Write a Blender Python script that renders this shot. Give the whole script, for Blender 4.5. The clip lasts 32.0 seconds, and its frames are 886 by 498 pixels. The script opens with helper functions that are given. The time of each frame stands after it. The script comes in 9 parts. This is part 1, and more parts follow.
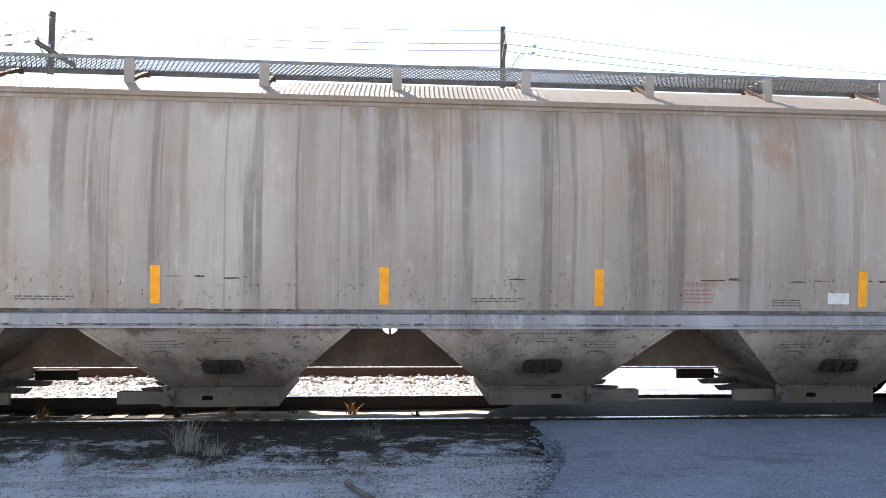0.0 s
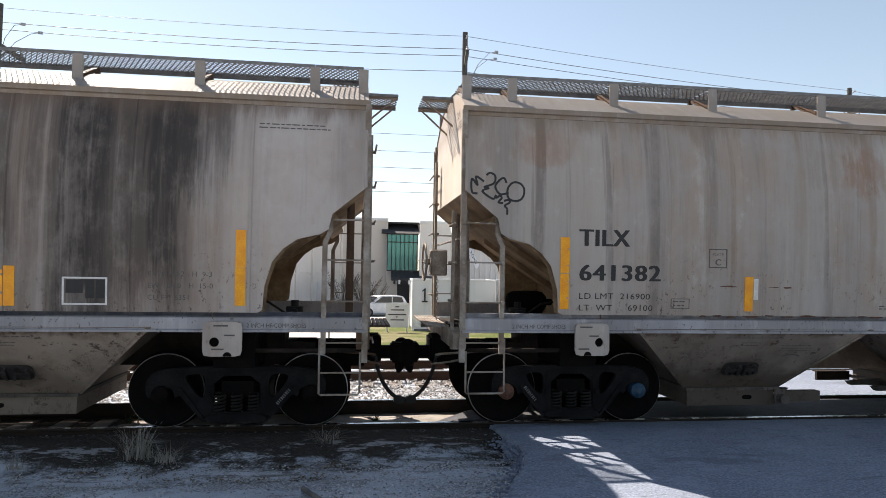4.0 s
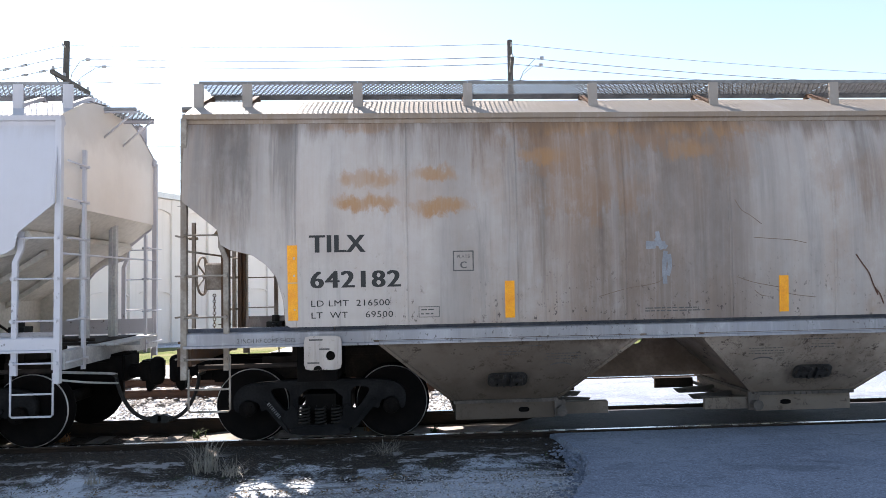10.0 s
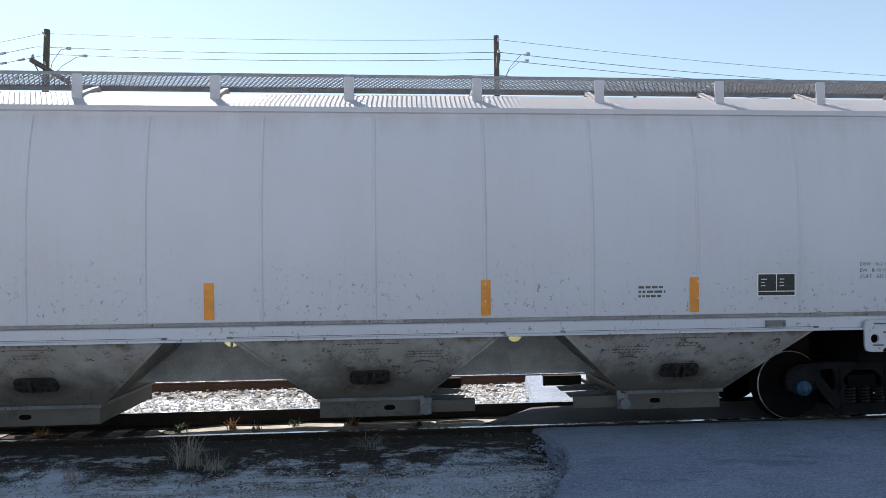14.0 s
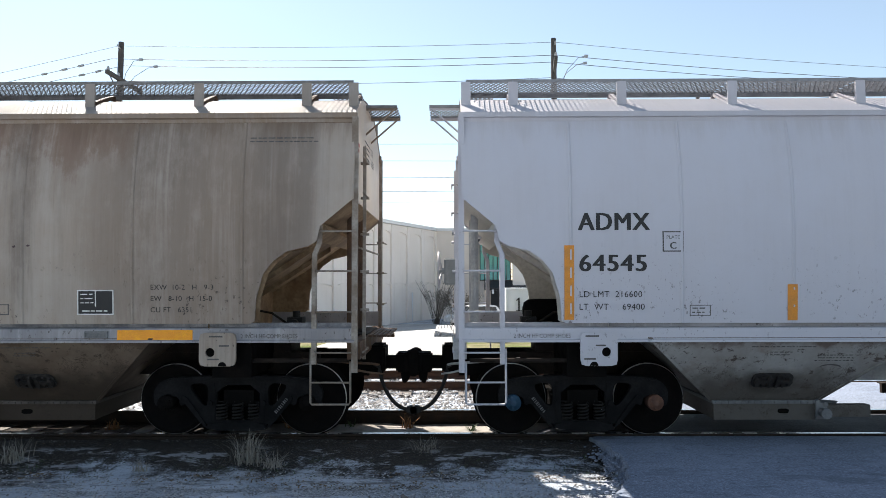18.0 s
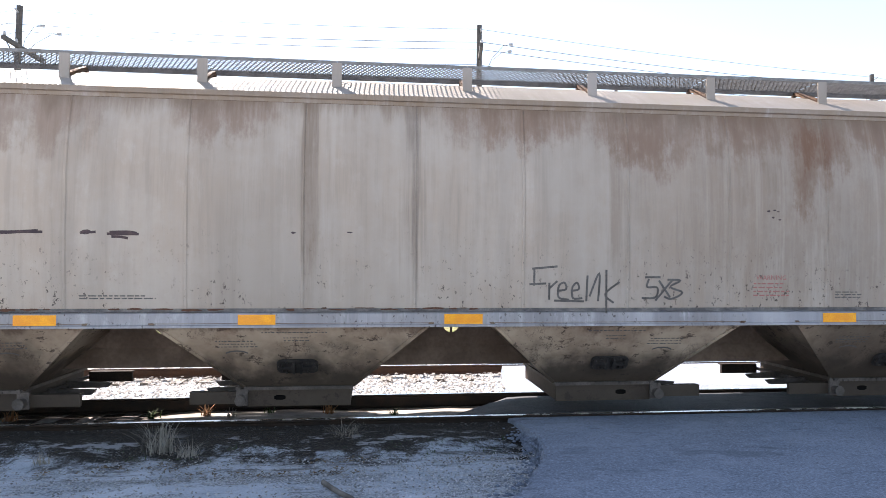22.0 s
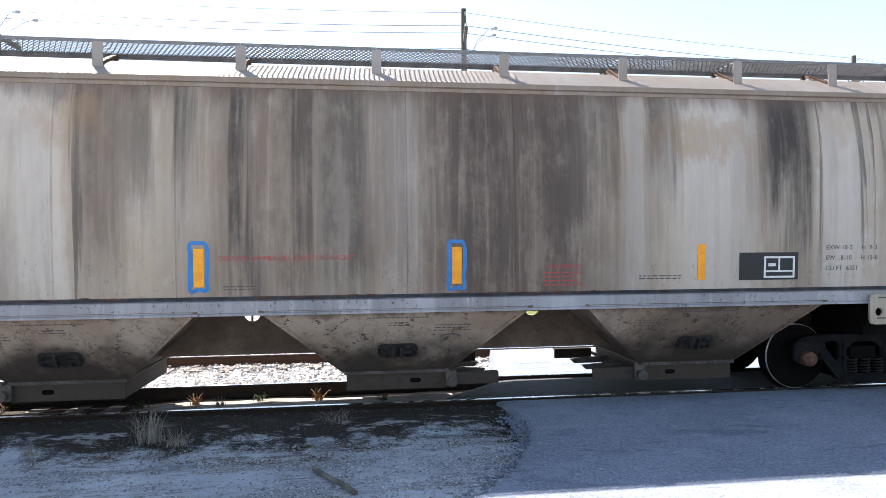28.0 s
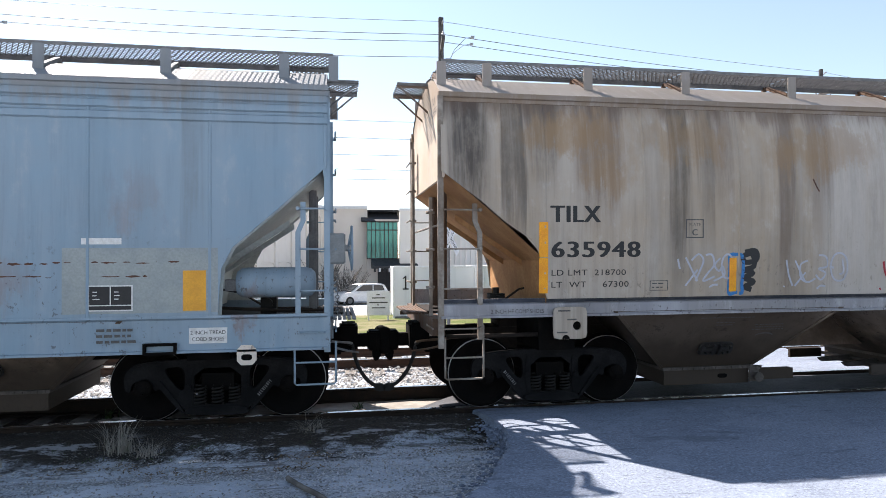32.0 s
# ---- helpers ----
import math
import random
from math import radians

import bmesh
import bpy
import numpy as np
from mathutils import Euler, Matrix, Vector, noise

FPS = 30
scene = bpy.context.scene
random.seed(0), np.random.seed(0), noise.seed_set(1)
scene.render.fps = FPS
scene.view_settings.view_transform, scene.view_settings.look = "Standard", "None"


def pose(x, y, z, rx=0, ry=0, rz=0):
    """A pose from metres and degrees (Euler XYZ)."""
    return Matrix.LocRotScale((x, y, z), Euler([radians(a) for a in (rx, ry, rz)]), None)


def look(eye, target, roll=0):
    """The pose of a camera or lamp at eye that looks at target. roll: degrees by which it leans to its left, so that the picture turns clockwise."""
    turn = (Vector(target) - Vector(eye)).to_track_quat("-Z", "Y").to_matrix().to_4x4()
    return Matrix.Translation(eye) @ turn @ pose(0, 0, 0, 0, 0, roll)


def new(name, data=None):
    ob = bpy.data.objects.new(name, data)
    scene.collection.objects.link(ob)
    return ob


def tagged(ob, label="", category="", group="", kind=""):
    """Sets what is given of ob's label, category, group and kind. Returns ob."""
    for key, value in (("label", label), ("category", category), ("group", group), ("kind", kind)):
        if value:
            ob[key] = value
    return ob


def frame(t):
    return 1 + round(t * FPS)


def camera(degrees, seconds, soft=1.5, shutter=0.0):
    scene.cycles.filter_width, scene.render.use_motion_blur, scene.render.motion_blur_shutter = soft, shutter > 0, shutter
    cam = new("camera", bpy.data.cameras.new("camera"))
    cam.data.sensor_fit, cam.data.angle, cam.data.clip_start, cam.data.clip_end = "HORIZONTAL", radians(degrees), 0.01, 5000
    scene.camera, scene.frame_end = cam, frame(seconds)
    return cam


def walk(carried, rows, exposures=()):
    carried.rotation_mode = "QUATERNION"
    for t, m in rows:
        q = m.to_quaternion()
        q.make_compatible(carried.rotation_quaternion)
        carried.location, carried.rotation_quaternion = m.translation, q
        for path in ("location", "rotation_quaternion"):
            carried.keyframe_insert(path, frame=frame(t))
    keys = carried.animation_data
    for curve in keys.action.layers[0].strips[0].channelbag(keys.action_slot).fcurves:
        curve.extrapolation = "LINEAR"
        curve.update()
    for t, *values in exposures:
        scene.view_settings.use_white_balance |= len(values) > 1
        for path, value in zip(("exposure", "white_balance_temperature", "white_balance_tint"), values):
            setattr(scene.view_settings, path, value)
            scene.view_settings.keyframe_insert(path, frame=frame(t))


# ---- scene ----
EYE = Vector((0.0, -9.294, 1.99))
cam = camera(68.7, 32.0, 0.6)

# seconds, turn to the left, tilt up, lean (degrees): a camera held by hand on one spot
SIGHT = [
    (0, -4.22, 1.55, 0.53), (0.5, -5.53, 2.14, 0.29), (1, -7.15, 2.54, 0.22), (1.5, -7.60, 2.45, 0.50), (2, -8.49, 1.87, 0.70),
    (2.5, -9.01, 1.83, 0.77), (4.5, -5.87, 2.08, 1.07), (5, -3.67, 2.81, 1.18), (5.5, -3.88, 2.99, 0.76), (6, -4.02, 2.73, 0.49),
    (6.5, -4.93, 2.68, 0.05), (7, -6.49, 2.72, -0.37), (7.5, -7.11, 2.85, -0.69), (8, -7.88, 2.93, -0.94), (8.5, -7.96, 3.13, -1.06),
    (9, -5.32, 3.32, -0.98), (9.5, -3.70, 3.21, -0.97), (10, -3.06, 2.79, -1.10), (10.5, -2.86, 2.50, -1.19), (11, -3.53, 1.60, -1.25),
    (11.5, -4.43, 1.65, -0.88), (12, -5.09, 1.70, -0.68), (12.5, -5.24, 1.93, -0.64), (13, -5.41, 2.25, -0.64), (13.5, -5.01, 2.34, -0.65),
    (14, -4.40, 2.33, -0.67), (14.5, -2.27, 2.20, -0.56), (16.5, 1.99, 2.81, -0.49), (17, 1.81, 3.48, -0.46), (17.5, 1.57, 3.50, -0.30),
    (18, 0.50, 2.73, -0.14), (18.5, -0.38, 1.94, 0.18), (19, -1.62, 1.88, 0.41), (19.5, -2.45, 1.57, 0.40), (20, -4.07, 1.53, 0.27),
    (20.5, -5.23, 1.68, 0.33), (21, -5.52, 1.47, 0.32), (21.5, -5.89, 1.43, 0.30), (22, -6.24, 1.41, 0.30), (22.5, -6.50, 1.31, 0.28),
    (23, -6.87, 1.22, 0.32), (23.5, -7.18, 1.26, 0.44), (24, -7.50, 1.18, 0.49), (24.5, -8.17, 1.14, 0.22), (26.5, -9.36, 1.30, -0.64),
    (27, -9.23, 0.61, -0.57), (27.5, -7.88, 0.34, -0.53), (28, -7.38, 0.12, -0.46), (28.5, -8.12, 0.15, -0.48), (29, -8.89, 0.09, -0.44),
    (29.5, -9.03, 0.20, -0.31), (30, -9.08, 0.22, -0.25), (30.5, -8.88, 0.20, -0.17), (31, -8.89, 0.15, -0.18), (31.5, -9.28, 0.20, -0.25),
    (32, -9.46, 0.78, -0.29)]


def sight(yaw, pitch, lean):
    a, b = radians(yaw), radians(pitch)
    return look(EYE, EYE + Vector((-math.sin(a) * math.cos(b), math.cos(a) * math.cos(b), math.sin(b))), lean)


EXPOSURES = [
    (0, 2.02, 7000, 17), (1, 1.85, 6920, 16), (2, 1.58, 6795, 14), (2.5, 1.46, 6905, 16), (4.5, 1.06, 7110, 14), (5, 1.08, 7110, 12), (6, 1.31, 7061, 16), (7, 1.77, 6679, 14),
    (8, 2.01, 6700, 16), (9, 1.97, 6850, 17), (10, 1.74, 6700, 15), (11, 1.53, 6908, 15), (12, 1.36, 6766, 12), (13, 1.17, 6695, 11), (14, 1.19, 6640, 11), (16.5, 1.21, 6660, 11),
    (17, 1.23, 6660, 11), (18, 1.21, 6690, 11), (19, 1.13, 6805, 12), (20, 1.46, 7075, 14), (21, 1.89, 6800, 15), (22, 2.04, 6800, 17), (23, 1.99, 6800, 17), (24, 1.83, 6750, 16),
    (24.5, 1.81, 6700, 15), (26.5, 1.13, 7005, 12), (27, 1.17, 6995, 13), (28, 1.91, 6650, 15), (29, 2.21, 6700, 17), (30, 1.93, 6650, 16), (31, 1.56, 6830, 16), (32, 1.44, 6659, 15)]
walk(cam, [(t, sight(a, b, c)) for t, a, b, c in SIGHT], EXPOSURES)

# how far the train has rolled, in metres, at each time
ROLLED = [
    (0, 0.0), (0.5, 1.42), (1, 2.837), (1.5, 4.25), (2, 5.656), (2.5, 7.054), (4.5, 12.664), (5, 14.073), (5.5, 15.496), (6, 16.925),
    (6.5, 18.353), (7, 19.786), (7.5, 21.218), (8, 22.643), (8.5, 24.069), (9, 25.49), (9.5, 26.926), (10, 28.371), (10.5, 29.825),
    (11, 31.29), (12, 34.233), (12.5, 35.706), (13, 37.199), (13.5, 38.727), (14, 40.24), (14.5, 41.756), (16.5, 47.893), (17, 49.445),
    (17.5, 50.998), (18, 52.534), (18.5, 54.074), (19, 55.613), (19.5, 57.157), (20, 58.693), (20.5, 60.221), (21, 61.746), (21.5, 63.279),
    (22, 64.815), (22.5, 66.358), (23, 67.903), (23.5, 69.459), (24, 70.999), (24.5, 72.562), (26.5, 78.807), (27, 80.366), (27.5, 81.921),
    (28, 83.485), (29, 86.567), (29.5, 88.16), (30, 89.748), (30.5, 91.338), (31, 92.94), (31.5, 94.537), (32, 96.128)]


def rolled(t):
    return float(np.interp(t, [r[0] for r in ROLLED], [r[1] for r in ROLLED]))


# ---- light: high sun behind the train, from beyond and to the left ----
TO_SUN = Vector((-1.57, 2.5, 3.2)).normalized()
world = bpy.data.worlds.new("world")
scene.world = world
world.use_nodes = True
sky = world.node_tree.nodes.new("ShaderNodeTexSky")
sky.sky_type, sky.sun_disc = "NISHITA", False
sky.sun_elevation = math.asin(TO_SUN.z)
sky.sun_rotation = math.atan2(TO_SUN.x, TO_SUN.y)
sky.dust_density, sky.air_density, sky.ozone_density = 0.25, 1.1, 2.6
back = world.node_tree.nodes["Background"]
back.inputs["Strength"].default_value = 0.08
haze = world.node_tree.nodes.new("ShaderNodeHueSaturation")
haze.inputs["Saturation"].default_value = 0.80
haze.inputs["Hue"].default_value = 0.490
world.node_tree.links.new(sky.outputs["Color"], haze.inputs["Color"])
world.node_tree.links.new(haze.outputs["Color"], back.inputs["Color"])
sun = new("sun", bpy.data.lights.new("sun", "SUN"))
sun.data.energy, sun.data.angle, sun.data.color = 5.0, radians(0.53), (1.0, 0.95, 0.88)
sun.matrix_basis = look(TO_SUN * 50, (0, 0, 0))


# ---- materials ----
class Mat:
    """A node material and short ways to add nodes to it."""

    def __init__(self, name, rough=0.7, metal=0.0, spec=0.5):
        self.m = bpy.data.materials.new(name)
        self.m.use_nodes = True
        self.t = self.m.node_tree
        self.b = self.t.nodes["Principled BSDF"]
        self.b.inputs["Roughness"].default_value = rough
        self.b.inputs["Metallic"].default_value = metal
        self.b.inputs["Specular IOR Level"].default_value = spec
        self.co = self.t.nodes.new("ShaderNodeTexCoord").outputs["Object"]

    def n(self, kind, **values):
        node = self.t.nodes.new(kind)
        for key, value in values.items():
            node.inputs[key.replace("_", " ")].default_value = value
        return node

    def link(self, a, b):
        self.t.links.new(a, b)

    def space(self, sx, sy, sz, off=(0, 0, 0), src=None):
        mp = self.n("ShaderNodeMapping")
        mp.inputs["Scale"].default_value = (sx, sy, sz)
        mp.inputs["Location"].default_value = off
        self.link(src or self.co, mp.inputs["Vector"])
        return mp.outputs["Vector"]

    def noise(self, scale, detail=4.0, rough=0.55, vec=None):
        nd = self.n("ShaderNodeTexNoise", Scale=scale, Detail=detail, Roughness=rough)
        self.link(vec or self.co, nd.inputs["Vector"])
        return nd.outputs["Fac"]

    def ramp(self, fac, lo, hi, a=0.0, b=1.0):
        r = self.n("ShaderNodeMapRange")
        r.interpolation_type = "SMOOTHSTEP"
        for key, v in (("From Min", lo), ("From Max", hi), ("To Min", a), ("To Max", b)):
            r.inputs[key].default_value = v
        self.link(fac, r.inputs["Value"])
        return r.outputs["Result"]

    def math(self, op, a, b):
        nd = self.n("ShaderNodeMath")
        nd.operation = op
        for k, v in enumerate((a, b)):
            if isinstance(v, (int, float)):
                nd.inputs[k].default_value = v
            else:
                self.link(v, nd.inputs[k])
        return nd.outputs[0]

    def mix(self, fac, a, b):
        nd = self.t.nodes.new("ShaderNodeMix")
        nd.data_type = "RGBA"
        for k, v in ((0, fac), (6, a), (7, b)):
            if isinstance(v, (int, float)):
                nd.inputs[k].default_value = v
            elif isinstance(v, tuple):
                nd.inputs[k].default_value = (*v, 1)
            else:
                self.link(v, nd.inputs[k])
        return nd.outputs[2]

    def color(self, c):
        if isinstance(c, tuple):
            self.b.inputs["Base Color"].default_value = (*c, 1)
        else:
            self.link(c, self.b.inputs["Base Color"])

    def bump(self, height, strength=0.3, dist=0.01):
        bp = self.n("ShaderNodeBump", Strength=strength, Distance=dist)
        self.link(height, bp.inputs["Height"])
        self.link(bp.outputs["Normal"], self.b.inputs["Normal"])


def simple(name, a, b, scale=6.0, rough=0.7, metal=0.0, bump=0.2, spec=0.4):
    """A two-tone grained surface with fine relief."""
    m = Mat(name, rough, metal, spec)
    big = m.ramp(m.noise(scale), 0.35, 0.7)
    fine = m.ramp(m.noise(scale * 9, 3), 0.3, 0.75)
    m.color(m.mix(m.math("MULTIPLY", fine, 0.4), m.mix(big, a, b), tuple(0.6 * v for v in a)))
    m.bump(m.noise(scale * 12, 3), bump, 0.006)
    m.link(m.ramp(big, 0, 1, rough - 0.12, min(1, rough + 0.12)), m.b.inputs["Roughness"])
    return m.m


def car_paint(name, base, warm, soot, seed, soot_amount, rust_amount, clean=0.0, rust_color=(0.25, 0.105, 0.04), plumes=(), wash=(0.50, 0.515, 0.555), brown=(0.20, 0.145, 0.10), bloom_color=None, chips=0.8, solid=0.38, mottle=1.0):
    """Weathered paint: soot runs down from the roof, rust blooms, washed streaks, pitting near the sill.
    plumes: stains of their own: (place along the car, half width, lowest height, strength, kind s/r/b/c/w/o)."""
    m = Mat(name, 0.55, 0.0, 0.3)
    base, warm, wash, soot = [(1.06 * c[0], c[1], 0.965 * c[2]) for c in (base, warm, wash, soot)]
    off = (seed * 7.3, 0, seed * 3.1)
    dirt = 1 - clean
    z = m.n("ShaderNodeSeparateXYZ")
    m.link(m.co, z.inputs[0])
    zz, xx = z.outputs["Z"], z.outputs["X"]
    wide = m.noise(0.62, 4, 0.6, m.space(1, 0.2, 0.13, off))
    runs = m.noise(1.0, 7, 0.72, m.space(3.6, 0.5, 0.42, off))
    thin = m.noise(1.0, 6, 0.68, m.space(15, 1, 0.8, off))
    cloud = m.noise(0.8, 6, 0.68, m.space(1, 1, 1.1, off))
    mott = m.noise(5.5, 6, 0.7, m.space(1, 1, 0.6, off))
    bands = m.noise(1.0, 3, 0.5, m.space(1.15, 0.3, 0.07, (seed * 6.1, 0, seed)))
    area = m.ramp(m.noise(0.75, 3, 0.5, m.space(1, 1, 0.55, (seed * 3.7, 0, seed * 4.3))), 0.36, 0.64)
    # base, warm cloudiness and pale washed runs
    tone = m.mix(m.ramp(m.math("ADD", m.math("MULTIPLY", cloud, 0.6), m.math("MULTIPLY", runs, 0.4)), 0.38, 0.62), base, warm)
    pale = m.math("MULTIPLY", m.ramp(m.math("ADD", m.math("MULTIPLY", runs, 0.55), m.math("MULTIPLY", mott, 0.45)), 0.52, 0.66), 0.6 * mottle * dirt)
    tone = m.mix(pale, tone, wash)
    # general runs of dirt
    grime = m.math("ADD", m.math("MULTIPLY", runs, 0.55), m.math("ADD", m.math("MULTIPLY", wide, 0.35), m.math("MULTIPLY", thin, 0.11)))
    dark = m.ramp(grime, 0.62 - 0.10 * soot_amount, 0.50 - 0.12 * soot_amount)
    tone = m.mix(m.math("MULTIPLY", m.math("MULTIPLY", dark, m.ramp(area, 0, 1, 0.4, 1.0)), min(0.75, 0.2 + 0.5 * soot_amount) * dirt), tone, tuple(0.45 * a + 0.55 * b for a, b in zip(base, soot)))
    tone = m.mix(m.math("MULTIPLY", m.ramp(bands, 0.52, 0.66), (0.14 + 0.3 * soot_amount) * dirt), tone, tuple(0.4 * a + 0.35 * b + 0.25 * c for a, b, c in zip(base, brown, soot)))
    tone = m.mix(m.math("MULTIPLY", m.ramp(bands, 0.47, 0.34), 0.35 * mottle * dirt), tone, wash)
    # long narrow drips, pale and dark
    line = m.noise(1.0, 6, 0.66, m.space(8.5, 1, 0.26, (seed * 5.7, 0, seed)))
    drift = m.ramp(m.noise(1.0, 3, 0.5, m.space(1.1, 1, 0.35, (seed * 9.1, 0, 0))), 0.38, 0.62)
    tone = m.mix(m.math("MULTIPLY", m.math("MULTIPLY", m.ramp(line, 0.52, 0.70), drift), (0.12 + 0.14 * mottle) * dirt), tone, wash)
    tone = m.mix(m.math("MULTIPLY", m.math("MULTIPLY", m.ramp(line, 0.48, 0.30), m.ramp(area, 0.0, 1.0, 0.15, 1.0)), (0.12 + 0.42 * soot_amount) * dirt), tone, tuple(0.35 * a + 0.65 * b for a, b in zip(base, soot)))
    fine = m.math("MULTIPLY", m.ramp(thin, 0.52, 0.38), m.ramp(cloud, 0.36, 0.62))
    tone = m.mix(m.math("MULTIPLY", fine, 0.22 * dirt), tone, tuple(0.5 * v for v in base))
    tone = m.mix(m.math("MULTIPLY", m.ramp(mott, 0.56, 0.74), 0.22 * mottle * dirt), tone, tuple(1.12 * v for v in wash))
    # the large plumes
    sway = m.noise(1.0, 5, 0.62, m.space(3.1, 0.5, 0.14, (seed * 1.3, 0, seed * 2.2)))
    warp = m.math("ADD", m.math("MULTIPLY", m.math("SUBTRACT", sway, 0.5), 0.75), m.math("MULTIPLY", m.math("SUBTRACT", m.noise(1.0, 4, 0.6, m.space(15, 1, 0.3, off)), 0.5), 0.2))
    xw = m.math("ADD", xx, warp)
    zw = m.math("ADD", zz, m.math("ADD", m.math("MULTIPLY", m.math("SUBTRACT", runs, 0.5), 2.2), m.math("MULTIPLY", m.math("SUBTRACT", thin, 0.5), 1.6)))
    cloud2 = m.noise(1.7, 6, 0.72, m.space(1.2, 1, 0.7, (seed * 4.1, 0, seed * 1.7)))
    xc = m.math("ADD", m.math("ADD", xx, m.math("MULTIPLY", m.math("SUBTRACT", cloud2, 0.5), 1.3)), m.math("MULTIPLY", warp, 0.35))
    zc = m.math("ADD", m.math("ADD", zz, m.math("MULTIPLY", m.math("SUBTRACT", mott, 0.5), 1.0)), m.math("MULTIPLY", m.math("SUBTRACT", runs, 0.5), 1.1))
    xo = m.math("ADD", m.math("ADD", xx, m.math("MULTIPLY", m.math("SUBTRACT", cloud2, 0.5), 0.7)), m.math("MULTIPLY", m.math("SUBTRACT", runs, 0.5), 0.5))
    zo = m.math("ADD", m.math("ADD", zz, m.math("MULTIPLY", m.math("SUBTRACT", mott, 0.5), 0.45)), m.math("MULTIPLY", m.math("SUBTRACT", runs, 0.5), 0.15))
    for kind, color in (("w", tuple(1.08 * v for v in wash)), ("b", brown), ("c", bloom_color or brown), ("s", soot), ("r", rust_color), ("o", (0.33, 0.165, 0.06))):
        total = None
        for x0, w, low, power, k in plumes:
            if k != kind:
                continue
            if kind == "o":
                d = m.math("ADD", m.math("POWER", m.math("DIVIDE", m.math("SUBTRACT", xo, x0), w), 2.0), m.math("POWER", m.math("DIVIDE", m.math("SUBTRACT", zo, low), 0.11), 2.0))
                f = m.math("MULTIPLY", m.ramp(d, 1.4, 0.0), power)
            elif kind in "rc":
                d = m.math("ADD", m.math("POWER", m.math("DIVIDE", m.math("SUBTRACT", xc, x0), w * 1.4), 2.0), m.math("POWER", m.math("DIVIDE", m.math("SUBTRACT", zc, low), 0.5 if kind == "c" else 0.34), 2.0))
                f = m.math("MULTIPLY", m.ramp(d, 1.25, 0.0), power)
            else:
                near = m.ramp(m.math("ABSOLUTE", m.math("SUBTRACT", xw, x0), 0.0), w * 1.45, w * 0.4)
                f = m.math("MULTIPLY", m.math("MULTIPLY", near, m.ramp(zw, low - 0.7, low + 0.5)), power)
            total = f if total is None else m.math("MAXIMUM", total, f)
        if total is not None:
            total = m.math("MULTIPLY", total, m.ramp(m.math("ADD", m.math("MULTIPLY", runs, 0.45), m.math("ADD", m.math("MULTIPLY", mott, 0.3), m.math("MULTIPLY", cloud2, 0.25))), 0.40, 0.54, solid, 1.0))
            total = m.math("MULTIPLY", total, m.ramp(line, 0.72, 0.48, 0.6, 1.0))
            tone = m.mix(total, tone, color)
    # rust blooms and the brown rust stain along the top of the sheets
    bloom = m.noise(0.9, 6, 0.72, m.space(1.3, 1, 0.9, (seed * 2.7, 0, seed * 5.1)))
    rust = m.ramp(bloom, 0.72 - 0.12 * rust_amount, 0.86 - 0.12 * rust_amount)
    tone = m.mix(m.math("MULTIPLY", rust, 0.6 * dirt), tone, rust_color)
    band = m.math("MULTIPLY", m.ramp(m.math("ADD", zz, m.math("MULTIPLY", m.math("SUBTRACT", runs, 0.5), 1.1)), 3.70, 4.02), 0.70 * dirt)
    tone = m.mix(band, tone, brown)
    pits = m.noise(15.0, 6, 0.72, m.space(1.2, 1, 0.8, off))
    patchy = m.ramp(cloud, 0.40, 0.54)
    spots = m.math("MULTIPLY", m.math("MULTIPLY", m.ramp(pits, 0.59, 0.635), patchy), m.ramp(zz, 2.6, 1.5))
    tone = m.mix(m.math("MULTIPLY", spots, chips * (1 - 0.75 * clean)), tone, (0.055, 0.04, 0.033))
    each = m.ramp(m.n("ShaderNodeObjectInfo").outputs["Random"], 0, 1, 0.0, 0.035)
    tone = m.mix(each, tone, (0.10, 0.09, 0.085))
    m.color(tone)
    m.link(m.ramp(grime, 0.35, 0.65, 0.72, 0.48), m.b.inputs["Roughness"])
    m.bump(m.math("ADD", m.noise(1.3, 3, 0.5, m.space(1, 1, 0.6)), m.math("MULTIPLY", pits, 0.10)), 0.22, 0.03)
    return m.m


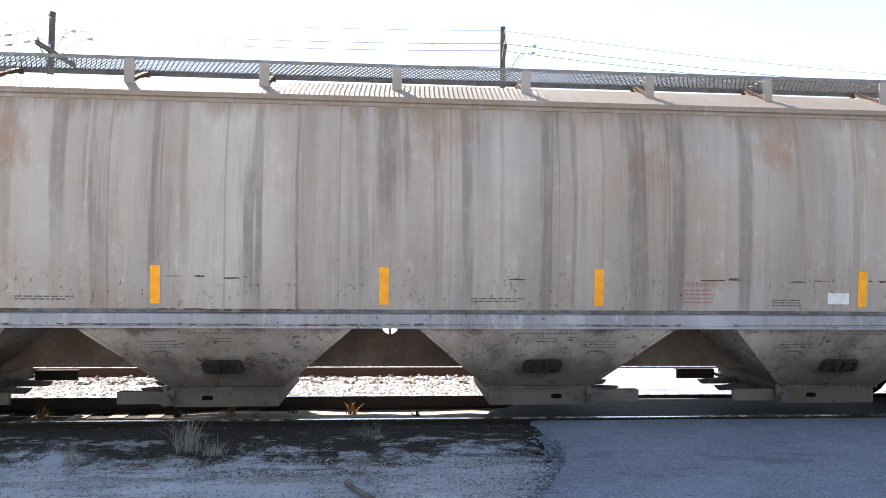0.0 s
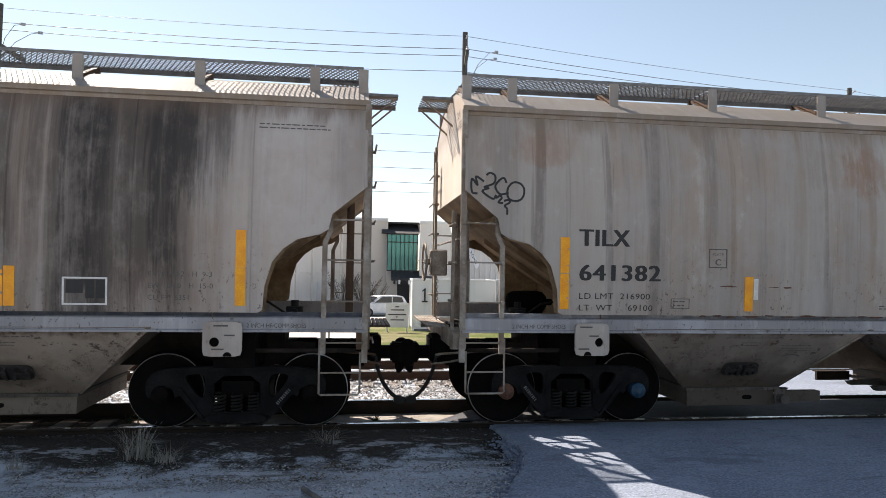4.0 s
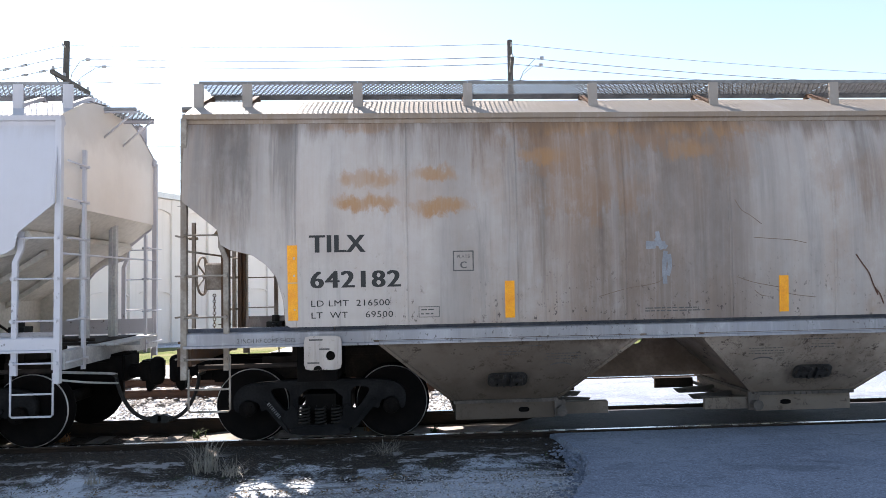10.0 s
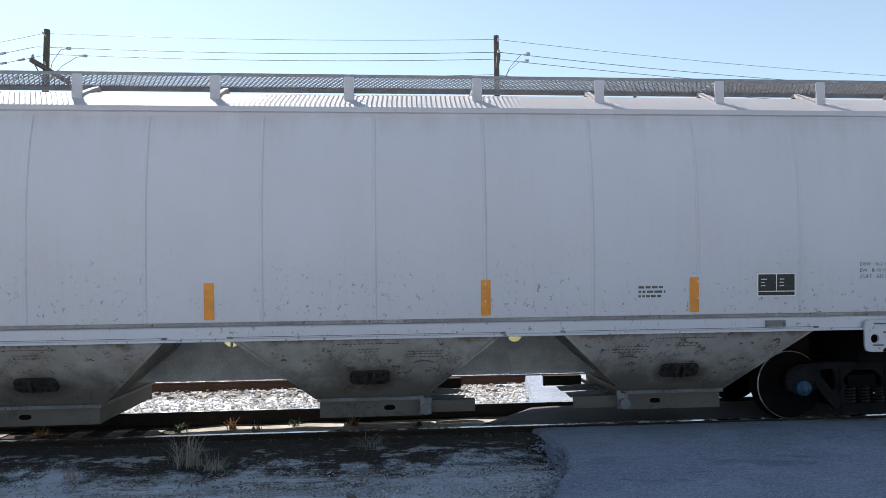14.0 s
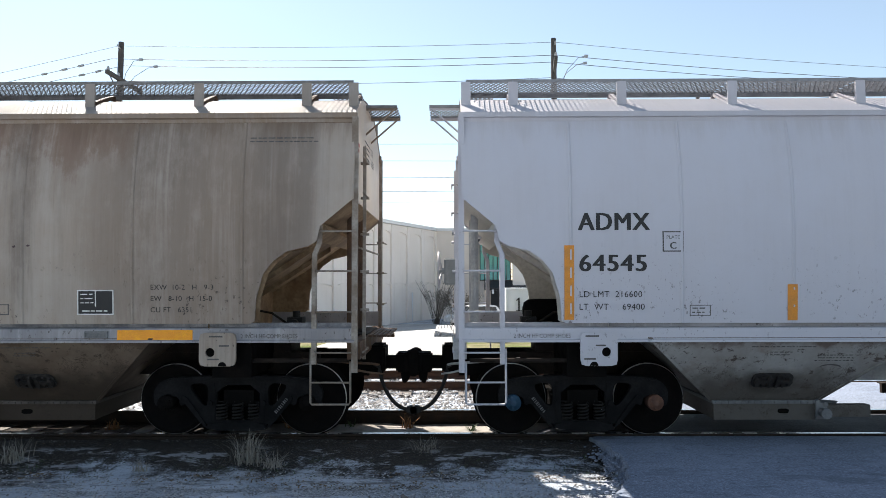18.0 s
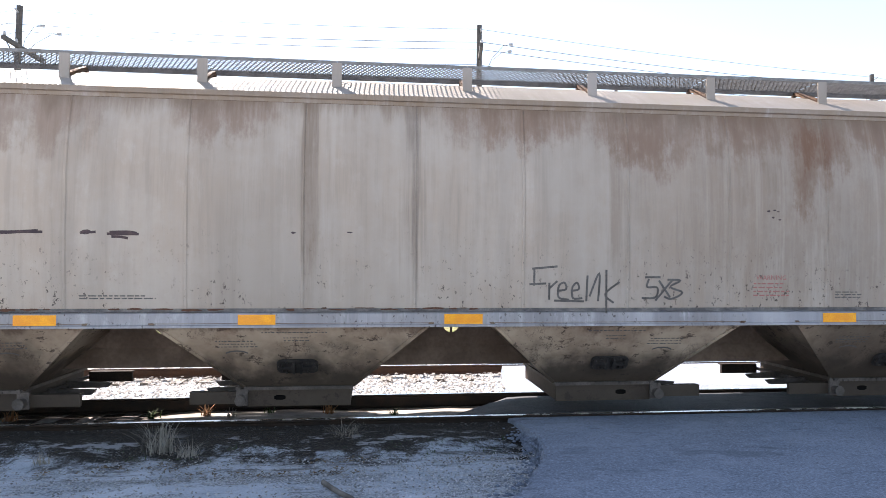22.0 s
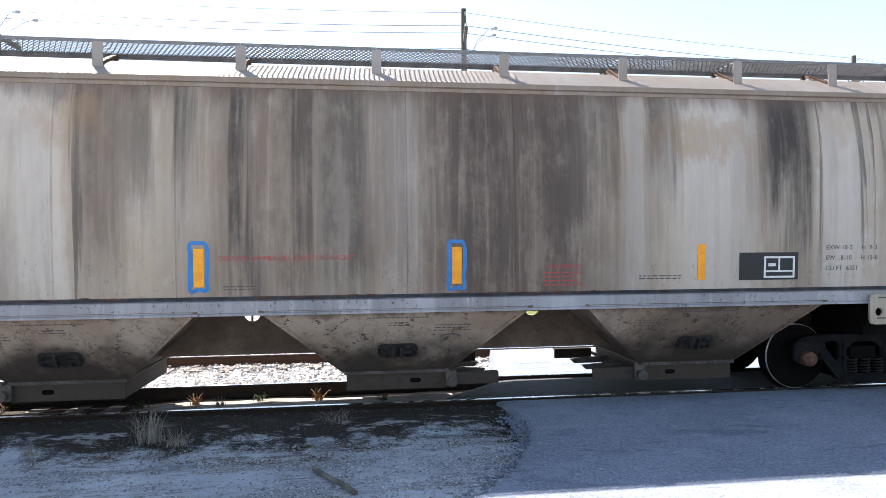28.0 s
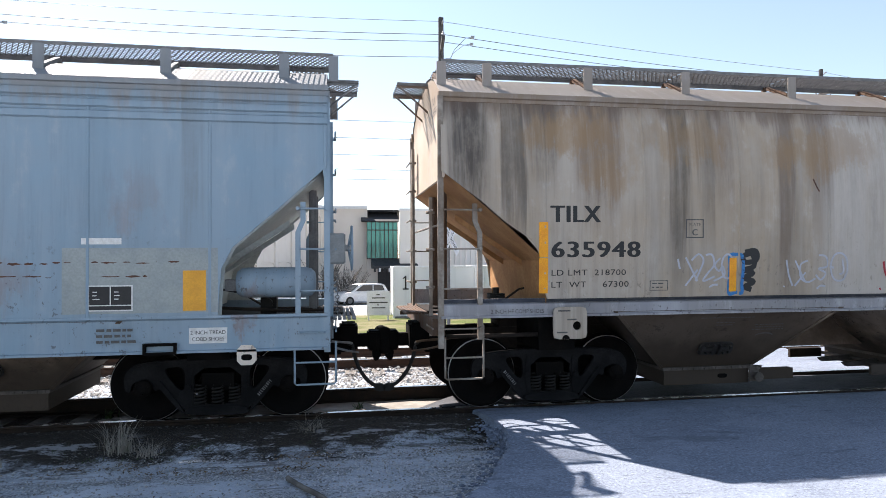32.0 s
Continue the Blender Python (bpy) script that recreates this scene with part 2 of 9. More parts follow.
def hopper_paint(name, a, b, seed, grime=(0.05, 0.037, 0.029), dirty=(), low_grime=0.86):
    """Dusty lower sheets with scrapes and rust; dirty: (place along the car, half width, strength) of dark spills."""
    m = Mat(name, 0.75, 0, 0.25)
    off = (seed * 3.3, 0, seed)
    z = m.n("ShaderNodeSeparateXYZ")
    m.link(m.co, z.inputs[0])
    t = m.mix(m.ramp(m.noise(1.1, 5, 0.65, m.space(1, 1, 1, off)), 0.32, 0.68), a, b)
    flakes = m.ramp(m.noise(5.0, 8, 0.78, m.space(1.1, 1, 1.7, off)), 0.572, 0.61)
    t = m.mix(m.math("MULTIPLY", flakes, 0.85), t, (0.05, 0.032, 0.024))
    scuff = m.ramp(m.noise(2.0, 7, 0.75, m.space(1.0, 1, 1.2, off)), 0.50, 0.72)
    t = m.mix(m.math("MULTIPLY", scuff, 0.45), t, (0.16, 0.085, 0.05))
    low = m.ramp(m.math("ADD", z.outputs["Z"], m.math("MULTIPLY", m.noise(2.5, 4, 0.6, m.space(1, 1, 1, off)), 0.9)), 1.56, 0.98)
    t = m.mix(m.math("MULTIPLY", low, low_grime), t, grime)
    # grease round the vibrator brackets
    dx = m.math("SUBTRACT", m.math("ABSOLUTE", m.math("SUBTRACT", m.math("ABSOLUTE", m.math("ADD", z.outputs["X"], 0.10), 0.0), 3.98), 0.0), 1.99)
    wob = m.math("MULTIPLY", m.math("SUBTRACT", m.noise(3.5, 5, 0.7, m.space(1, 1, 1, off)), 0.5), 1.6)
    oval = m.math("ADD", m.math("ADD", m.math("DIVIDE", m.math("POWER", dx, 2.0), 0.16), m.math("DIVIDE", m.math("POWER", m.math("SUBTRACT", z.outputs["Z"], 0.71), 2.0), 0.034)), wob)
    t = m.mix(m.ramp(oval, 1.25, 0.35, 0.0, 0.45), t, (0.035, 0.028, 0.023))
    cracks = m.noise(3.4, 8, 0.78, m.space(1.3, 1, 0.75, (seed * 8.3, 0, seed * 2)))
    web = m.math("ABSOLUTE", m.math("SUBTRACT", cracks, 0.5), 0.0)
    zone = m.ramp(m.noise(1.6, 4, 0.6, m.space(1, 1, 1.4, (seed * 1.9, 0, 4))), 0.50, 0.62)
    t = m.mix(m.math("MULTIPLY", m.math("MULTIPLY", m.ramp(web, 0.014, 0.004), zone), 0.85), t, (0.045, 0.03, 0.023))
    edge = m.ramp(m.math("ADD", z.outputs["Z"], m.math("MULTIPLY", m.noise(2.2, 6, 0.7, m.space(1, 1, 0.4, off)), 0.55)), 1.44, 1.56)
    t = m.mix(m.math("MULTIPLY", edge, 0.7), t, (0.085, 0.045, 0.028))
    for x0, w, power in dirty:
        d = m.math("ADD", m.math("ABSOLUTE", m.math("SUBTRACT", z.outputs["X"], x0), 0.0), m.math("MULTIPLY", m.math("SUBTRACT", m.noise(1.4, 6, 0.7, m.space(1, 1, 1, off)), 0.5), 1.6))
        t = m.mix(m.ramp(d, w, 0.55 * w, 0.0, power), t, (0.05, 0.036, 0.026))
    m.color(t)
    m.bump(m.noise(7, 5, 0.65), 0.35, 0.012)
    return m.m


# running gear: deep shade under the cars is put into these near-black colours
BLACK = simple("truck_steel_shaded", (0.004, 0.0038, 0.0038), (0.010, 0.0085, 0.0075), 5, 0.9, 0.0, 0.3, 0.05)
FRAME = simple("dusty_frame_shaded", (0.008, 0.008, 0.0085), (0.019, 0.0185, 0.019), 4, 0.9, 0.0, 0.3, 0.06)
WHEEL = simple("wheel_steel_shaded", (0.0035, 0.0033, 0.0032), (0.009, 0.0075, 0.007), 6, 0.8, 0.0, 0.2, 0.05)
# pale rim chamfer: glancing light on the wheel edge put into the colour
TREAD = simple("rim_glint", (0.40, 0.39, 0.38), (0.55, 0.54, 0.53), 8, 0.42, 0.6, 0.05)
SPRING = simple("spring_steel", (0.012, 0.011, 0.010), (0.022, 0.02, 0.018), 9, 0.7, 0.0, 0.2, 0.2)
HOSE = simple("hose_rubber", (0.012, 0.012, 0.012), (0.022, 0.021, 0.02), 9, 0.8)
BRAKE_GREY = simple("brake_grey", (0.24, 0.25, 0.25), (0.32, 0.33, 0.33), 7, 0.6, 0.0, 0.15, 0.3)
BRAKE_TAN = simple("brake_tan", (0.20, 0.16, 0.125), (0.40, 0.36, 0.32), 5, 0.75, 0.0, 0.25, 0.2)
ORANGE = simple("reflective_orange", (0.86, 0.31, 0.002), (0.95, 0.40, 0.004), 9, 0.4, 0, 0.05)
INK = simple("black_lettering", (0.012, 0.012, 0.013), (0.03, 0.029, 0.028), 14, 0.6, 0, 0.05)
FAINT = simple("faded_lettering", (0.07, 0.065, 0.062), (0.13, 0.12, 0.11), 14, 0.7, 0, 0.05)
WORN = simple("worn_spray", (0.075, 0.068, 0.063), (0.15, 0.14, 0.13), 10, 0.8, 0, 0.05)
REDINK = simple("red_lettering", (0.42, 0.05, 0.045), (0.36, 0.10, 0.09), 14, 0.7, 0, 0.05)
WHITEINK = simple("white_lettering", (0.72, 0.71, 0.69), (0.6, 0.58, 0.55), 14, 0.6, 0, 0.05)
BLUEINK = simple("blue_spray", (0.02, 0.16, 0.42), (0.04, 0.22, 0.5), 9, 0.6, 0, 0.05)
GRATE = simple("galvanised_grating", (0.15, 0.147, 0.144), (0.23, 0.226, 0.22), 8, 0.7, 0.0, 0.1, 0.2)
POST_PALE = simple("pale_dusty_steel", (0.36, 0.36, 0.365), (0.50, 0.495, 0.48), 4, 0.7, 0.0, 0.2, 0.25)
POST_TAN = simple("rust_stained_grey_steel", (0.19, 0.145, 0.11), (0.36, 0.325, 0.285), 3.5, 0.75, 0.0, 0.2, 0.25)
BROWN = simple("rusty_steel", (0.085, 0.05, 0.033), (0.15, 0.085, 0.05), 5, 0.8, 0.1, 0.3)
RAIL = simple("rail_rust", (0.055, 0.030, 0.021), (0.095, 0.052, 0.035), 7, 0.8, 0.2, 0.3)
# near rails: rail rust with the shade under the train put into it
RAIL_SHADED = simple("rail_shaded", (0.022, 0.016, 0.013), (0.04, 0.027, 0.02), 7, 0.85, 0.0, 0.3, 0.15)
RAILTOP = simple("rail_head", (0.42, 0.42, 0.43), (0.55, 0.55, 0.55), 5, 0.25, 1.0, 0.02)
TIE = simple("weathered_tie", (0.10, 0.088, 0.076), (0.22, 0.195, 0.17), 7, 0.9, 0, 0.5)
POLE = simple("pole_wood", (0.055, 0.052, 0.05), (0.095, 0.088, 0.08), 4, 0.9, 0, 0.5)
WIRE = simple("wire", (0.05, 0.05, 0.052), (0.08, 0.08, 0.08), 5, 0.6)
CHALK = simple("chalky_paint", (0.12, 0.12, 0.125), (0.19, 0.19, 0.19), 9, 0.8, 0, 0.1)
PORCELAIN = simple("grey_porcelain", (0.28, 0.29, 0.30), (0.36, 0.36, 0.37), 5, 0.3)


# ---- mesh helpers ----
def part(name, bm, material, parent=None, label=""):
    me = bpy.data.meshes.new(name)
    bm.normal_update()
    for ed in bm.edges:
        if len(ed.link_faces) != 2 or ed.link_faces[0].normal.dot(ed.link_faces[1].normal) < 0.77:
            ed.smooth = False
    bm.to_mesh(me)
    bm.free()
    for mt in material if isinstance(material, (list, tuple)) else (material,):
        me.materials.append(mt)
    ob = new(name, me)
    ob.parent = parent
    return tagged(ob, label)


def share(name, me, parent, m, label=""):
    ob = new(name, me)
    ob.parent = parent
    ob.matrix_basis = m
    return tagged(ob, label)


def box(bm, x0, x1, y0, y1, z0, z1, mat=0, m=None):
    v = [bm.verts.new((x, y, z)) for z in (z0, z1) for y in (y0, y1) for x in (x0, x1)]
    if m is not None:
        for q in v:
            q.co = m @ q.co
    for f in ((0, 2, 3, 1), (4, 5, 7, 6), (0, 1, 5, 4), (2, 6, 7, 3), (0, 4, 6, 2), (1, 3, 7, 5)):
        bm.faces.new([v[i] for i in f]).material_index = mat
    return v


def prism(bm, poly, y0, y1, mat=0, axis="y"):
    """A flat outline (x, z) given thickness from y0 to y1."""
    def at(p, d):
        return (p[0], d, p[1]) if axis == "y" else (d, p[0], p[1]) if axis == "x" else (p[0], p[1], d)
    a = [bm.verts.new(at(p, y0)) for p in poly]
    b = [bm.verts.new(at(p, y1)) for p in poly]
    bm.faces.new(a).material_index = mat
    bm.faces.new(b[::-1]).material_index = mat
    for i in range(len(poly)):
        j = (i + 1) % len(poly)
        bm.faces.new((a[j], a[i], b[i], b[j])).material_index = mat


def rod(bm, p, q, r, n=8, r2=None, mat=0, smooth=True):
    p, q = Vector(p), Vector(q)
    d = (q - p)
    if d.length < 1e-6:
        return
    turn = d.to_track_quat("Z", "Y").to_matrix()
    r2 = r if r2 is None else r2
    rings = []
    for o, rr in ((p, r), (q, r2)):
        rings.append([bm.verts.new(o + turn @ Vector((rr * math.cos(2 * math.pi * k / n), rr * math.sin(2 * math.pi * k / n), 0))) for k in range(n)])
    for k in range(n):
        f = bm.faces.new((rings[0][k], rings[0][(k + 1) % n], rings[1][(k + 1) % n], rings[1][k]))
        f.smooth, f.material_index = smooth, mat
    bm.faces.new(rings[0][::-1]).material_index = mat
    bm.faces.new(rings[1]).material_index = mat


def tube(bm, pts, r, n=6, mat=0):
    """A round bar along a line of points."""
    pts = [Vector(p) for p in pts]
    rings = []
    for i, p in enumerate(pts):
        d = (pts[min(i + 1, len(pts) - 1)] - pts[max(i - 1, 0)]).normalized()
        up = Vector((0, 0, 1)) if abs(d.z) < 0.9 else Vector((0, 1, 0))
        a = d.cross(up).normalized()
        b = a.cross(d)
        rings.append([bm.verts.new(p + r * (math.cos(2 * math.pi * k / n) * a + math.sin(2 * math.pi * k / n) * b)) for k in range(n)])
    for s, e in zip(rings, rings[1:]):
        for k in range(n):
            f = bm.faces.new((s[k], e[k], e[(k + 1) % n], s[(k + 1) % n]))
            f.smooth, f.material_index = True, mat
    bm.faces.new(rings[0]).material_index = mat
    bm.faces.new(rings[-1][::-1]).material_index = mat


def ring(bm, c, r, w, axis="x", n=24, m=6, mat=0):
    """A torus round an axis."""
    c = Vector(c)
    loops = []
    for i in range(n):
        a = 2 * math.pi * i / n
        row = []
        for k in range(m):
            b = 2 * math.pi * k / m
            rr, h = r + w * math.cos(b), w * math.sin(b)
            p = {"x": (h, rr * math.cos(a), rr * math.sin(a)), "y": (rr * math.cos(a), h, rr * math.sin(a)), "z": (rr * math.cos(a), rr * math.sin(a), h)}[axis]
            row.append(bm.verts.new(c + Vector(p)))
        loops.append(row)
    for i in range(n):
        for k in range(m):
            f = bm.faces.new((loops[i][k], loops[(i + 1) % n][k], loops[(i + 1) % n][(k + 1) % m], loops[i][(k + 1) % m]))
            f.smooth, f.material_index = True, mat
    return loops


def lathe(bm, profile, axis="y", n=28, mats=None):
    """A turned shape from (radius, along) pairs."""
    loops = []
    for r, h in profile:
        row = []
        for k in range(n):
            a = 2 * math.pi * k / n
            p = {"y": (r * math.cos(a), h, r * math.sin(a)), "z": (r * math.cos(a), r * math.sin(a), h), "x": (h, r * math.cos(a), r * math.sin(a))}[axis]
            row.append(bm.verts.new(p))
        loops.append(row)
    for i, (s, e) in enumerate(zip(loops, loops[1:])):
        for k in range(n):
            f = bm.faces.new((s[k], s[(k + 1) % n], e[(k + 1) % n], e[k]))
            f.smooth, f.material_index = True, mats[i] if mats else 0
    bm.faces.new(loops[0][::-1])
    bm.faces.new(loops[-1])


def thing(name, label, category, group="", m=None):
    ob = new(name)
    if m is not None:
        ob.matrix_basis = m
    return tagged(ob, label, category, group)


def lettering(name, text, x, z, size, material, parent, y_of, spread=1.0, align="LEFT", label="", bold=0.0, gap=1.0):
    """Flat letters on a near side whose surface lies at y_of(z)."""
    cu = bpy.data.curves.new(name, "FONT")
    cu.body, cu.size, cu.align_x, cu.space_character, cu.resolution_u = text, size, align, gap, 3
    tmp = bpy.data.objects.new("letters", cu)
    scene.collection.objects.link(tmp)
    flat = bpy.data.meshes.new_from_object(tmp.evaluated_get(bpy.context.evaluated_depsgraph_get()))
    bpy.data.objects.remove(tmp)
    vs, fs = [], []
    for n, dx in enumerate((-bold, 0.0, bold) if bold else (0.0,)):
        first = len(vs)
        for v in flat.vertices:
            zz = z + v.co.y
            vs.append((x + v.co.x * spread + dx, y_of(zz) - 0.0004 * n, zz))
        fs += [[first + i for i in p.vertices] for p in flat.polygons]
    bpy.data.meshes.remove(flat)
    if size < 0.2:
        groups = [(name, fs)]
    else:
        # large characters are parts of their own: faces that overlap along the line belong together
        spans = sorted((min(vs[i][0] for i in f), max(vs[i][0] for i in f), k) for k, f in enumerate(fs))
        groups, end = [], -1e9
        for a, b, k in spans:
            if a > end:
                groups.append((name + "_character", []))
            groups[-1][1].append(fs[k])
            end = max(end, b)
    for title, faces in groups:
        used = sorted({i for f in faces for i in f})
        place = {i: k for k, i in enumerate(used)}
        me = bpy.data.meshes.new(title)
        me.from_pydata([vs[i] for i in used], [], [[place[i] for i in f] for f in faces])
        me.materials.append(material)
        ob = new(title, me)
        ob.parent = parent
        tagged(ob, label, kind="stuff" if size < 0.2 and len(text) > 1 else "")
    return ob


# ---- covered hopper cars ----
from mathutils.geometry import tessellate_polygon

END, EAVE = 9.95, 3.925
POSTS = (0.0, 1.65, 3.28, 4.88, 6.50, 7.90, 9.28, 9.88)


class Shape:
    """What differs between the two makes of car: the end cut-away, the sill and the bow of the side."""

    def __init__(self, cut, sill0=1.243, sill1=1.475, flat=False):
        self.cut, self.sill0, self.sill1, self.flat = cut, sill0, sill1, flat


STANDARD = Shape([(8.70, 1.47), (8.755, 1.50), (8.775, 1.78), (8.86, 2.07), (8.98, 2.22), (9.14, 2.335), (9.40, 2.40), (9.50, 2.46), (9.54, 2.64), (END, 2.98)])
STRAIGHT = Shape([(8.60, 1.47), (8.63, 1.52), (8.66, 1.86), (8.74, 2.08), (8.90, 2.26), (9.16, 2.43), (9.44, 2.67), (END, 3.05)])
DEEP = Shape([(8.56, 1.33), (8.575, 1.60), (8.60, 1.88), (8.72, 2.12), (9.20, 2.54), (9.68, 2.97), (9.80, 3.08)], 0.915, 1.34, True)
SHAPE = [STANDARD]


def half_width(z):
    if SHAPE[0].flat:
        return 1.50
    return 1.55 - 0.028 * (2.82 - z) ** 2 if z < 2.82 else 1.55 - 0.108 * (z - 2.82) ** 2


def skin(lift):
    return lambda z: -half_width(z) - lift


def floor_of_side(x):
    x, cut = abs(x), SHAPE[0].cut
    return SHAPE[0].sill1 - 0.005 if x <= cut[0][0] else float(np.interp(x, [c[0] for c in cut], [c[1] for c in cut]))


def side_sheet(bm, x0, x1, sign, rib=True):
    """A bowed side sheet from x0 to x1 with real thickness, cut away over the end platform."""
    xs = sorted({x0, x1, *[s * c[0] for c in SHAPE[0].cut for s in (-1, 1) if x0 < s * c[0] < x1]})
    rows = 12
    outer, inner = [], []
    for x in xs:
        zb = floor_of_side(x)
        col, col2 = [], []
        for k in range(rows + 1):
            z = zb + (EAVE - zb) * k / rows
            y = half_width(z)
            col.append(bm.verts.new((x, sign * y, z)))
            col2.append(bm.verts.new((x, sign * (y - 0.012), z)))
        outer.append(col)
        inner.append(col2)
    for a in range(len(xs) - 1):
        for k in range(rows):
            bm.faces.new((outer[a][k], outer[a + 1][k], outer[a + 1][k + 1], outer[a][k + 1])).smooth = True
            bm.faces.new((inner[a][k], inner[a][k + 1], inner[a + 1][k + 1], inner[a + 1][k])).smooth = True
        bm.faces.new((outer[a][0], inner[a][0], inner[a + 1][0], outer[a + 1][0]))
        bm.faces.new((outer[a][-1], outer[a + 1][-1], inner[a + 1][-1], inner[a][-1]))
    for col, col2 in ((outer[0], inner[0]), (outer[-1], inner[-1])):
        for k in range(rows):
            bm.faces.new((col[k], col[k + 1], col2[k + 1], col2[k]))
    if rib:
        x = x1 - 0.012
        zb = floor_of_side(x)
        prev = None
        for k in range(rows + 1):
            z = zb + (EAVE - zb) * k / rows
            y = half_width(z) + 0.005
            now = [bm.verts.new((x - 0.030, sign * (y - 0.006), z)), bm.verts.new((x - 0.018, sign * (y + 0.004), z)),
                   bm.verts.new((x + 0.0, sign * (y + 0.004), z)), bm.verts.new((x + 0.0105, sign * (y - 0.006), z))]
            if prev:
                for i in range(3):
                    bm.faces.new((prev[i], prev[i + 1], now[i + 1], now[i])).smooth = True
            prev = now


def grating(length, width, pitch=0.060, bar=0.0054):
    """Open walkway grating: long edge bars and strips that cross in diamonds."""
    bm = bmesh.new()
    box(bm, 0, length, -0.008, 0.008, -0.02, 0.02)
    box(bm, 0, length, width - 0.008, width + 0.008, -0.055, 0.02)
    lean = width * 0.50
    n = int((length + lean) / pitch)
    for s, tall in ((-1, 0.014), (1, 0.009)):
        for k in range(n + 1):
            x = k * (length + lean) / n - (lean if s > 0 else 0)
            u0 = max(0.0, (-x if s > 0 else x - length) / lean)
            u1 = min(1.0, (length - x if s > 0 else x) / lean)
            if u1 - u0 < 0.02:
                continue
            a, b, ya, yb, h = x + s * lean * u0, x + s * lean * u1, width * u0, width * u1, 0.012 - tall
            v = [bm.verts.new(p) for p in ((a - bar, ya, h), (a + bar, ya, h), (b + bar, yb, h), (b - bar, yb, h))]
            w = [bm.verts.new(q.co + Vector((0, 0, tall))) for q in v]
            bm.faces.new(v[::-1])
            bm.faces.new(w)
            for i in range(4):
                bm.faces.new((v[i], v[(i + 1) % 4], w[(i + 1) % 4], w[i]))
    me = bpy.data.meshes.new("grating")
    bm.to_mesh(me)
    bm.free()
    return me


GRATES = {}


def grate_mesh(length, width, material):
    key = (round(length, 2), round(width, 2), material.name)
    if key not in GRATES:
        GRATES[key] = grating(length, width)
        GRATES[key].materials.append(material)
    return GRATES[key]


def stencil_rows(bm, x, z, rows, lift=0.004):
    """Small worn stencil lines, as short bars on the bowed side."""
    for dz, spans, h in rows:
        for a, b in spans:
            zz = z - dz
            y0, y1 = -half_width(zz) - lift, -half_width(zz + h) - lift
            v = [bm.verts.new(p) for p in ((x + a, y0, zz), (x + b, y0, zz), (x + b, y1, zz + h), (x + a, y1, zz + h))]
            bm.faces.new(v)


def words(rng, width, n, h=0.018, step=0.04):
    """Rows of broken bars that stand for print too small to read."""
    out = []
    for k in range(n):
        x, spans = 0.0, []
        end = width * rng.uniform(0.75, 1.0)
        while x < end:
            w = rng.uniform(0.03, 0.10)
            spans.append((x, min(x + w, end)))
            x += w + rng.uniform(0.012, 0.022)
        out.append((k * step, spans, h))
    return out


def patch(bm, x0, x1, z0, z1, lift, n=4):
    """A thin flat sheet (sticker, plate) that follows the bowed side."""
    prev = None
    for k in range(n + 1):
        z = z0 + (z1 - z0) * k / n
        y = -half_width(z) - lift
        now = [bm.verts.new((x0, y, z)), bm.verts.new((x1, y, z)), bm.verts.new((x0, y + lift, z)), bm.verts.new((x1, y + lift, z))]
        if prev:
            bm.faces.new((prev[0], prev[1], now[1], now[0]))
            bm.faces.new((prev[2], prev[0], now[0], now[2]))
            bm.faces.new((prev[1], prev[3], now[3], now[1]))
        prev = now


def strokes(name, lines, x, z, size, width, material, parent, label=""):
    """Spray-painted strokes: flat ribbons on the side, each a smoothed line."""
    bm = bmesh.new()
    for n, line in enumerate(lines):
        pts = [Vector((p[0], p[1], 0)) for p in line]
        path = []
        if len(pts) > 2:
            ext = [pts[0], *pts, pts[-1]]
            for i in range(1, len(ext) - 2):
                p0, p1, p2, p3 = ext[i - 1:i + 3]
                for k in range(5):
                    u = k / 5
                    path.append(0.5 * ((2 * p1) + (p2 - p0) * u + (2 * p0 - 5 * p1 + 4 * p2 - p3) * u * u + (3 * p1 - p0 - 3 * p2 + p3) * u ** 3))
        path.append(pts[-1])
        if len(pts) == 2:
            path = pts
        prev = None
        for i, p in enumerate(path):
            d = (path[min(i + 1, len(path) - 1)] - path[max(i - 1, 0)])
            d = d.normalized() if d.length > 1e-9 else Vector((1, 0, 0))
            s = Vector((-d.y, d.x, 0)) * width / size / 2
            now = []
            for q in (p - s, p + s):
                zz = z + q.y * size
                now.append(bm.verts.new((x + q.x * size, -half_width(zz) - 0.004 - 0.0004 * n, zz)))
            if prev:
                bm.faces.new((prev[0], now[0], now[1], prev[1]))
            prev = now
    return part(name, bm, material, parent, label)


def wheel_mesh():
    bm = bmesh.new()
    lathe(bm, [(0.09, -0.14), (0.105, -0.10), (0.13, -0.085), (0.30, -0.045), (0.385, -0.062), (0.40, -0.07), (0.446, -0.07), (0.457, -0.055), (0.457, 0.045), (0.485, 0.05), (0.485, 0.072), (0.40, 0.075), (0.12, 0.08), (0.085, 0.09)],
          "y", 36, [0, 0, 0, 0, 0, 0, 1, 0, 0, 0, 0, 0, 0])
    me = bpy.data.meshes.new("wheel")
    bm.to_mesh(me)
    bm.free()
    me.materials.append(WHEEL)
    me.materials.append(TREAD)
    return me


def rounded(pts, times=2):
    """Cut the corners of an outline until it reads as cast metal."""
    for _ in range(times):
        pts = [q for a, b in zip(pts, pts[1:] + pts[:1]) for q in ((0.78 * a[0] + 0.22 * b[0], 0.78 * a[1] + 0.22 * b[1]), (0.22 * a[0] + 0.78 * b[0], 0.22 * a[1] + 0.78 * b[1]))]
    return pts


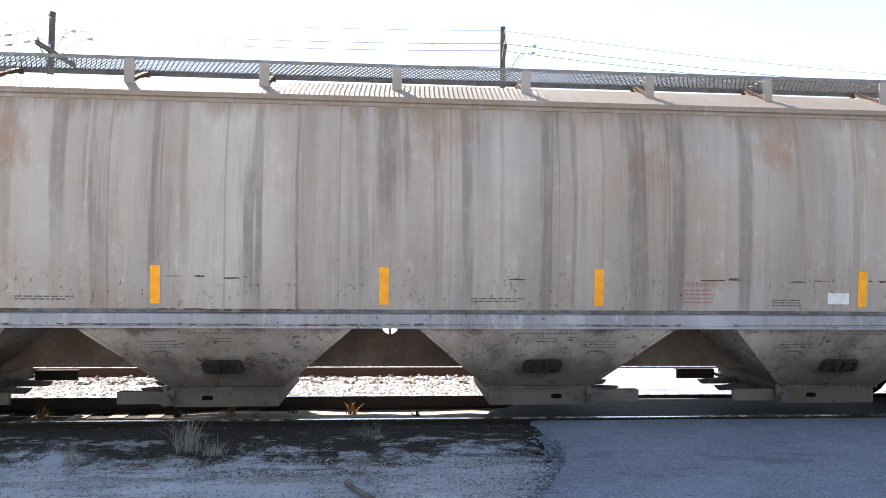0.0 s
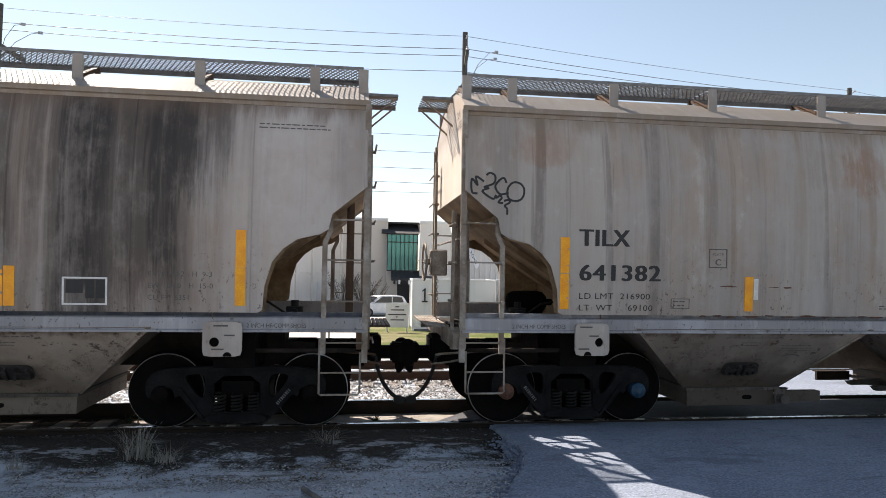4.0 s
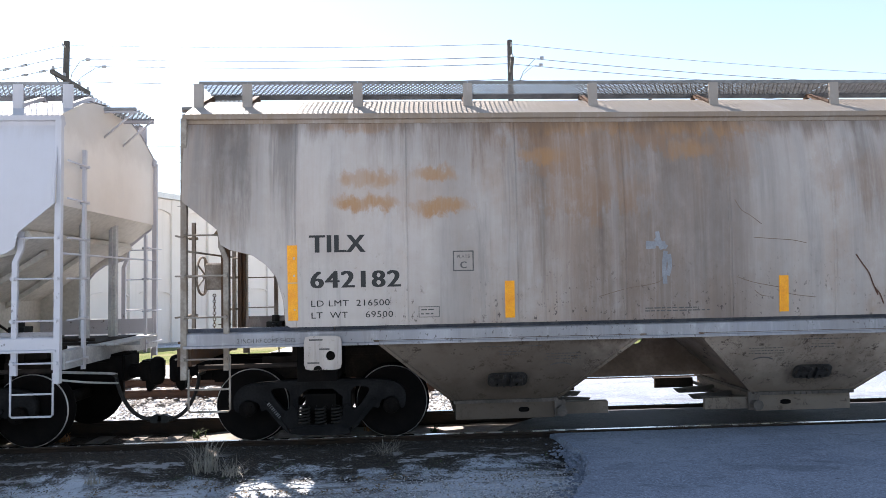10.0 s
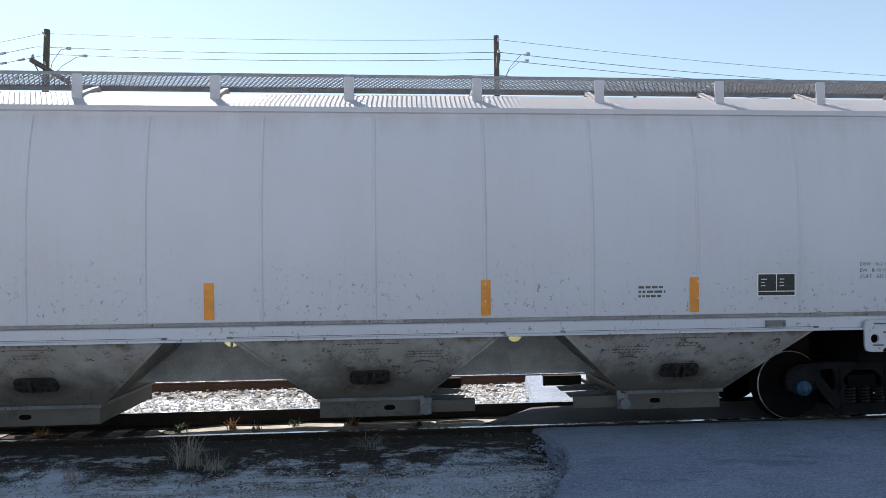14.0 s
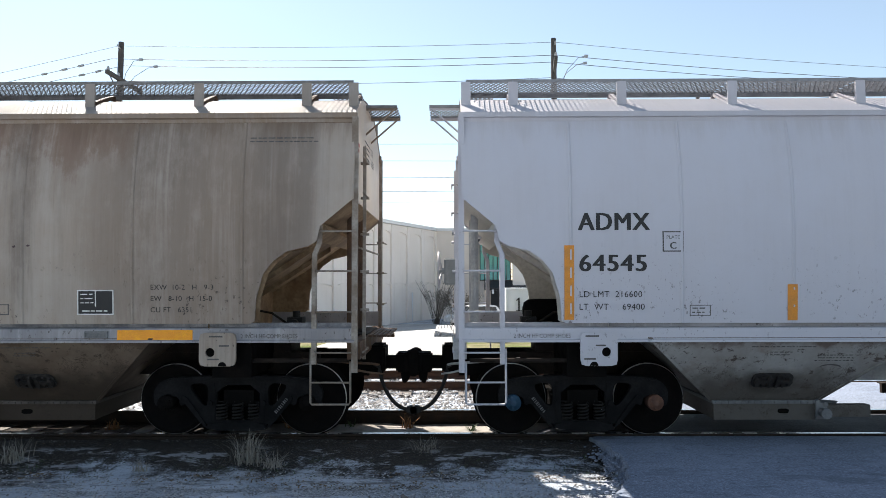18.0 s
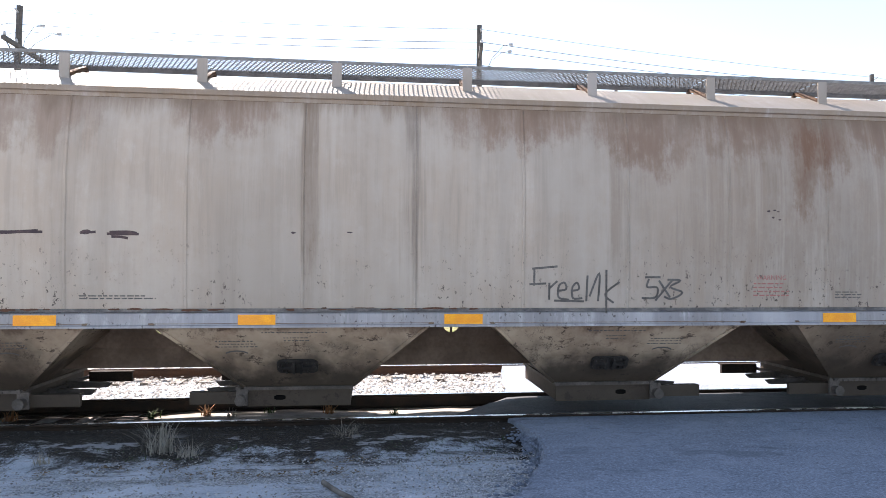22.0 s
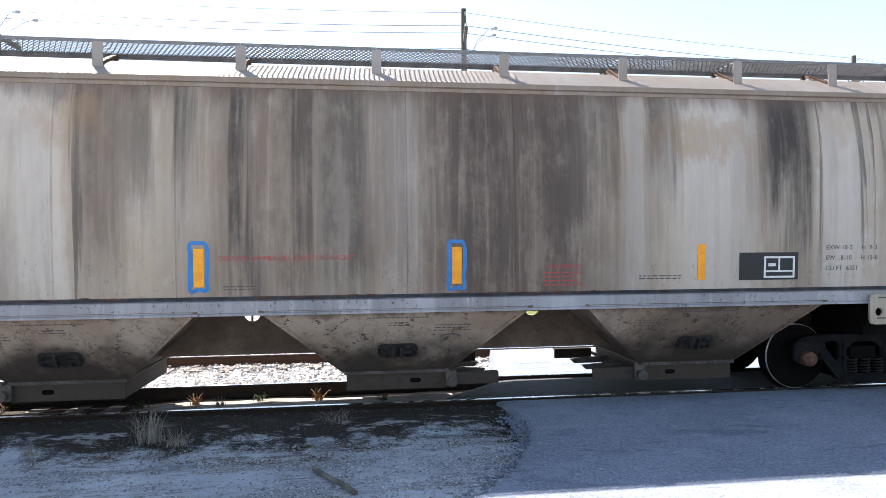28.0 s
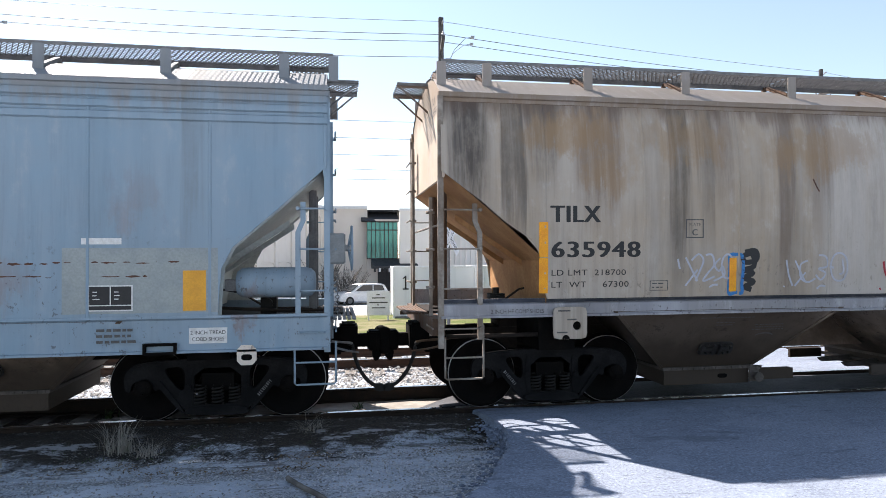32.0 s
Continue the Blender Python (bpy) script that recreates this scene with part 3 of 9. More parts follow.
def pierced(bm, loops, y0, y1):
    """A plate (x, z) with holes, from y0 to y1."""
    flat = [p for l in loops for p in l]
    tri = tessellate_polygon([[Vector((p[0], p[1], 0)) for p in l] for l in loops])
    front = [bm.verts.new((p[0], y0, p[1])) for p in flat]
    rear = [bm.verts.new((p[0], y1, p[1])) for p in flat]
    for a, b, c in tri:
        bm.faces.new((front[a], front[b], front[c]))
        bm.faces.new((rear[c], rear[b], rear[a]))
    k = 0
    for l in loops:
        for i in range(len(l)):
            a, b = k + i, k + (i + 1) % len(l)
            bm.faces.new((front[a], front[b], rear[b], rear[a])).smooth = True
        k += len(l)


def frame_mesh():
    """Cast truck side frame: arched top chord, rounded windows, spring seat, journal pedestals."""
    bm = bmesh.new()
    half = [(0.40, 0.785), (0.80, 0.765), (0.98, 0.72), (1.07, 0.60), (1.06, 0.43), (1.00, 0.39), (0.975, 0.53), (0.755, 0.53), (0.73, 0.40), (0.66, 0.44), (0.58, 0.38), (0.36, 0.13)]
    outer = rounded(half + [(-x, z) for x, z in half[::-1]])
    holes = [rounded([(s * x, z) for x, z in ((0.375, 0.695), (0.615, 0.685), (0.60, 0.60), (0.445, 0.40), (0.375, 0.42))]) for s in (-1, 1)]
    window = rounded([(-0.275, 0.67), (0.275, 0.67), (0.275, 0.225), (-0.275, 0.225)], 1)
    pierced(bm, [outer, window] + holes, -0.055, 0.055)
    # lips along the chords and columns
    lip = rounded([(-0.92, 0.725), (-0.42, 0.785), (0.42, 0.785), (0.92, 0.725), (0.90, 0.68), (0.42, 0.73), (-0.42, 0.73), (-0.90, 0.68)], 1)
    pierced(bm, [lip], -0.085, -0.05)
    pierced(bm, [rounded([(-0.39, 0.125), (0.39, 0.105), (0.33, 0.215), (-0.33, 0.215)], 1)], -0.12, 0.12)
    for s in (-1, 1):
        pierced(bm, [rounded([(s * x, z) for x, z in ((0.36, 0.14), (0.42, 0.15), (0.70, 0.49), (0.68, 0.54), (0.64, 0.52))], 1)], -0.080, -0.05)
        pierced(bm, [rounded([(s * x, z) for x, z in ((0.285, 0.22), (0.345, 0.22), (0.345, 0.70), (0.285, 0.70))], 1)], -0.068, -0.05)
        rod(bm, (s * 0.335, -0.085, 0.45), (s * 0.335, -0.115, 0.45), 0.035, 8)
    bmesh.ops.recalc_face_normals(bm, faces=bm.faces)
    me = bpy.data.meshes.new("side_frame")
    bm.to_mesh(me)
    bm.free()
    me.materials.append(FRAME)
    return me


def spring_mesh():
    bm = bmesh.new()
    for x in (0.0,):
        pts = [(x + 0.065 * math.cos(k * 0.9), 0.065 * math.sin(k * 0.9), 0.235 + k * 0.0058) for k in range(39)]
        tube(bm, pts, 0.014, 5)
    me = bpy.data.meshes.new("spring")
    bm.to_mesh(me)
    bm.free()
    me.materials.append(SPRING)
    return me


def bearing_mesh():
    bm = bmesh.new()
    lathe(bm, [(0.02, -0.135), (0.05, -0.135), (0.055, -0.12), (0.095, -0.115), (0.10, -0.10), (0.10, 0.06)], "y", 18)
    for k in range(3):
        a = 2 * math.pi * k / 3 + 0.5
        rod(bm, (0.06 * math.cos(a), -0.118, 0.06 * math.sin(a)), (0.06 * math.cos(a), -0.138, 0.06 * math.sin(a)), 0.014, 6)
    me = bpy.data.meshes.new("bearing_cap")
    bm.to_mesh(me)
    bm.free()
    return me


WHEEL_ME, FRAME_ME, SPRING_ME = wheel_mesh(), frame_mesh(), spring_mesh()
CAPS = {}
CAP_BLUE = simple("blue_bearing_cap", (0.012, 0.045, 0.085), (0.02, 0.07, 0.12), 9, 0.6)
CAP_RUST = simple("rusty_bearing_cap", (0.10, 0.045, 0.03), (0.16, 0.08, 0.05), 9, 0.8)


def cap_mesh(material):
    if material.name not in CAPS:
        CAPS[material.name] = bearing_mesh()
        CAPS[material.name].materials.append(material)
    return CAPS[material.name]


# underframe brown darkened further, with the shade between the bays in it
UNDER = simple("underframe_shaded", (0.018, 0.014, 0.012), (0.042, 0.032, 0.026), 4, 0.9, 0, 0.3, 0.15)
BRACKET = simple("greasy_bracket", (0.018, 0.016, 0.015), (0.05, 0.044, 0.04), 14, 0.7, 0.0, 0.3, 0.3)
WEB = simple("web_sheet", (0.135, 0.095, 0.072), (0.22, 0.16, 0.125), 2.2, 0.85, 0, 0.25, 0.2)
TURNING = []  # wheels, with the car's place at the start


def truck(car, x, home, caps, mark=0, base_half=0.885):
    bm = bmesh.new()
    box(bm, -0.19, 0.19, -1.02, 1.02, 0.40, 0.60)
    box(bm, -0.24, 0.24, -0.62, 0.62, 0.58, 0.74)
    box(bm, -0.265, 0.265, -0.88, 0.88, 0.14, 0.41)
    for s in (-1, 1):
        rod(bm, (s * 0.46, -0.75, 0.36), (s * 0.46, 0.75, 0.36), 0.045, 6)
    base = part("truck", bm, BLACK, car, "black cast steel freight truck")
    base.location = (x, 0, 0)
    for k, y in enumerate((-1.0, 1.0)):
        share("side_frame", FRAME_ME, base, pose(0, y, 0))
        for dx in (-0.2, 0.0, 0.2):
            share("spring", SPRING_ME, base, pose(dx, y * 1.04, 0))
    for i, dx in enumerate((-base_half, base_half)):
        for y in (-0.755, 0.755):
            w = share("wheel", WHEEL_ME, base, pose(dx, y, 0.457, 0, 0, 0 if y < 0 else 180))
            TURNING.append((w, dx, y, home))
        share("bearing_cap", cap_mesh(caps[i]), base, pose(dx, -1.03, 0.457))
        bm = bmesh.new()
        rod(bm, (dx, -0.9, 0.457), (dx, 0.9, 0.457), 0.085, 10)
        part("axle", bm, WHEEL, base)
    if mark:
        bm = bmesh.new()
        m = pose(0.56 * mark, -1.084, 0.42, 0, -50 * mark, 0)
        for k in range(9):
            box(bm, -0.12 + k * 0.027, -0.12 + k * 0.027 + (0.009 if k % 3 else 0.015), -0.003, 0.003, -0.020, 0.020, 0, m)
        part("truck_stencil", bm, CHALK, base, "white painted lettering on the truck frame")
    return base


def hopper_bay(car, x, side, mat_sheet, mat_gate, idx):
    """One four-sided hopper with straight slopes, its outlet gate, gate track, capstan and bracket."""
    bm = bmesh.new()
    top, bot = [(-1.60, -1.48), (1.60, -1.48), (1.60, 1.48), (-1.60, 1.48)], [(-0.645, -0.86), (0.645, -0.86), (0.645, 0.86), (-0.645, 0.86)]
    a = [bm.verts.new((x + p[0], p[1], 1.295)) for p in top]
    b = [bm.verts.new((x + p[0], p[1], 0.44)) for p in bot]
    for i in range(4):
        bm.faces.new((b[i], b[(i + 1) % 4], a[(i + 1) % 4], a[i]))
    bmesh.ops.recalc_face_normals(bm, faces=bm.faces)
    bay = part("hopper_bay", bm, mat_sheet, car)
    for s in (-1, 1):
        bm = bmesh.new()
        lo, hi = Vector((x + s * 0.645, -0.862, 0.44)), Vector((x + s * 1.60, -1.482, 1.295))
        side_way, out = Vector((s * 0.055, 0.0, 0.0)), Vector((0.0, -0.010, -0.008))
        v = [bm.verts.new(q) for q in (lo + out, hi + out, hi + out + side_way, lo + out + side_way)]
        w = [bm.verts.new(q.co - 1.6 * out) for q in v]
        bm.faces.new(v)
        bm.faces.new(w[::-1])
        for i in range(4):
            bm.faces.new((v[i], w[i], w[(i + 1) % 4], v[(i + 1) % 4]))
        bmesh.ops.recalc_face_normals(bm, faces=bm.faces)
        part("edge_flange", bm, mat_sheet, bay)
    bm = bmesh.new()
    box(bm, x - 0.675, x + 0.675, -0.915, 0.915, 0.405, 0.445)
    for k in range(16):
        box(bm, x - 0.64 + k * 0.083, x - 0.612 + k * 0.083, -0.93, -0.913, 0.412, 0.437)
    part("gate_flange", bm, mat_gate, bay)
    bm = bmesh.new()
    for y in (-0.87, 0.80):
        box(bm, x - 0.645, x + 0.645, y, y + 0.07, 0.195, 0.405)
    for s in (-1, 1):
        box(bm, x + s * 0.61 - 0.035, x + s * 0.61 + 0.035, -0.80, 0.80, 0.20, 0.405)
    box(bm, x - 0.575, x + 0.575, -0.80, 0.80, 0.27, 0.30)
    part("outlet_gate", bm, mat_sheet, bay, "steel gate box under the hopper")
    bm = bmesh.new()
    prism(bm, rounded([(x + side * 0.24 - 0.07, 0.275), (x + side * 0.24 + 0.07, 0.275), (x + side * 0.24 + 0.07, 0.335), (x + side * 0.24 - 0.07, 0.335)], 1), -0.876, -0.868)
    bmesh.ops.recalc_face_normals(bm, faces=bm.faces)
    part("seal_slot", bm, BLACK, bay, "small dark slot in the gate box")
    s = side
    a, b = sorted((x + s * 0.73, x + s * 1.34))
    for y in (-0.89, 0.84):
        bm = bmesh.new()
        box(bm, a, b, y, y + 0.05, 0.235, 0.385)
        box(bm, a, b, y + 0.05, y + 0.11, 0.37, 0.385)
        # far plate is a dark copy: its shaded side is put into the colour
        part("gate_track", bm, mat_sheet if y < 0 else UNDER, bay)
    for y in (-0.30, 0.22):
        bm = bmesh.new()
        prism(bm, [(x + s * 0.68, 0.26), (x + s * 1.22, 0.26), (x + s * 1.28, 0.32), (x + s * 0.68, 0.36)], y, y + 0.07)
        bmesh.ops.recalc_face_normals(bm, faces=bm.faces)
        part("gate_rack", bm, mat_gate, bay)
    bm = bmesh.new()
    q = x + s * 0.70
    rod(bm, (q, -1.0, 0.30), (q, 0.95, 0.30), 0.028, 8)
    rod(bm, (q, -1.03, 0.30), (q, -0.93, 0.30), 0.055, 10)
    rod(bm, (q, -1.045, 0.30), (q, -1.02, 0.30), 0.068, 10)
    box(bm, q - 0.07, q + 0.07, -0.93, -0.90, 0.22, 0.42)
    for dx, dz in ((0.05, 0.40), (-0.05, 0.43)):
        rod(bm, (q + dx, -0.94, dz), (q + dx, -0.90, dz), 0.03, 7)
    part("capstan", bm, mat_gate, bay, "dark greasy gate capstan")
    bm = bmesh.new()
    tilt = pose(x, -1.083, 0.735, 35.8, 0, 0)
    out = []
    for cx, cz, a0 in ((0.17, 0.045, 0), (-0.17, 0.045, 90), (-0.17, -0.045, 180), (0.17, -0.045, 270)):
        out += [(cx + 0.08 * math.cos(radians(a0 + 22.5 * k)), cz + 0.065 * math.sin(radians(a0 + 22.5 * k))) for k in range(5)]
    prism(bm, out, -0.022, 0.0)
    for q in (-1, 1):
        prism(bm, [(q * 0.215, -0.06), (q * 0.235, 0.0), (q * 0.215, 0.06), (q * 0.185, 0.06), (q * 0.185, -0.06)], -0.06, -0.022)
        prism(bm, [(q * 0.03, -0.085), (q * 0.055, -0.085), (q * 0.075, 0.0), (q * 0.055, 0.085), (q * 0.03, 0.085)], -0.065, -0.022)
        box(bm, min(q * 0.07, q * 0.185), max(q * 0.07, q * 0.185), -0.055, -0.022, -0.022, 0.022)
        for z in (-0.075, 0.075):
            rod(bm, (q * 0.13, -0.022, z), (q * 0.13, -0.05, z), 0.017, 6)
    for v in bm.verts:
        v.co = tilt @ v.co
    bmesh.ops.recalc_face_normals(bm, faces=bm.faces)
    part("vibrator_bracket", bm, BRACKET, bay, "dark greasy oval vibrator bracket")
    # small worn print on the slope of the hopper, with a curved arrow under it
    rng = random.Random(int(100 * x) + idx)

    def slope_y(z):
        return -0.86 - 0.725 * (z - 0.44) - 0.006

    for n, (u0, width, top, count) in enumerate(((-0.42, 0.80, 1.17, 1), (-0.16, 0.28, 1.10, 2), (-0.95 if idx % 2 else 0.42, 0.46, 1.06, 3))):
        bm = bmesh.new()
        for k in range(count):
            u = u0 + rng.uniform(0, 0.05)
            while u < u0 + width:
                w = rng.uniform(0.015, 0.05)
                z0 = top - 0.036 * k
                lo, hi = [bm.verts.new((x + u, slope_y(q), q)) for q in (z0, z0 + 0.012)]
                lo2, hi2 = [bm.verts.new((x + u + w, slope_y(q), q)) for q in (z0, z0 + 0.012)]
                bm.faces.new((lo, lo2, hi2, hi))
                u += w + rng.uniform(0.006, 0.022)
        if n == 2:
            prev = None
            for k in range(9):
                g = math.pi * (0.2 + 0.6 * k / 8)
                u = u0 + 0.24 - 0.16 * math.cos(g)
                z0 = top - 0.20 + 0.07 * math.sin(g)
                now = [bm.verts.new((x + u, slope_y(q), q)) for q in (z0, z0 + 0.018)]
                if prev:
                    bm.faces.new((prev[0], now[0], now[1], prev[1]))
                prev = now
        tagged(part("hopper_stencil", bm, FAINT, bay, "small worn stencil print"), kind="stuff")
    return bay


def end_gear(car, s, paint, rusty, brake, off, clean):
    """Ladders, posts, end sill, steps, coupler and hose at one end (s = -1 or 1)."""
    e = s * END
    for y in (-1.45, 1.45):
        n = -1 if y < 0 else 1
        bm = bmesh.new()
        box(bm, e - 0.035, e + 0.035, y - 0.03, y + 0.03, 0.88, EAVE + 0.06)
        part("corner_post", bm, paint, car)
        bm = bmesh.new()
        x = s * 9.46
        box(bm, x - 0.03, x + 0.03, y - 0.02, y + 0.02, 0.98, 2.30)
        prism(bm, [(x - 0.03, 2.30), (x + 0.03, 2.30), (x + s * 0.06 + 0.03, 2.44), (x + s * 0.06 + 0.03, 2.66), (x + s * 0.06 - 0.03, 2.66), (x + s * 0.06 - 0.03, 2.44)], y - 0.02, y + 0.02)
        part("ladder_stile", bm, paint, car)
        for z in (1.12, 1.61, 2.10, 2.58):
            bm = bmesh.new()
            rod(bm, (x, y + n * 0.05, z), (e, y + n * 0.05, z), 0.012, 6)
            for q in (x, e):
                rod(bm, (q, y, z), (q, y + n * 0.07, z), 0.024, 6)
            part("ladder_rung", bm, paint, car)
        # end ladder
        x = e + s * 0.05
        ye = y - n * 0.50
        bm = bmesh.new()
        tall = y * s < 0
        wide = 0.05 if tall and y > 0 else 0.024
        box(bm, x - 0.02, x + 0.02, ye - wide, ye + wide, 0.98, 3.72 if tall else 2.78)
        part("ladder_stile", bm, paint, car)
        for z in (1.12, 1.61, 2.10, 2.58, 3.05, 3.50) if tall else (1.12, 1.61, 2.10, 2.58):
            bm = bmesh.new()
            rod(bm, (x + s * 0.05, y, z), (x + s * 0.05, ye, z), 0.012, 6)
            rod(bm, (x - s * 0.05, ye, z), (x + s * 0.06, ye, z), 0.02, 6)
            part("ladder_rung", bm, paint, car)
        # sill step
        bm = bmesh.new()
        a, b = s * 9.42, s * 9.90
        tube(bm, [(a, y, 1.16), (a, y, 0.52), (a + s * 0.02, y, 0.50), (b - s * 0.02, y, 0.50), (b, y, 0.52), (b, y, 1.0)], 0.013, 6)
        tube(bm, [(a, y, 0.76), (b, y, 0.76)], 0.012, 6)
        part("sill_step", bm, paint, car)
    for y in (-0.42, 0.42):
        bm = bmesh.new()
        box(bm, e - s * 0.20 - 0.05, e - s * 0.20 + 0.05, y - 0.045, y + 0.045, 1.22, 2.90)
        box(bm, e - s * 0.20 - 0.015, e - s * 0.20 + 0.015, y - 0.085, y + 0.085, 1.22, 2.90)
        part("end_post", bm, rusty, car)
    bm = bmesh.new()
    rod(bm, (e, -1.45, 2.40), (e, 1.45, 2.40), 0.014, 6)
    part("end_handrail", bm, paint, car)
    bm = bmesh.new()
    box(bm, e - 0.10, e + 0.06, -1.40, 1.40, 1.03, 1.24)
    part("end_sill", bm, rusty, car)
    x0, x1 = (e - 0.05, e + 0.36 * s)
    for k in range(7):
        bm = bmesh.new()
        a = x0 + (x1 - x0) * k / 7
        b = a + (x1 - x0) / 9
        box(bm, min(a, b), max(a, b), -1.25 if brake and s > 0 else -0.65, 1.25 if brake and s < 0 else 0.65, 1.235, 1.26)
        part("platform_bar", bm, rusty, car)
    bm = bmesh.new()
    box(bm, min(x0, x1), max(x0, x1), -0.02, 0.02, 1.18, 1.23)
    part("platform_beam", bm, rusty, car)
    bm = bmesh.new()
    box(bm, min(s * 9.0, s * 10.0), max(s * 9.0, s * 10.0), -0.22, 0.22, 0.66, 1.0)
    box(bm, min(s * 9.95, s * 10.20), max(s * 9.95, s * 10.20), -0.26, 0.26, 0.70, 1.08)
    bmesh.ops.bevel(bm, geom=bm.edges[:], offset=0.03, segments=2, affect="EDGES")
    part("draft_gear", bm, BLACK, car)
    bm = bmesh.new()
    box(bm, min(s * 10.0, s * 10.40), max(s * 10.0, s * 10.40), -0.09, 0.09, 0.74, 0.92)
    prism(bm, [(s * 10.34, -0.11), (s * 10.48, -0.17), (s * 10.60, -0.15), (s * 10.56, 0.0), (s * 10.62, 0.13), (s * 10.55, 0.19), (s * 10.34, 0.13)], 0.69, 0.97, 0, "z")
    bmesh.ops.recalc_face_normals(bm, faces=bm.faces)
    bmesh.ops.bevel(bm, geom=bm.edges[:], offset=0.025, segments=2, affect="EDGES")
    prism(bm, rounded([(s * 10.40, 0.70), (s * 10.55, 0.70), (s * 10.52, 0.58), (s * 10.46, 0.53), (s * 10.42, 0.56)], 1), -0.06, 0.05)
    bmesh.ops.recalc_face_normals(bm, faces=bm.faces)
    part("coupler", bm, BLACK, car)
    bm = bmesh.new()
    lathe(bm, [(0.04, 0.64), (0.075, 0.66), (0.095, 0.70), (0.095, 0.96), (0.07, 1.00), (0.03, 1.02)], "z", 14)
    for v in bm.verts:
        v.co += Vector((s * 10.58, -0.10 * s, 0))
    part("knuckle", bm, BLACK, car)
    bm = bmesh.new()
    pts = [(s * 10.06, -0.30, 0.83)]
    for k in range(13):
        u = math.pi / 2 * k / 12
        pts.append((s * (10.13 + 0.42 * (1 - math.cos(u))), -0.34 + 0.10 * k / 12, 0.80 - 0.60 * math.sin(u) ** 1.25))
    tube(bm, pts, 0.026, 8)
    rod(bm, (s * 10.50, -0.25, 0.202), (s * 10.56, -0.24, 0.198), 0.036, 8)
    prism(bm, [(s * 10.55, 0.16), (s * 10.55, 0.23), (s * 10.62, 0.26), (s * 10.69, 0.245), (s * 10.70, 0.175), (s * 10.62, 0.145)], -0.285, -0.205)
    part("air_hose", bm, HOSE, car)
    bm = bmesh.new()
    tube(bm, [(s * 9.2, -0.95, 0.98), (s * 9.85, -0.9, 0.93), (s * 10.08, -0.5, 0.86), (s * 10.12, -0.3, 0.82)], 0.018, 6)
    tube(bm, [(s * 9.9, -1.42, 0.92), (s * 10.05, -1.0, 0.82), (s * 10.2, -0.45, 0.72)], 0.014, 6)
    part("uncoupling_lever", bm, rusty, car)
    if brake:
        bm = bmesh.new()
        n = -s
        c = (e + s * 0.30, off * n, 2.12)
        ring(bm, c, 0.27, 0.016, "x", 24, 6)
        for k in range(5):
            a = 2 * math.pi * k / 5
            rod(bm, (c[0] + s * -0.05, c[1], c[2]), (c[0], c[1] + 0.27 * math.cos(a), c[2] + 0.27 * math.sin(a)), 0.012, 5)
        part("brake_wheel", bm, paint, car)
        bm = bmesh.new()
        box(bm, e - 0.02 if s > 0 else e - 0.22, e + 0.22 if s > 0 else e + 0.02, off * n - 0.15, off * n + 0.15, 1.92, 2.30)
        rod(bm, (c[0], c[1], c[2]), (e, c[1], c[2]), 0.05, 8)
        bmesh.ops.bevel(bm, geom=bm.edges[:], offset=0.02, segments=1, affect="EDGES")
        part("brake_gearbox", bm, BRAKE_GREY if clean else BRAKE_TAN, car, "grey painted brake gearbox" if clean else "rust-stained tan brake gearbox")
        bm = bmesh.new()
        for k in range(14):
            ring(bm, (e + s * 0.12, (off - 0.05) * n, 1.84 - k * 0.042), 0.022, 0.006, "x" if k % 2 else "y", 8, 4)
        part("brake_chain", bm, rusty, car)


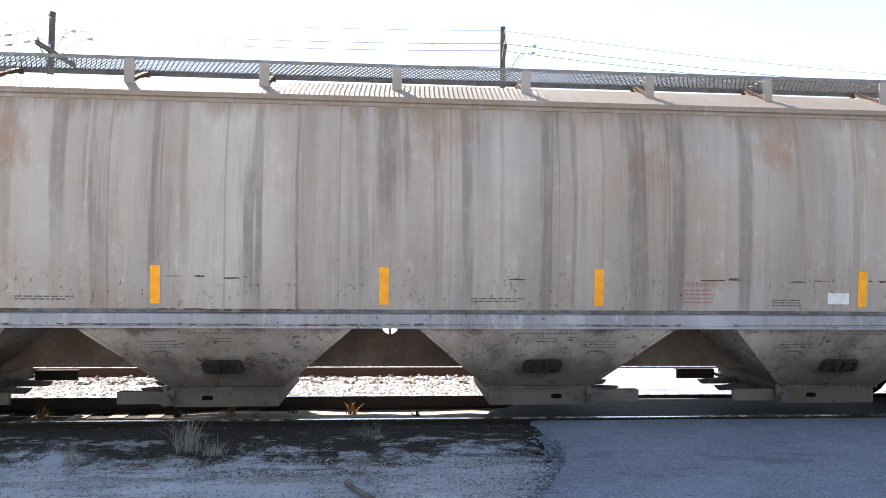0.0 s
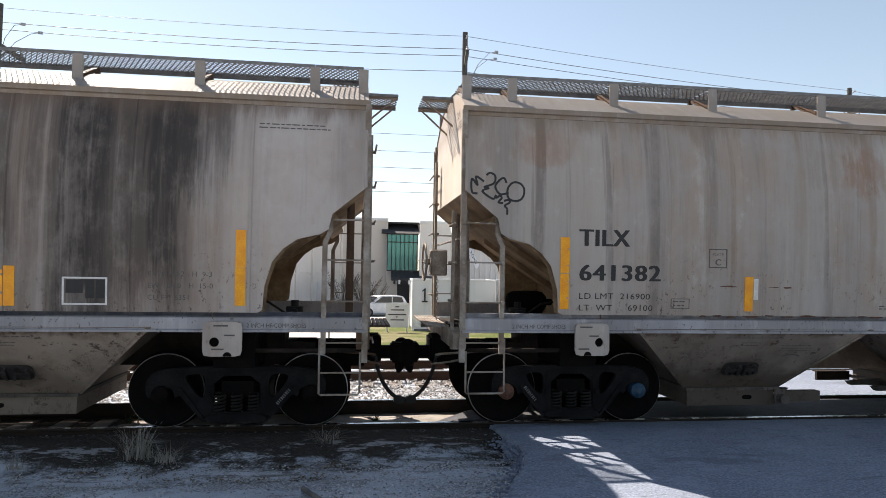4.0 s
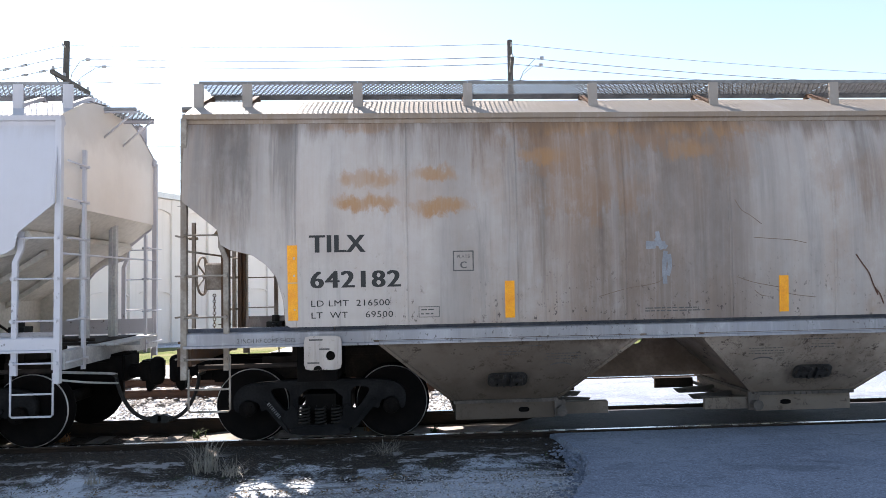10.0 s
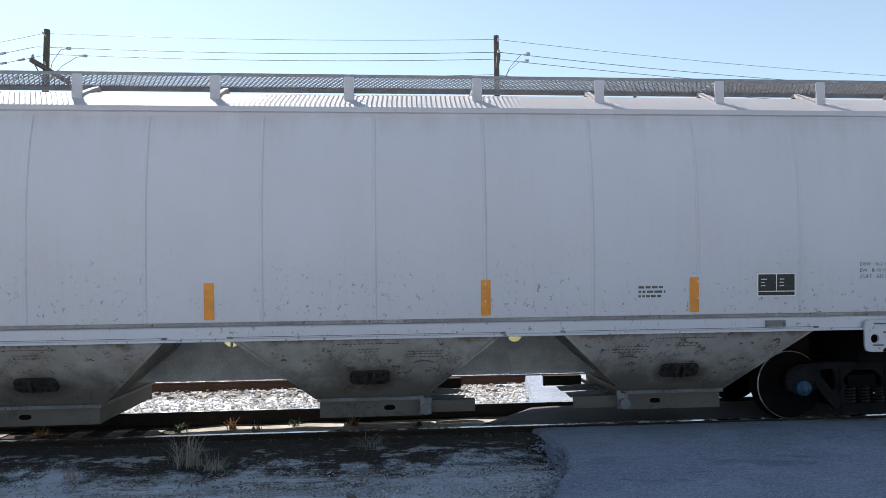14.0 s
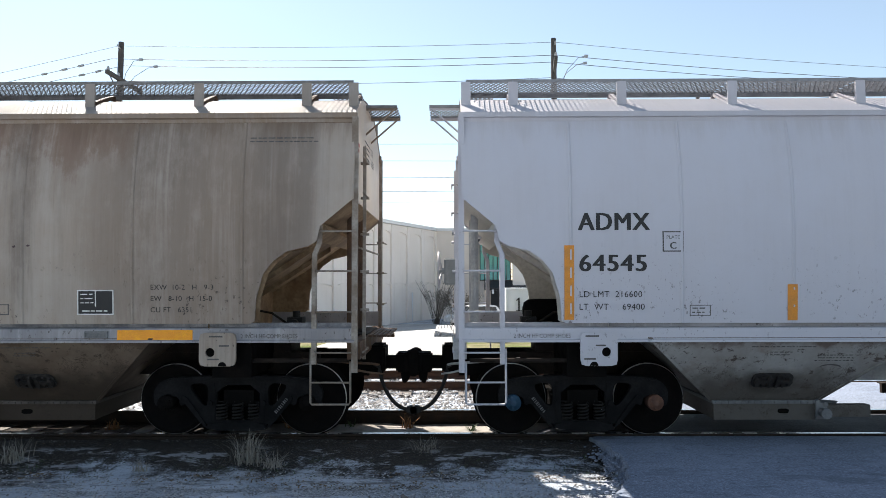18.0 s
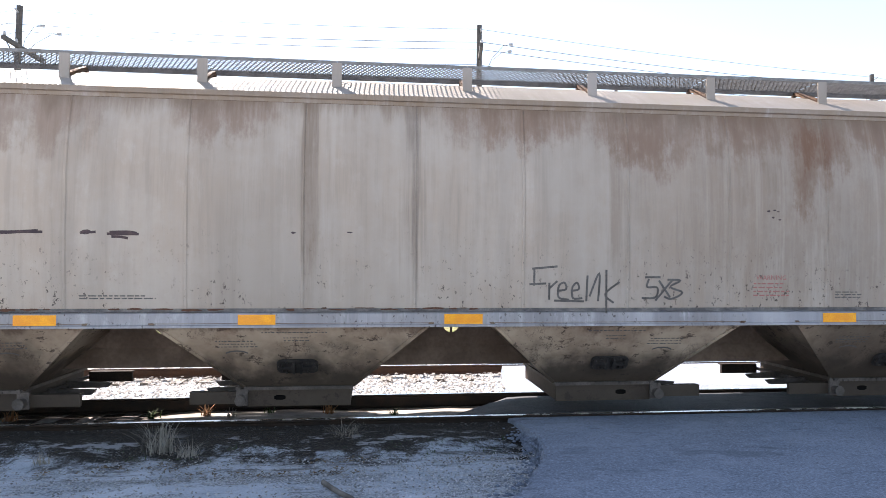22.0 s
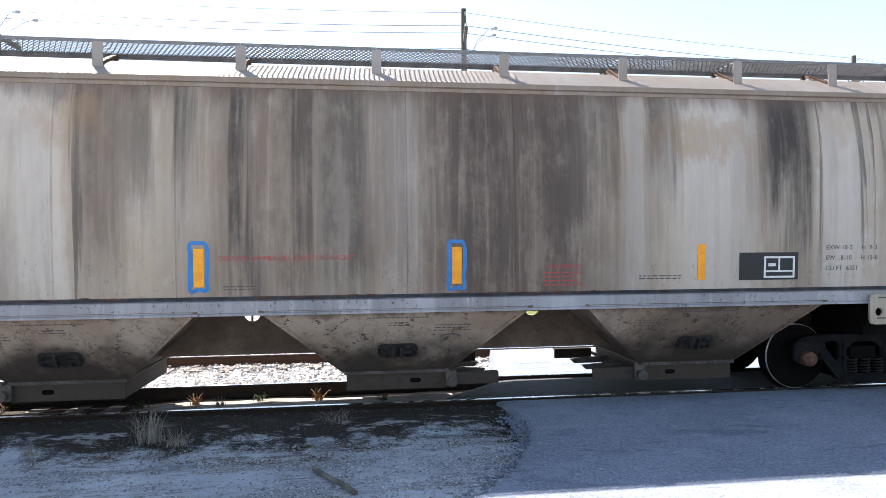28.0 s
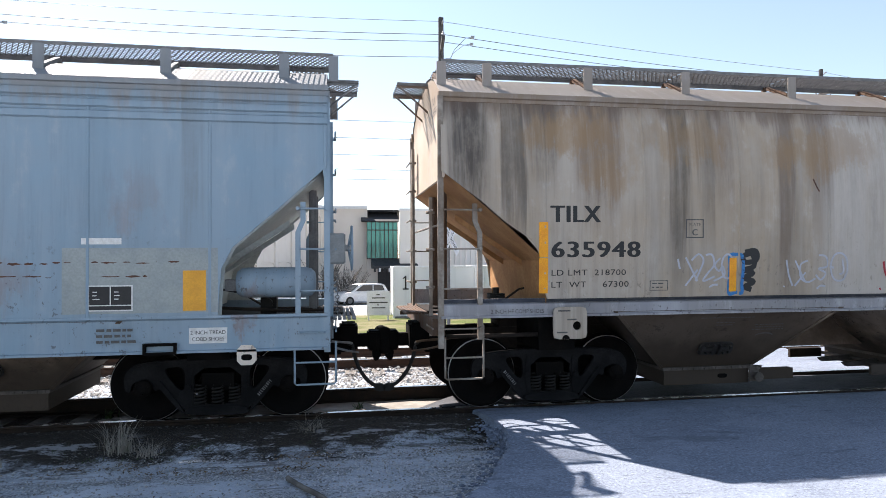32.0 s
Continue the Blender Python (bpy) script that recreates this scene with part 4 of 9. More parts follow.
def covered_hopper(label, home, paint, sheet, gate, rusty, grate, caps, shape=STANDARD, end_paint=None, brake_end=-1, group="train of hopper cars"):
    SHAPE[0] = shape
    end_paint = end_paint or paint
    car = thing("hopper_car", label, "train car", group, pose(home, 0, 0))
    roof_paint = paint if paint.name.startswith(("paint_light", "paint_pale")) else PAINT_ROOF
    edges = [-END + 2 * END * k / 15 for k in range(16)]
    for a, b in zip(edges, edges[1:]):
        bm = bmesh.new()
        side_sheet(bm, a + 0.001, b - 0.001, -1)
        part("side_panel", bm, paint, car)
    bm = bmesh.new()
    side_sheet(bm, -END, END, 1, False)
    bmesh.ops.recalc_face_normals(bm, faces=bm.faces)
    part("far_side", bm, paint, car)
    # sills with rolled flanges
    for sgn, name in ((-1, "side_sill"), (1, "side_sill")):
        bm = bmesh.new()
        y = sgn * 1.475
        lo, hi = SHAPE[0].sill0, SHAPE[0].sill1
        top = [(y, hi - 0.05), (y + sgn * 0.045, hi - 0.025), (y + sgn * 0.045, hi), (y - sgn * 0.05, hi)] if shape.flat else [(y, hi - 0.075), (y - sgn * 0.010, hi - 0.062), (y - sgn * 0.055, hi - 0.05), (y - sgn * 0.055, hi), (y - sgn * 0.08, hi)]
        prism(bm, [(y - sgn * 0.08, lo), (y + sgn * 0.03, lo), (y + sgn * 0.03, lo + 0.025), (y, lo + 0.035)] + top, -END, END, 0, "x")
        bmesh.ops.recalc_face_normals(bm, faces=bm.faces)
        part(name, bm, paint if roof_paint is paint else PAINT_SILL, car)
        if not shape.flat:
            bm = bmesh.new()
            box(bm, -END, END, min(y - sgn * 0.053, y - sgn * 0.045), max(y - sgn * 0.053, y - sgn * 0.045), hi - 0.049, hi - 0.002)
            part("sill_groove", bm, GROOVE_DARK if paint in (PAINT_B, PAINT_E) else GROOVE if paint in (PAINT_A, PAINT_D) else PAINT_SILL, car, "recessed strip above the sill, shadow line in its colour")
    # roof
    bm = bmesh.new()
    prof = [(-1.45, 4.035), (-1.30, 4.125), (-1.13, 4.215), (-0.90, 4.335), (-0.60, 4.43), (-0.30, 4.475), (0, 4.485), (0.30, 4.475), (0.60, 4.43), (0.90, 4.335), (1.13, 4.215), (1.30, 4.125), (1.45, 4.035)]
    cols = [[bm.verts.new((x, y, z)) for y, z in prof] for x in np.linspace(-END, END, 16)]
    for a, b in zip(cols, cols[1:]):
        for k in range(len(prof) - 1):
            bm.faces.new((a[k], b[k], b[k + 1], a[k + 1])).smooth = True
    part("roof", bm, roof_paint, car)
    for sgn in (-1, 1):
        bm = bmesh.new()
        y = sgn * (1.49 if shape.flat else 1.41)
        prism(bm, [(y - sgn * 0.02, EAVE - 0.01), (y + sgn * 0.005, EAVE - 0.005), (y + sgn * 0.02, EAVE + 0.045), (y + sgn * 0.055, EAVE + 0.055), (y + sgn * 0.055, EAVE + 0.115), (y - sgn * 0.02, EAVE + 0.125), (y - sgn * 0.06, EAVE + 0.03)], -END - 0.02, END + 0.02, 0, "x")
        bmesh.ops.recalc_face_normals(bm, faces=bm.faces)
        part("eave_rail", bm, paint if roof_paint is paint else EAVE_RUST, car)
        bm = bmesh.new()
        box(bm, -END, END, min(y, y + sgn * 0.006) - (0.002 if sgn < 0 else 0.0), max(y, y + sgn * 0.006), EAVE - 0.012, EAVE + 0.006)
        part("eave_seam", bm, paint if roof_paint is paint else BROWN, car, "" if roof_paint is paint else "rusty seam under the eave")
    if shape.flat:
        for sgn in (-1, 1):
            for z in (3.62, 3.75, 3.87):
                bm = bmesh.new()
                y = sgn * 1.50
                prism(bm, [(y, z - 0.05), (y + sgn * 0.035, z - 0.035), (y + sgn * 0.035, z + 0.035), (y, z + 0.05)], -END, END, 0, "x")
                bmesh.ops.recalc_face_normals(bm, faces=bm.faces)
                part("roof_band", bm, paint, car)
    # ends and slope sheets
    for s in (-1, 1):
        bm = bmesh.new()
        out = [(-1.50, 2.98)] + [(-half_width(z) + 0.01, z) for z in np.linspace(3.1, 3.95, 6)] + [(y, z - 0.01) for y, z in prof]
        out += [(half_width(z) - 0.01, z) for z in np.linspace(3.95, 3.1, 6)] + [(1.50, 2.98)]
        prism(bm, out, s * (END - 0.045), s * (END - 0.015), 0, "x")
        bmesh.ops.recalc_face_normals(bm, faces=bm.faces)
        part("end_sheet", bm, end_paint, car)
        bm = bmesh.new()
        line = [(END - 0.03, 2.98), (9.55, 2.70), (9.30, 2.52), (8.96, 2.28), (8.55, 2.02), (8.20, 1.80), (8.18, 1.30)]
        if shape is not STANDARD:
            line = [(END - 0.02, 3.06), (9.20, 2.45), (8.63, 1.95), (8.61, 1.30)] if shape is STRAIGHT else [(x - 0.01, z + 0.01) for x, z in shape.cut[::-1] if z > 2.1] + [(8.30, 1.80), (8.20, 1.30)]
        cols = [[bm.verts.new((s * x, y * (half_width(z) - 0.02), z)) for y in (-1, -0.33, 0.33, 1)] for x, z in line]
        for a, b in zip(cols, cols[1:]):
            for k in range(3):
                bm.faces.new((a[k], a[k + 1], b[k + 1], b[k]))
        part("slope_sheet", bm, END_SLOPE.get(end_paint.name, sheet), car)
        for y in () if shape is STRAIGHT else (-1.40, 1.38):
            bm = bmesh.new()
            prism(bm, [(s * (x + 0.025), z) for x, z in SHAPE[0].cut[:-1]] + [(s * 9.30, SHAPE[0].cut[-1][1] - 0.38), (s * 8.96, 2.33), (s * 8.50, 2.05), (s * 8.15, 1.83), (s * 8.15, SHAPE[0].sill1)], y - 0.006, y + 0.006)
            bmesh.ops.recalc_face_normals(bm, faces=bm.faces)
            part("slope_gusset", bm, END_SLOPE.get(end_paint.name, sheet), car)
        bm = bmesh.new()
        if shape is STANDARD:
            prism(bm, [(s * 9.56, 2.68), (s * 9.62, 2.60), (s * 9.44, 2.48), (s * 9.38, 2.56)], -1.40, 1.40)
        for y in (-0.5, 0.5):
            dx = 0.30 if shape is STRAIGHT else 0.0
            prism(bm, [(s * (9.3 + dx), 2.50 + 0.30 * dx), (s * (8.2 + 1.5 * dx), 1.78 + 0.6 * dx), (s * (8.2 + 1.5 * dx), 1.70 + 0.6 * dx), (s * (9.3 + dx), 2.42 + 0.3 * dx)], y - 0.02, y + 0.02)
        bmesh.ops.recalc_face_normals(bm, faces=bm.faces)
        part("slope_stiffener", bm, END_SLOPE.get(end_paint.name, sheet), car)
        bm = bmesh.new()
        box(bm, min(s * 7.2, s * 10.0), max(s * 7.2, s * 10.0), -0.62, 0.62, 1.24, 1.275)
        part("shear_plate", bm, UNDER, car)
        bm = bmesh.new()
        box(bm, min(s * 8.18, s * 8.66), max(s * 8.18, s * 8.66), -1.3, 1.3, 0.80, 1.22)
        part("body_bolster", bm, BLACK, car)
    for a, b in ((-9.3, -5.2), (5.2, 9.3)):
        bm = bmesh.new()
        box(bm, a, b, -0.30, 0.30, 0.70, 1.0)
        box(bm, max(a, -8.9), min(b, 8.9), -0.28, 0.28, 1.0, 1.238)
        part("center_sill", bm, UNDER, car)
    web = POST_PALE if paint.name.startswith("paint_light") else WEB
    for k, x in enumerate((-4.08, -0.10, 3.88)):
        bm = bmesh.new()
        n, r, zc = 18, 0.115, 1.14
        hole = [(x + 0.04 + r * math.cos(2 * math.pi * i / n), zc + r * math.sin(2 * math.pi * i / n)) for i in range(n)]
        pierced(bm, [[(x - 0.70, 0.82), (x + 0.78, 0.82), (x + 0.78, 1.35), (x - 0.70, 1.35)], hole], -0.05, -0.012)
        if k == 1:
            box(bm, x + 0.025, x + 0.055, -0.04, -0.02, zc - r, zc + r)
            box(bm, x + 0.04 - r, x + 0.04 + r, -0.042, -0.018, zc - 0.03, zc - 0.005)
        bmesh.ops.recalc_face_normals(bm, faces=bm.faces)
        part("cross_web", bm, web, car, "sheet steel web with a round hole")
        for s in (-1, 1):
            bm = bmesh.new()
            p, q = sorted((x + 0.04 + s * 0.735, x + 0.04 + s * 1.35))
            box(bm, p, q, -0.03, 0.01, 0.82, 1.33)
            part("web_wing", bm, web, car)
        bm = bmesh.new()
        prism(bm, [(-0.055, 0.835), (-0.02, 0.835), (-0.09, 0.63), (-0.09, 0.585), (-0.14, 0.585), (-0.135, 0.635)], x - 1.35, x + 1.35, 0, "x")
        bmesh.ops.recalc_face_normals(bm, faces=bm.faces)
        part("ridge_sheet", bm, web, car, "sloping ridge sheet over the center line")
        bm = bmesh.new()
        box(bm, x - 0.55, x + 0.55, -1.40, -0.30, 1.30, 1.34)
        part("bay_roof", bm, UNDER, car)
    for k, (x, side) in enumerate(((-6.07, 1), (-2.10, -1), (1.89, 1), (5.87, -1))):
        hopper_bay(car, x, side, sheet, gate, k)
    # jacking pads with a lifting hole
    for x in (() if shape.flat else (-8.32, 8.32)):
        bm = bmesh.new()
        y = -1.53
        seg = 32
        hx = x - math.copysign(0.09, x)
        hole = [(hx + 0.055 * math.cos(2 * math.pi * k / seg), 1.13 + 0.055 * math.sin(2 * math.pi * k / seg)) for k in range(seg)]
        rim = []
        for k in range(seg):
            a = 2 * math.pi * k / seg
            c, q = math.cos(a), math.sin(a)
            m = (abs(c) ** 9 + abs(q) ** 9) ** (1 / 9)
            rim.append((x + 0.22 * c / m, 1.165 + 0.20 * q / m))
        for yy in (y, y + 0.03):
            h = [bm.verts.new((p[0], yy, p[1])) for p in hole]
            r = [bm.verts.new((p[0], yy, p[1])) for p in rim]
            for k in range(seg):
                bm.faces.new((h[k], h[(k + 1) % seg], r[(k + 1) % seg], r[k]))
            if yy == y:
                h0, r0 = h, r
        for k in range(seg):
            bm.faces.new((h0[k], h0[(k + 1) % seg], h[(k + 1) % seg], h[k]))
            bm.faces.new((r0[k], r0[(k + 1) % seg], r[(k + 1) % seg], r[k]))
        bmesh.ops.recalc_face_normals(bm, faces=bm.faces)
        part("jacking_plate", bm, paint, car, "painted plate with a round lifting hole")
        bm = bmesh.new()
        prism(bm, [(x + math.copysign(0.06, x) + 0.05 * math.cos(math.pi * k / 10), 0.967 + 0.05 * math.sin(math.pi * k / 10)) for k in range(11)], y - 0.003, y - 0.001)
        bmesh.ops.recalc_face_normals(bm, faces=bm.faces)
        part("jacking_notch", bm, BLACK, car, "dark half-round notch")
        bm = bmesh.new()
        box(bm, x - 0.18, x + 0.18, y + 0.05, y + 0.12, 0.95, 1.20)
        part("jacking_pad", bm, BLACK, car)
    # running boards on brackets
    xs = sorted([-p for p in POSTS if p > 0.1] + list(POSTS))
    for sgn in (-1, 1):
        for x in xs:
            bm = bmesh.new()
            y = sgn * 1.13
            box(bm, x - 0.06, x + 0.06, y - 0.012, y + 0.012, 4.20, 4.51)
            part("walkway_bracket", bm, roof_paint, car)
            bm = bmesh.new()
            y -= sgn * 0.014
            prism(bm, [(y, 4.22), (y, 4.27), (y - sgn * 0.50, 4.50), (y - sgn * 0.60, 4.50), (y - sgn * 0.60, 4.45), (y - sgn * 0.50, 4.45)], x - 0.03, x + 0.03, 0, "x")
            bmesh.ops.recalc_face_normals(bm, faces=bm.faces)
            part("walkway_brace", bm, roof_paint if roof_paint is paint else BROWN, car)
        for a, b in zip(xs, xs[1:]):
            y = -1.13 if sgn < 0 else 0.55
            share("walkway_grating", grate_mesh(b - a - 0.004, 0.58, grate), car, pose(a + 0.002, y, 4.52))
    for s in (-1, 1):
        x0 = END - 0.1 if s > 0 else -END - 0.42
        share("end_grating", grate_mesh(0.52, 0.62, grate), car, pose(x0, -0.31, 4.42))
        share("cross_grating", grate_mesh(0.42, 1.1, grate), car, pose(END - 0.47 if s > 0 else -END + 0.05, -0.55, 4.52))
        for y in (-0.29, 0.29):
            bm = bmesh.new()
            tube(bm, [(s * (END - 0.03), y, 4.02), (s * (END + 0.40), y, 4.40)], 0.014, 6)
            box(bm, min(s * (END - 0.2), s * (END + 0.42)), max(s * (END - 0.2), s * (END + 0.42)), y - 0.01, y + 0.01, 4.37, 4.41)
            part("grating_brace", bm, paint, car)
        end_gear(car, s, POST_TAN if rusty in (BROWN, POST_TAN) else paint, rusty, s == brake_end, 1.05 if shape.flat else 0.55 if shape is STRAIGHT else 0.2, roof_paint is paint)
    # brake pipes and valves over the trucks
    for s in (-1, 1):
        bm = bmesh.new()
        tube(bm, [(s * 8.3, -0.95, 1.40), (s * 8.9, -0.95, 1.36), (s * 9.3, -0.8, 1.33), (s * 9.9, -0.45, 1.30)], 0.022, 6)
        part("brake_pipe", bm, UNDER, car)
        bm = bmesh.new()
        tube(bm, [(s * 8.25, -0.4, 1.62), (s * 8.7, -0.55, 1.55), (s * 9.0, -0.6, 1.36), (s * 9.6, -0.62, 1.33)], 0.016, 6)
        part("brake_pipe", bm, UNDER, car)
        bm = bmesh.new()
        box(bm, min(s * 8.95, s * 9.15), max(s * 8.95, s * 9.15), -0.72, -0.52, 1.275, 1.50)
        rod(bm, (s * 9.05, -0.72, 1.42), (s * 9.05, -0.80, 1.42), 0.06, 10)
        rod(bm, (s * 9.05, -0.62, 1.50), (s * 9.05, -0.62, 1.58), 0.05, 8)
        part("brake_valve", bm, SPRING, car, "dark cast brake valve")
        bm = bmesh.new()
        rod(bm, (s * 8.6, -1.25, 1.0), (s * 9.85, -1.25, 1.0), 0.028, 8)
        part("brake_rod", bm, UNDER, car)
    at, half = (8.48, 0.84) if shape.flat else (8.42, 0.885)
    truck(car, -at, home, (caps[0], caps[1]), -1, half)
    truck(car, at, home, (caps[2], caps[3]), 1, half)
    # brake cylinder and rigging over the trucks
    if shape is not STRAIGHT:
        bm = bmesh.new()
        lathe(bm, [(0.05, -9.04), (0.12, -9.02), (0.155, -8.96), (0.165, -8.88), (0.165, -8.58), (0.15, -8.50), (0.10, -8.45), (0.04, -8.44)], "x", 20)
        for v in bm.verts:
            v.co += Vector((0, 0.1, 1.55))
        rod(bm, (-8.45, 0.1, 1.55), (-8.35, 0.1, 1.55), 0.05, 10)
        for q in (-8.92, -8.56):
            box(bm, q - 0.03, q + 0.03, -0.05, 0.25, 1.275, 1.45)
        part("brake_cylinder", bm, BLACK, car)
    return car


def decal(car, name, material, x0, x1, z0, z1, lift=0.005, label=""):
    bm = bmesh.new()
    patch(bm, x0, x1, z0, z1, lift)
    return part(name, bm, material, car, label)


def reflectors(car, spots, material=ORANGE):
    for x, z0, z1, w in spots:
        decal(car, "reflector", material, x - w / 2, x + w / 2, z0, z1, 0.009, "orange reflective strip")


PLUMES_A = (
    (-9.00, 0.07, 1.8, 0.7, "s"), (-8.08, 0.05, 1.3, 0.6, "s"), (-7.58, 0.07, 1.5, 0.7, "s"), (-6.75, 0.14, 2.4, 0.5, "s"), (-6.41, 0.05, 1.6, 0.5, "b"), (-5.35, 0.30, 2.6, 0.4, "b"),
    (-5.04, 0.05, 1.4, 0.45, "s"), (-4.45, 0.10, 2.6, 0.45, "b"), (-3.83, 0.07, 2.3, 0.6, "s"), (-3.60, 0.04, 2.6, 0.5, "s"), (-3.44, 0.035, 1.4, 0.5, "s"), (-2.85, 0.06, 1.5, 0.55, "s"), (-2.44, 0.12, 2.4, 0.45, "b"),
    (-1.69, 0.05, 1.4, 0.7, "s"), (-1.13, 0.05, 1.3, 0.9, "s"), (-0.80, 0.26, 1.3, 0.42, "b"), (-0.45, 0.10, 1.6, 0.5, "s"), (-0.12, 0.08, 2.5, 0.7, "s"), (0.08, 0.05, 2.9, 0.6, "s"), (0.42, 0.05, 1.4, 0.5, "b"),
    (0.85, 0.09, 1.4, 0.6, "s"), (1.25, 0.05, 2.0, 0.4, "b"), (1.83, 0.05, 1.4, 0.65, "s"), (2.12, 0.05, 1.5, 0.45, "s"), (2.56, 0.05, 1.3, 0.5, "b"), (2.96, 0.10, 1.5, 0.7, "s"), (3.47, 0.05, 1.3, 0.7, "s"),
    (4.33, 0.10, 1.5, 0.6, "s"), (5.05, 0.07, 2.4, 0.5, "b"), (5.79, 0.05, 1.8, 0.5, "b"), (6.67, 0.10, 2.4, 0.6, "b"), (7.14, 0.10, 1.3, 0.6, "b"), (7.85, 0.16, 1.5, 0.38, "b"), (8.56, 0.10, 1.8, 0.6, "s"),
    (3.0, 0.8, 1.4, 0.25, "b"), (-4.5, 0.26, 3.4, 0.5, "r"), (4.85, 0.25, 3.6, 0.4, "r"), (-8.9, 0.3, 3.6, 0.4, "r"), (0.6, 0.3, 3.7, 0.3, "r"), (3.3, 0.3, 3.3, 0.3, "r"), (-1.7, 0.35, 1.9, 0.35, "w"), (1.3, 0.3, 1.6, 0.4, "w"), (-2.2, 0.25, 1.6, 0.4, "w"))
PLUMES_B = (
    (4.25, 0.55, 1.0, 0.95, "s"), (4.30, 1.0, 1.0, 0.9, "b"), (4.85, 0.10, 1.5, 0.8, "s"), (6.78, 0.40, 1.1, 1.0, "s"), (7.15, 0.8, 1.7, 0.75, "s"), (5.7, 0.6, 1.5, 0.28, "s"), (-8.2, 1.3, 1.2, 0.55, "w"), (2.9, 0.8, 1.2, 0.68, "s"), (7.55, 0.22, 1.9, 0.97, "s"), (7.85, 0.36, 2.9, 0.92, "s"), (8.25, 0.25, 3.3, 0.7, "s"),
    (5.85, 0.22, 1.9, 0.6, "s"), (5.5, 0.3, 2.8, 0.6, "s"), (6.2, 0.12, 2.4, 0.5, "s"), (5.5, 0.35, 1.4, 0.45, "w"), (3.35, 0.5, 1.4, 0.55, "s"), (2.45, 0.10, 1.5, 0.55, "s"), (2.85, 0.20, 2.2, 0.5, "s"), (1.9, 0.3, 1.6, 0.45, "w"), (6.6, 1.6, 1.2, 0.6, "b"),
    (-0.70, 0.55, 1.2, 0.50, "s"), (-0.05, 0.10, 1.5, 0.45, "s"), (0.20, 1.3, 1.1, 0.9, "b"), (1.3, 1.9, 1.0, 0.78, "b"), (9.0, 0.8, 1.2, 0.5, "w"), (0.95, 0.14, 2.3, 0.5, "s"), (0.60, 0.10, 2.8, 0.4, "s"), (1.30, 0.16, 2.9, 0.45, "s"), (-1.55, 0.12, 2.9, 0.4, "s"),
    (-5.3, 0.6, 3.5, 0.75, "r"), (-4.85, 0.10, 3.5, 0.6, "b"), (-5.8, 0.2, 3.1, 0.45, "s"), (-4.3, 0.5, 1.8, 0.4, "b"), (-5.6, 0.5, 2.2, 0.4, "b"), (-1.7, 0.4, 3.2, 0.35, "r"), (-1.2, 0.5, 3.3, 0.3, "r"), (0.2, 1.0, 3.9, 0.5, "r"), (-3.3, 0.3, 3.5, 0.35, "r"), (0.4, 0.4, 2.9, 0.25, "r"),
    (-7.8, 0.42, 2.93, 0.9, "o"), (-6.85, 0.40, 2.89, 0.9, "o"), (-7.75, 0.36, 3.22, 0.7, "o"), (-6.96, 0.34, 3.28, 0.75, "o"), (-7.4, 0.6, 3.06, 0.25, "r"), (-7.9, 0.6, 3.92, 0.6, "o"), (-5.6, 2.3, 3.75, 0.8, "b"), (-4.85, 0.10, 3.3, 0.8, "b"), (-5.7, 0.35, 3.5, 0.6, "o"), (-3.75, 0.3, 3.55, 0.5, "o"), (-3.9, 1.3, 1.2, 0.55, "b"), (-5.1, 0.9, 3.88, 0.6, "o"), (-3.6, 0.8, 3.85, 0.5, "o"), (-4.6, 0.9, 1.3, 0.65, "b"), (-5.1, 0.6, 3.0, 0.7, "r"), (-5.6, 0.6, 3.85, 0.7, "r"), (-4.0, 1.1, 3.85, 0.75, "r"),
    (-5.0, 0.10, 2.4, 0.4, "s"), (-9.35, 0.4, 3.0, 0.62, "s"), (-8.75, 0.12, 3.2, 0.5, "s"), (-2.7, 0.6, 1.4, 0.4, "w"))
PLUMES_D = ((7.9, 1.5, 1.4, 0.62, "b"), (5.6, 1.5, 2.9, 0.5, "b"), (7.5, 1.6, 3.6, 0.6, "b"), (9.2, 0.4, 1.8, 0.5, "s"), (4.3, 1.9, 1.8, 0.5, "b"), (2.2, 0.8, 2.2, 0.3, "b"), (4.45, 0.40, 3.55, 0.95, "c"), (6.45, 0.6, 3.85, 0.6, "c"), (3.45, 0.7, 3.85, 0.6, "c"), (5.5, 0.5, 3.9, 0.65, "c"), (4.3, 0.22, 3.05, 0.7, "c"), (4.4, 0.25, 2.6, 0.6, "b"), (-6.42, 0.22, 3.4, 0.8, "c"), (-5.4, 0.4, 3.75, 0.55, "c"), (-4.75, 0.3, 3.8, 0.5, "c"),
            (-1.95, 0.08, 1.8, 0.6, "b"), (-0.7, 0.12, 2.0, 0.6, "s"), (1.8, 0.15, 1.8, 0.5, "b"), (7.6, 0.5, 3.2, 0.4, "s"), (5.9, 0.15, 1.7, 0.5, "s"), (2.2, 0.6, 3.7, 0.7, "c"), (-9.0, 0.8, 3.85, 0.6, "c"), (-2.8, 0.5, 3.9, 0.6, "c"), (0.6, 0.8, 3.85, 0.7, "c"))
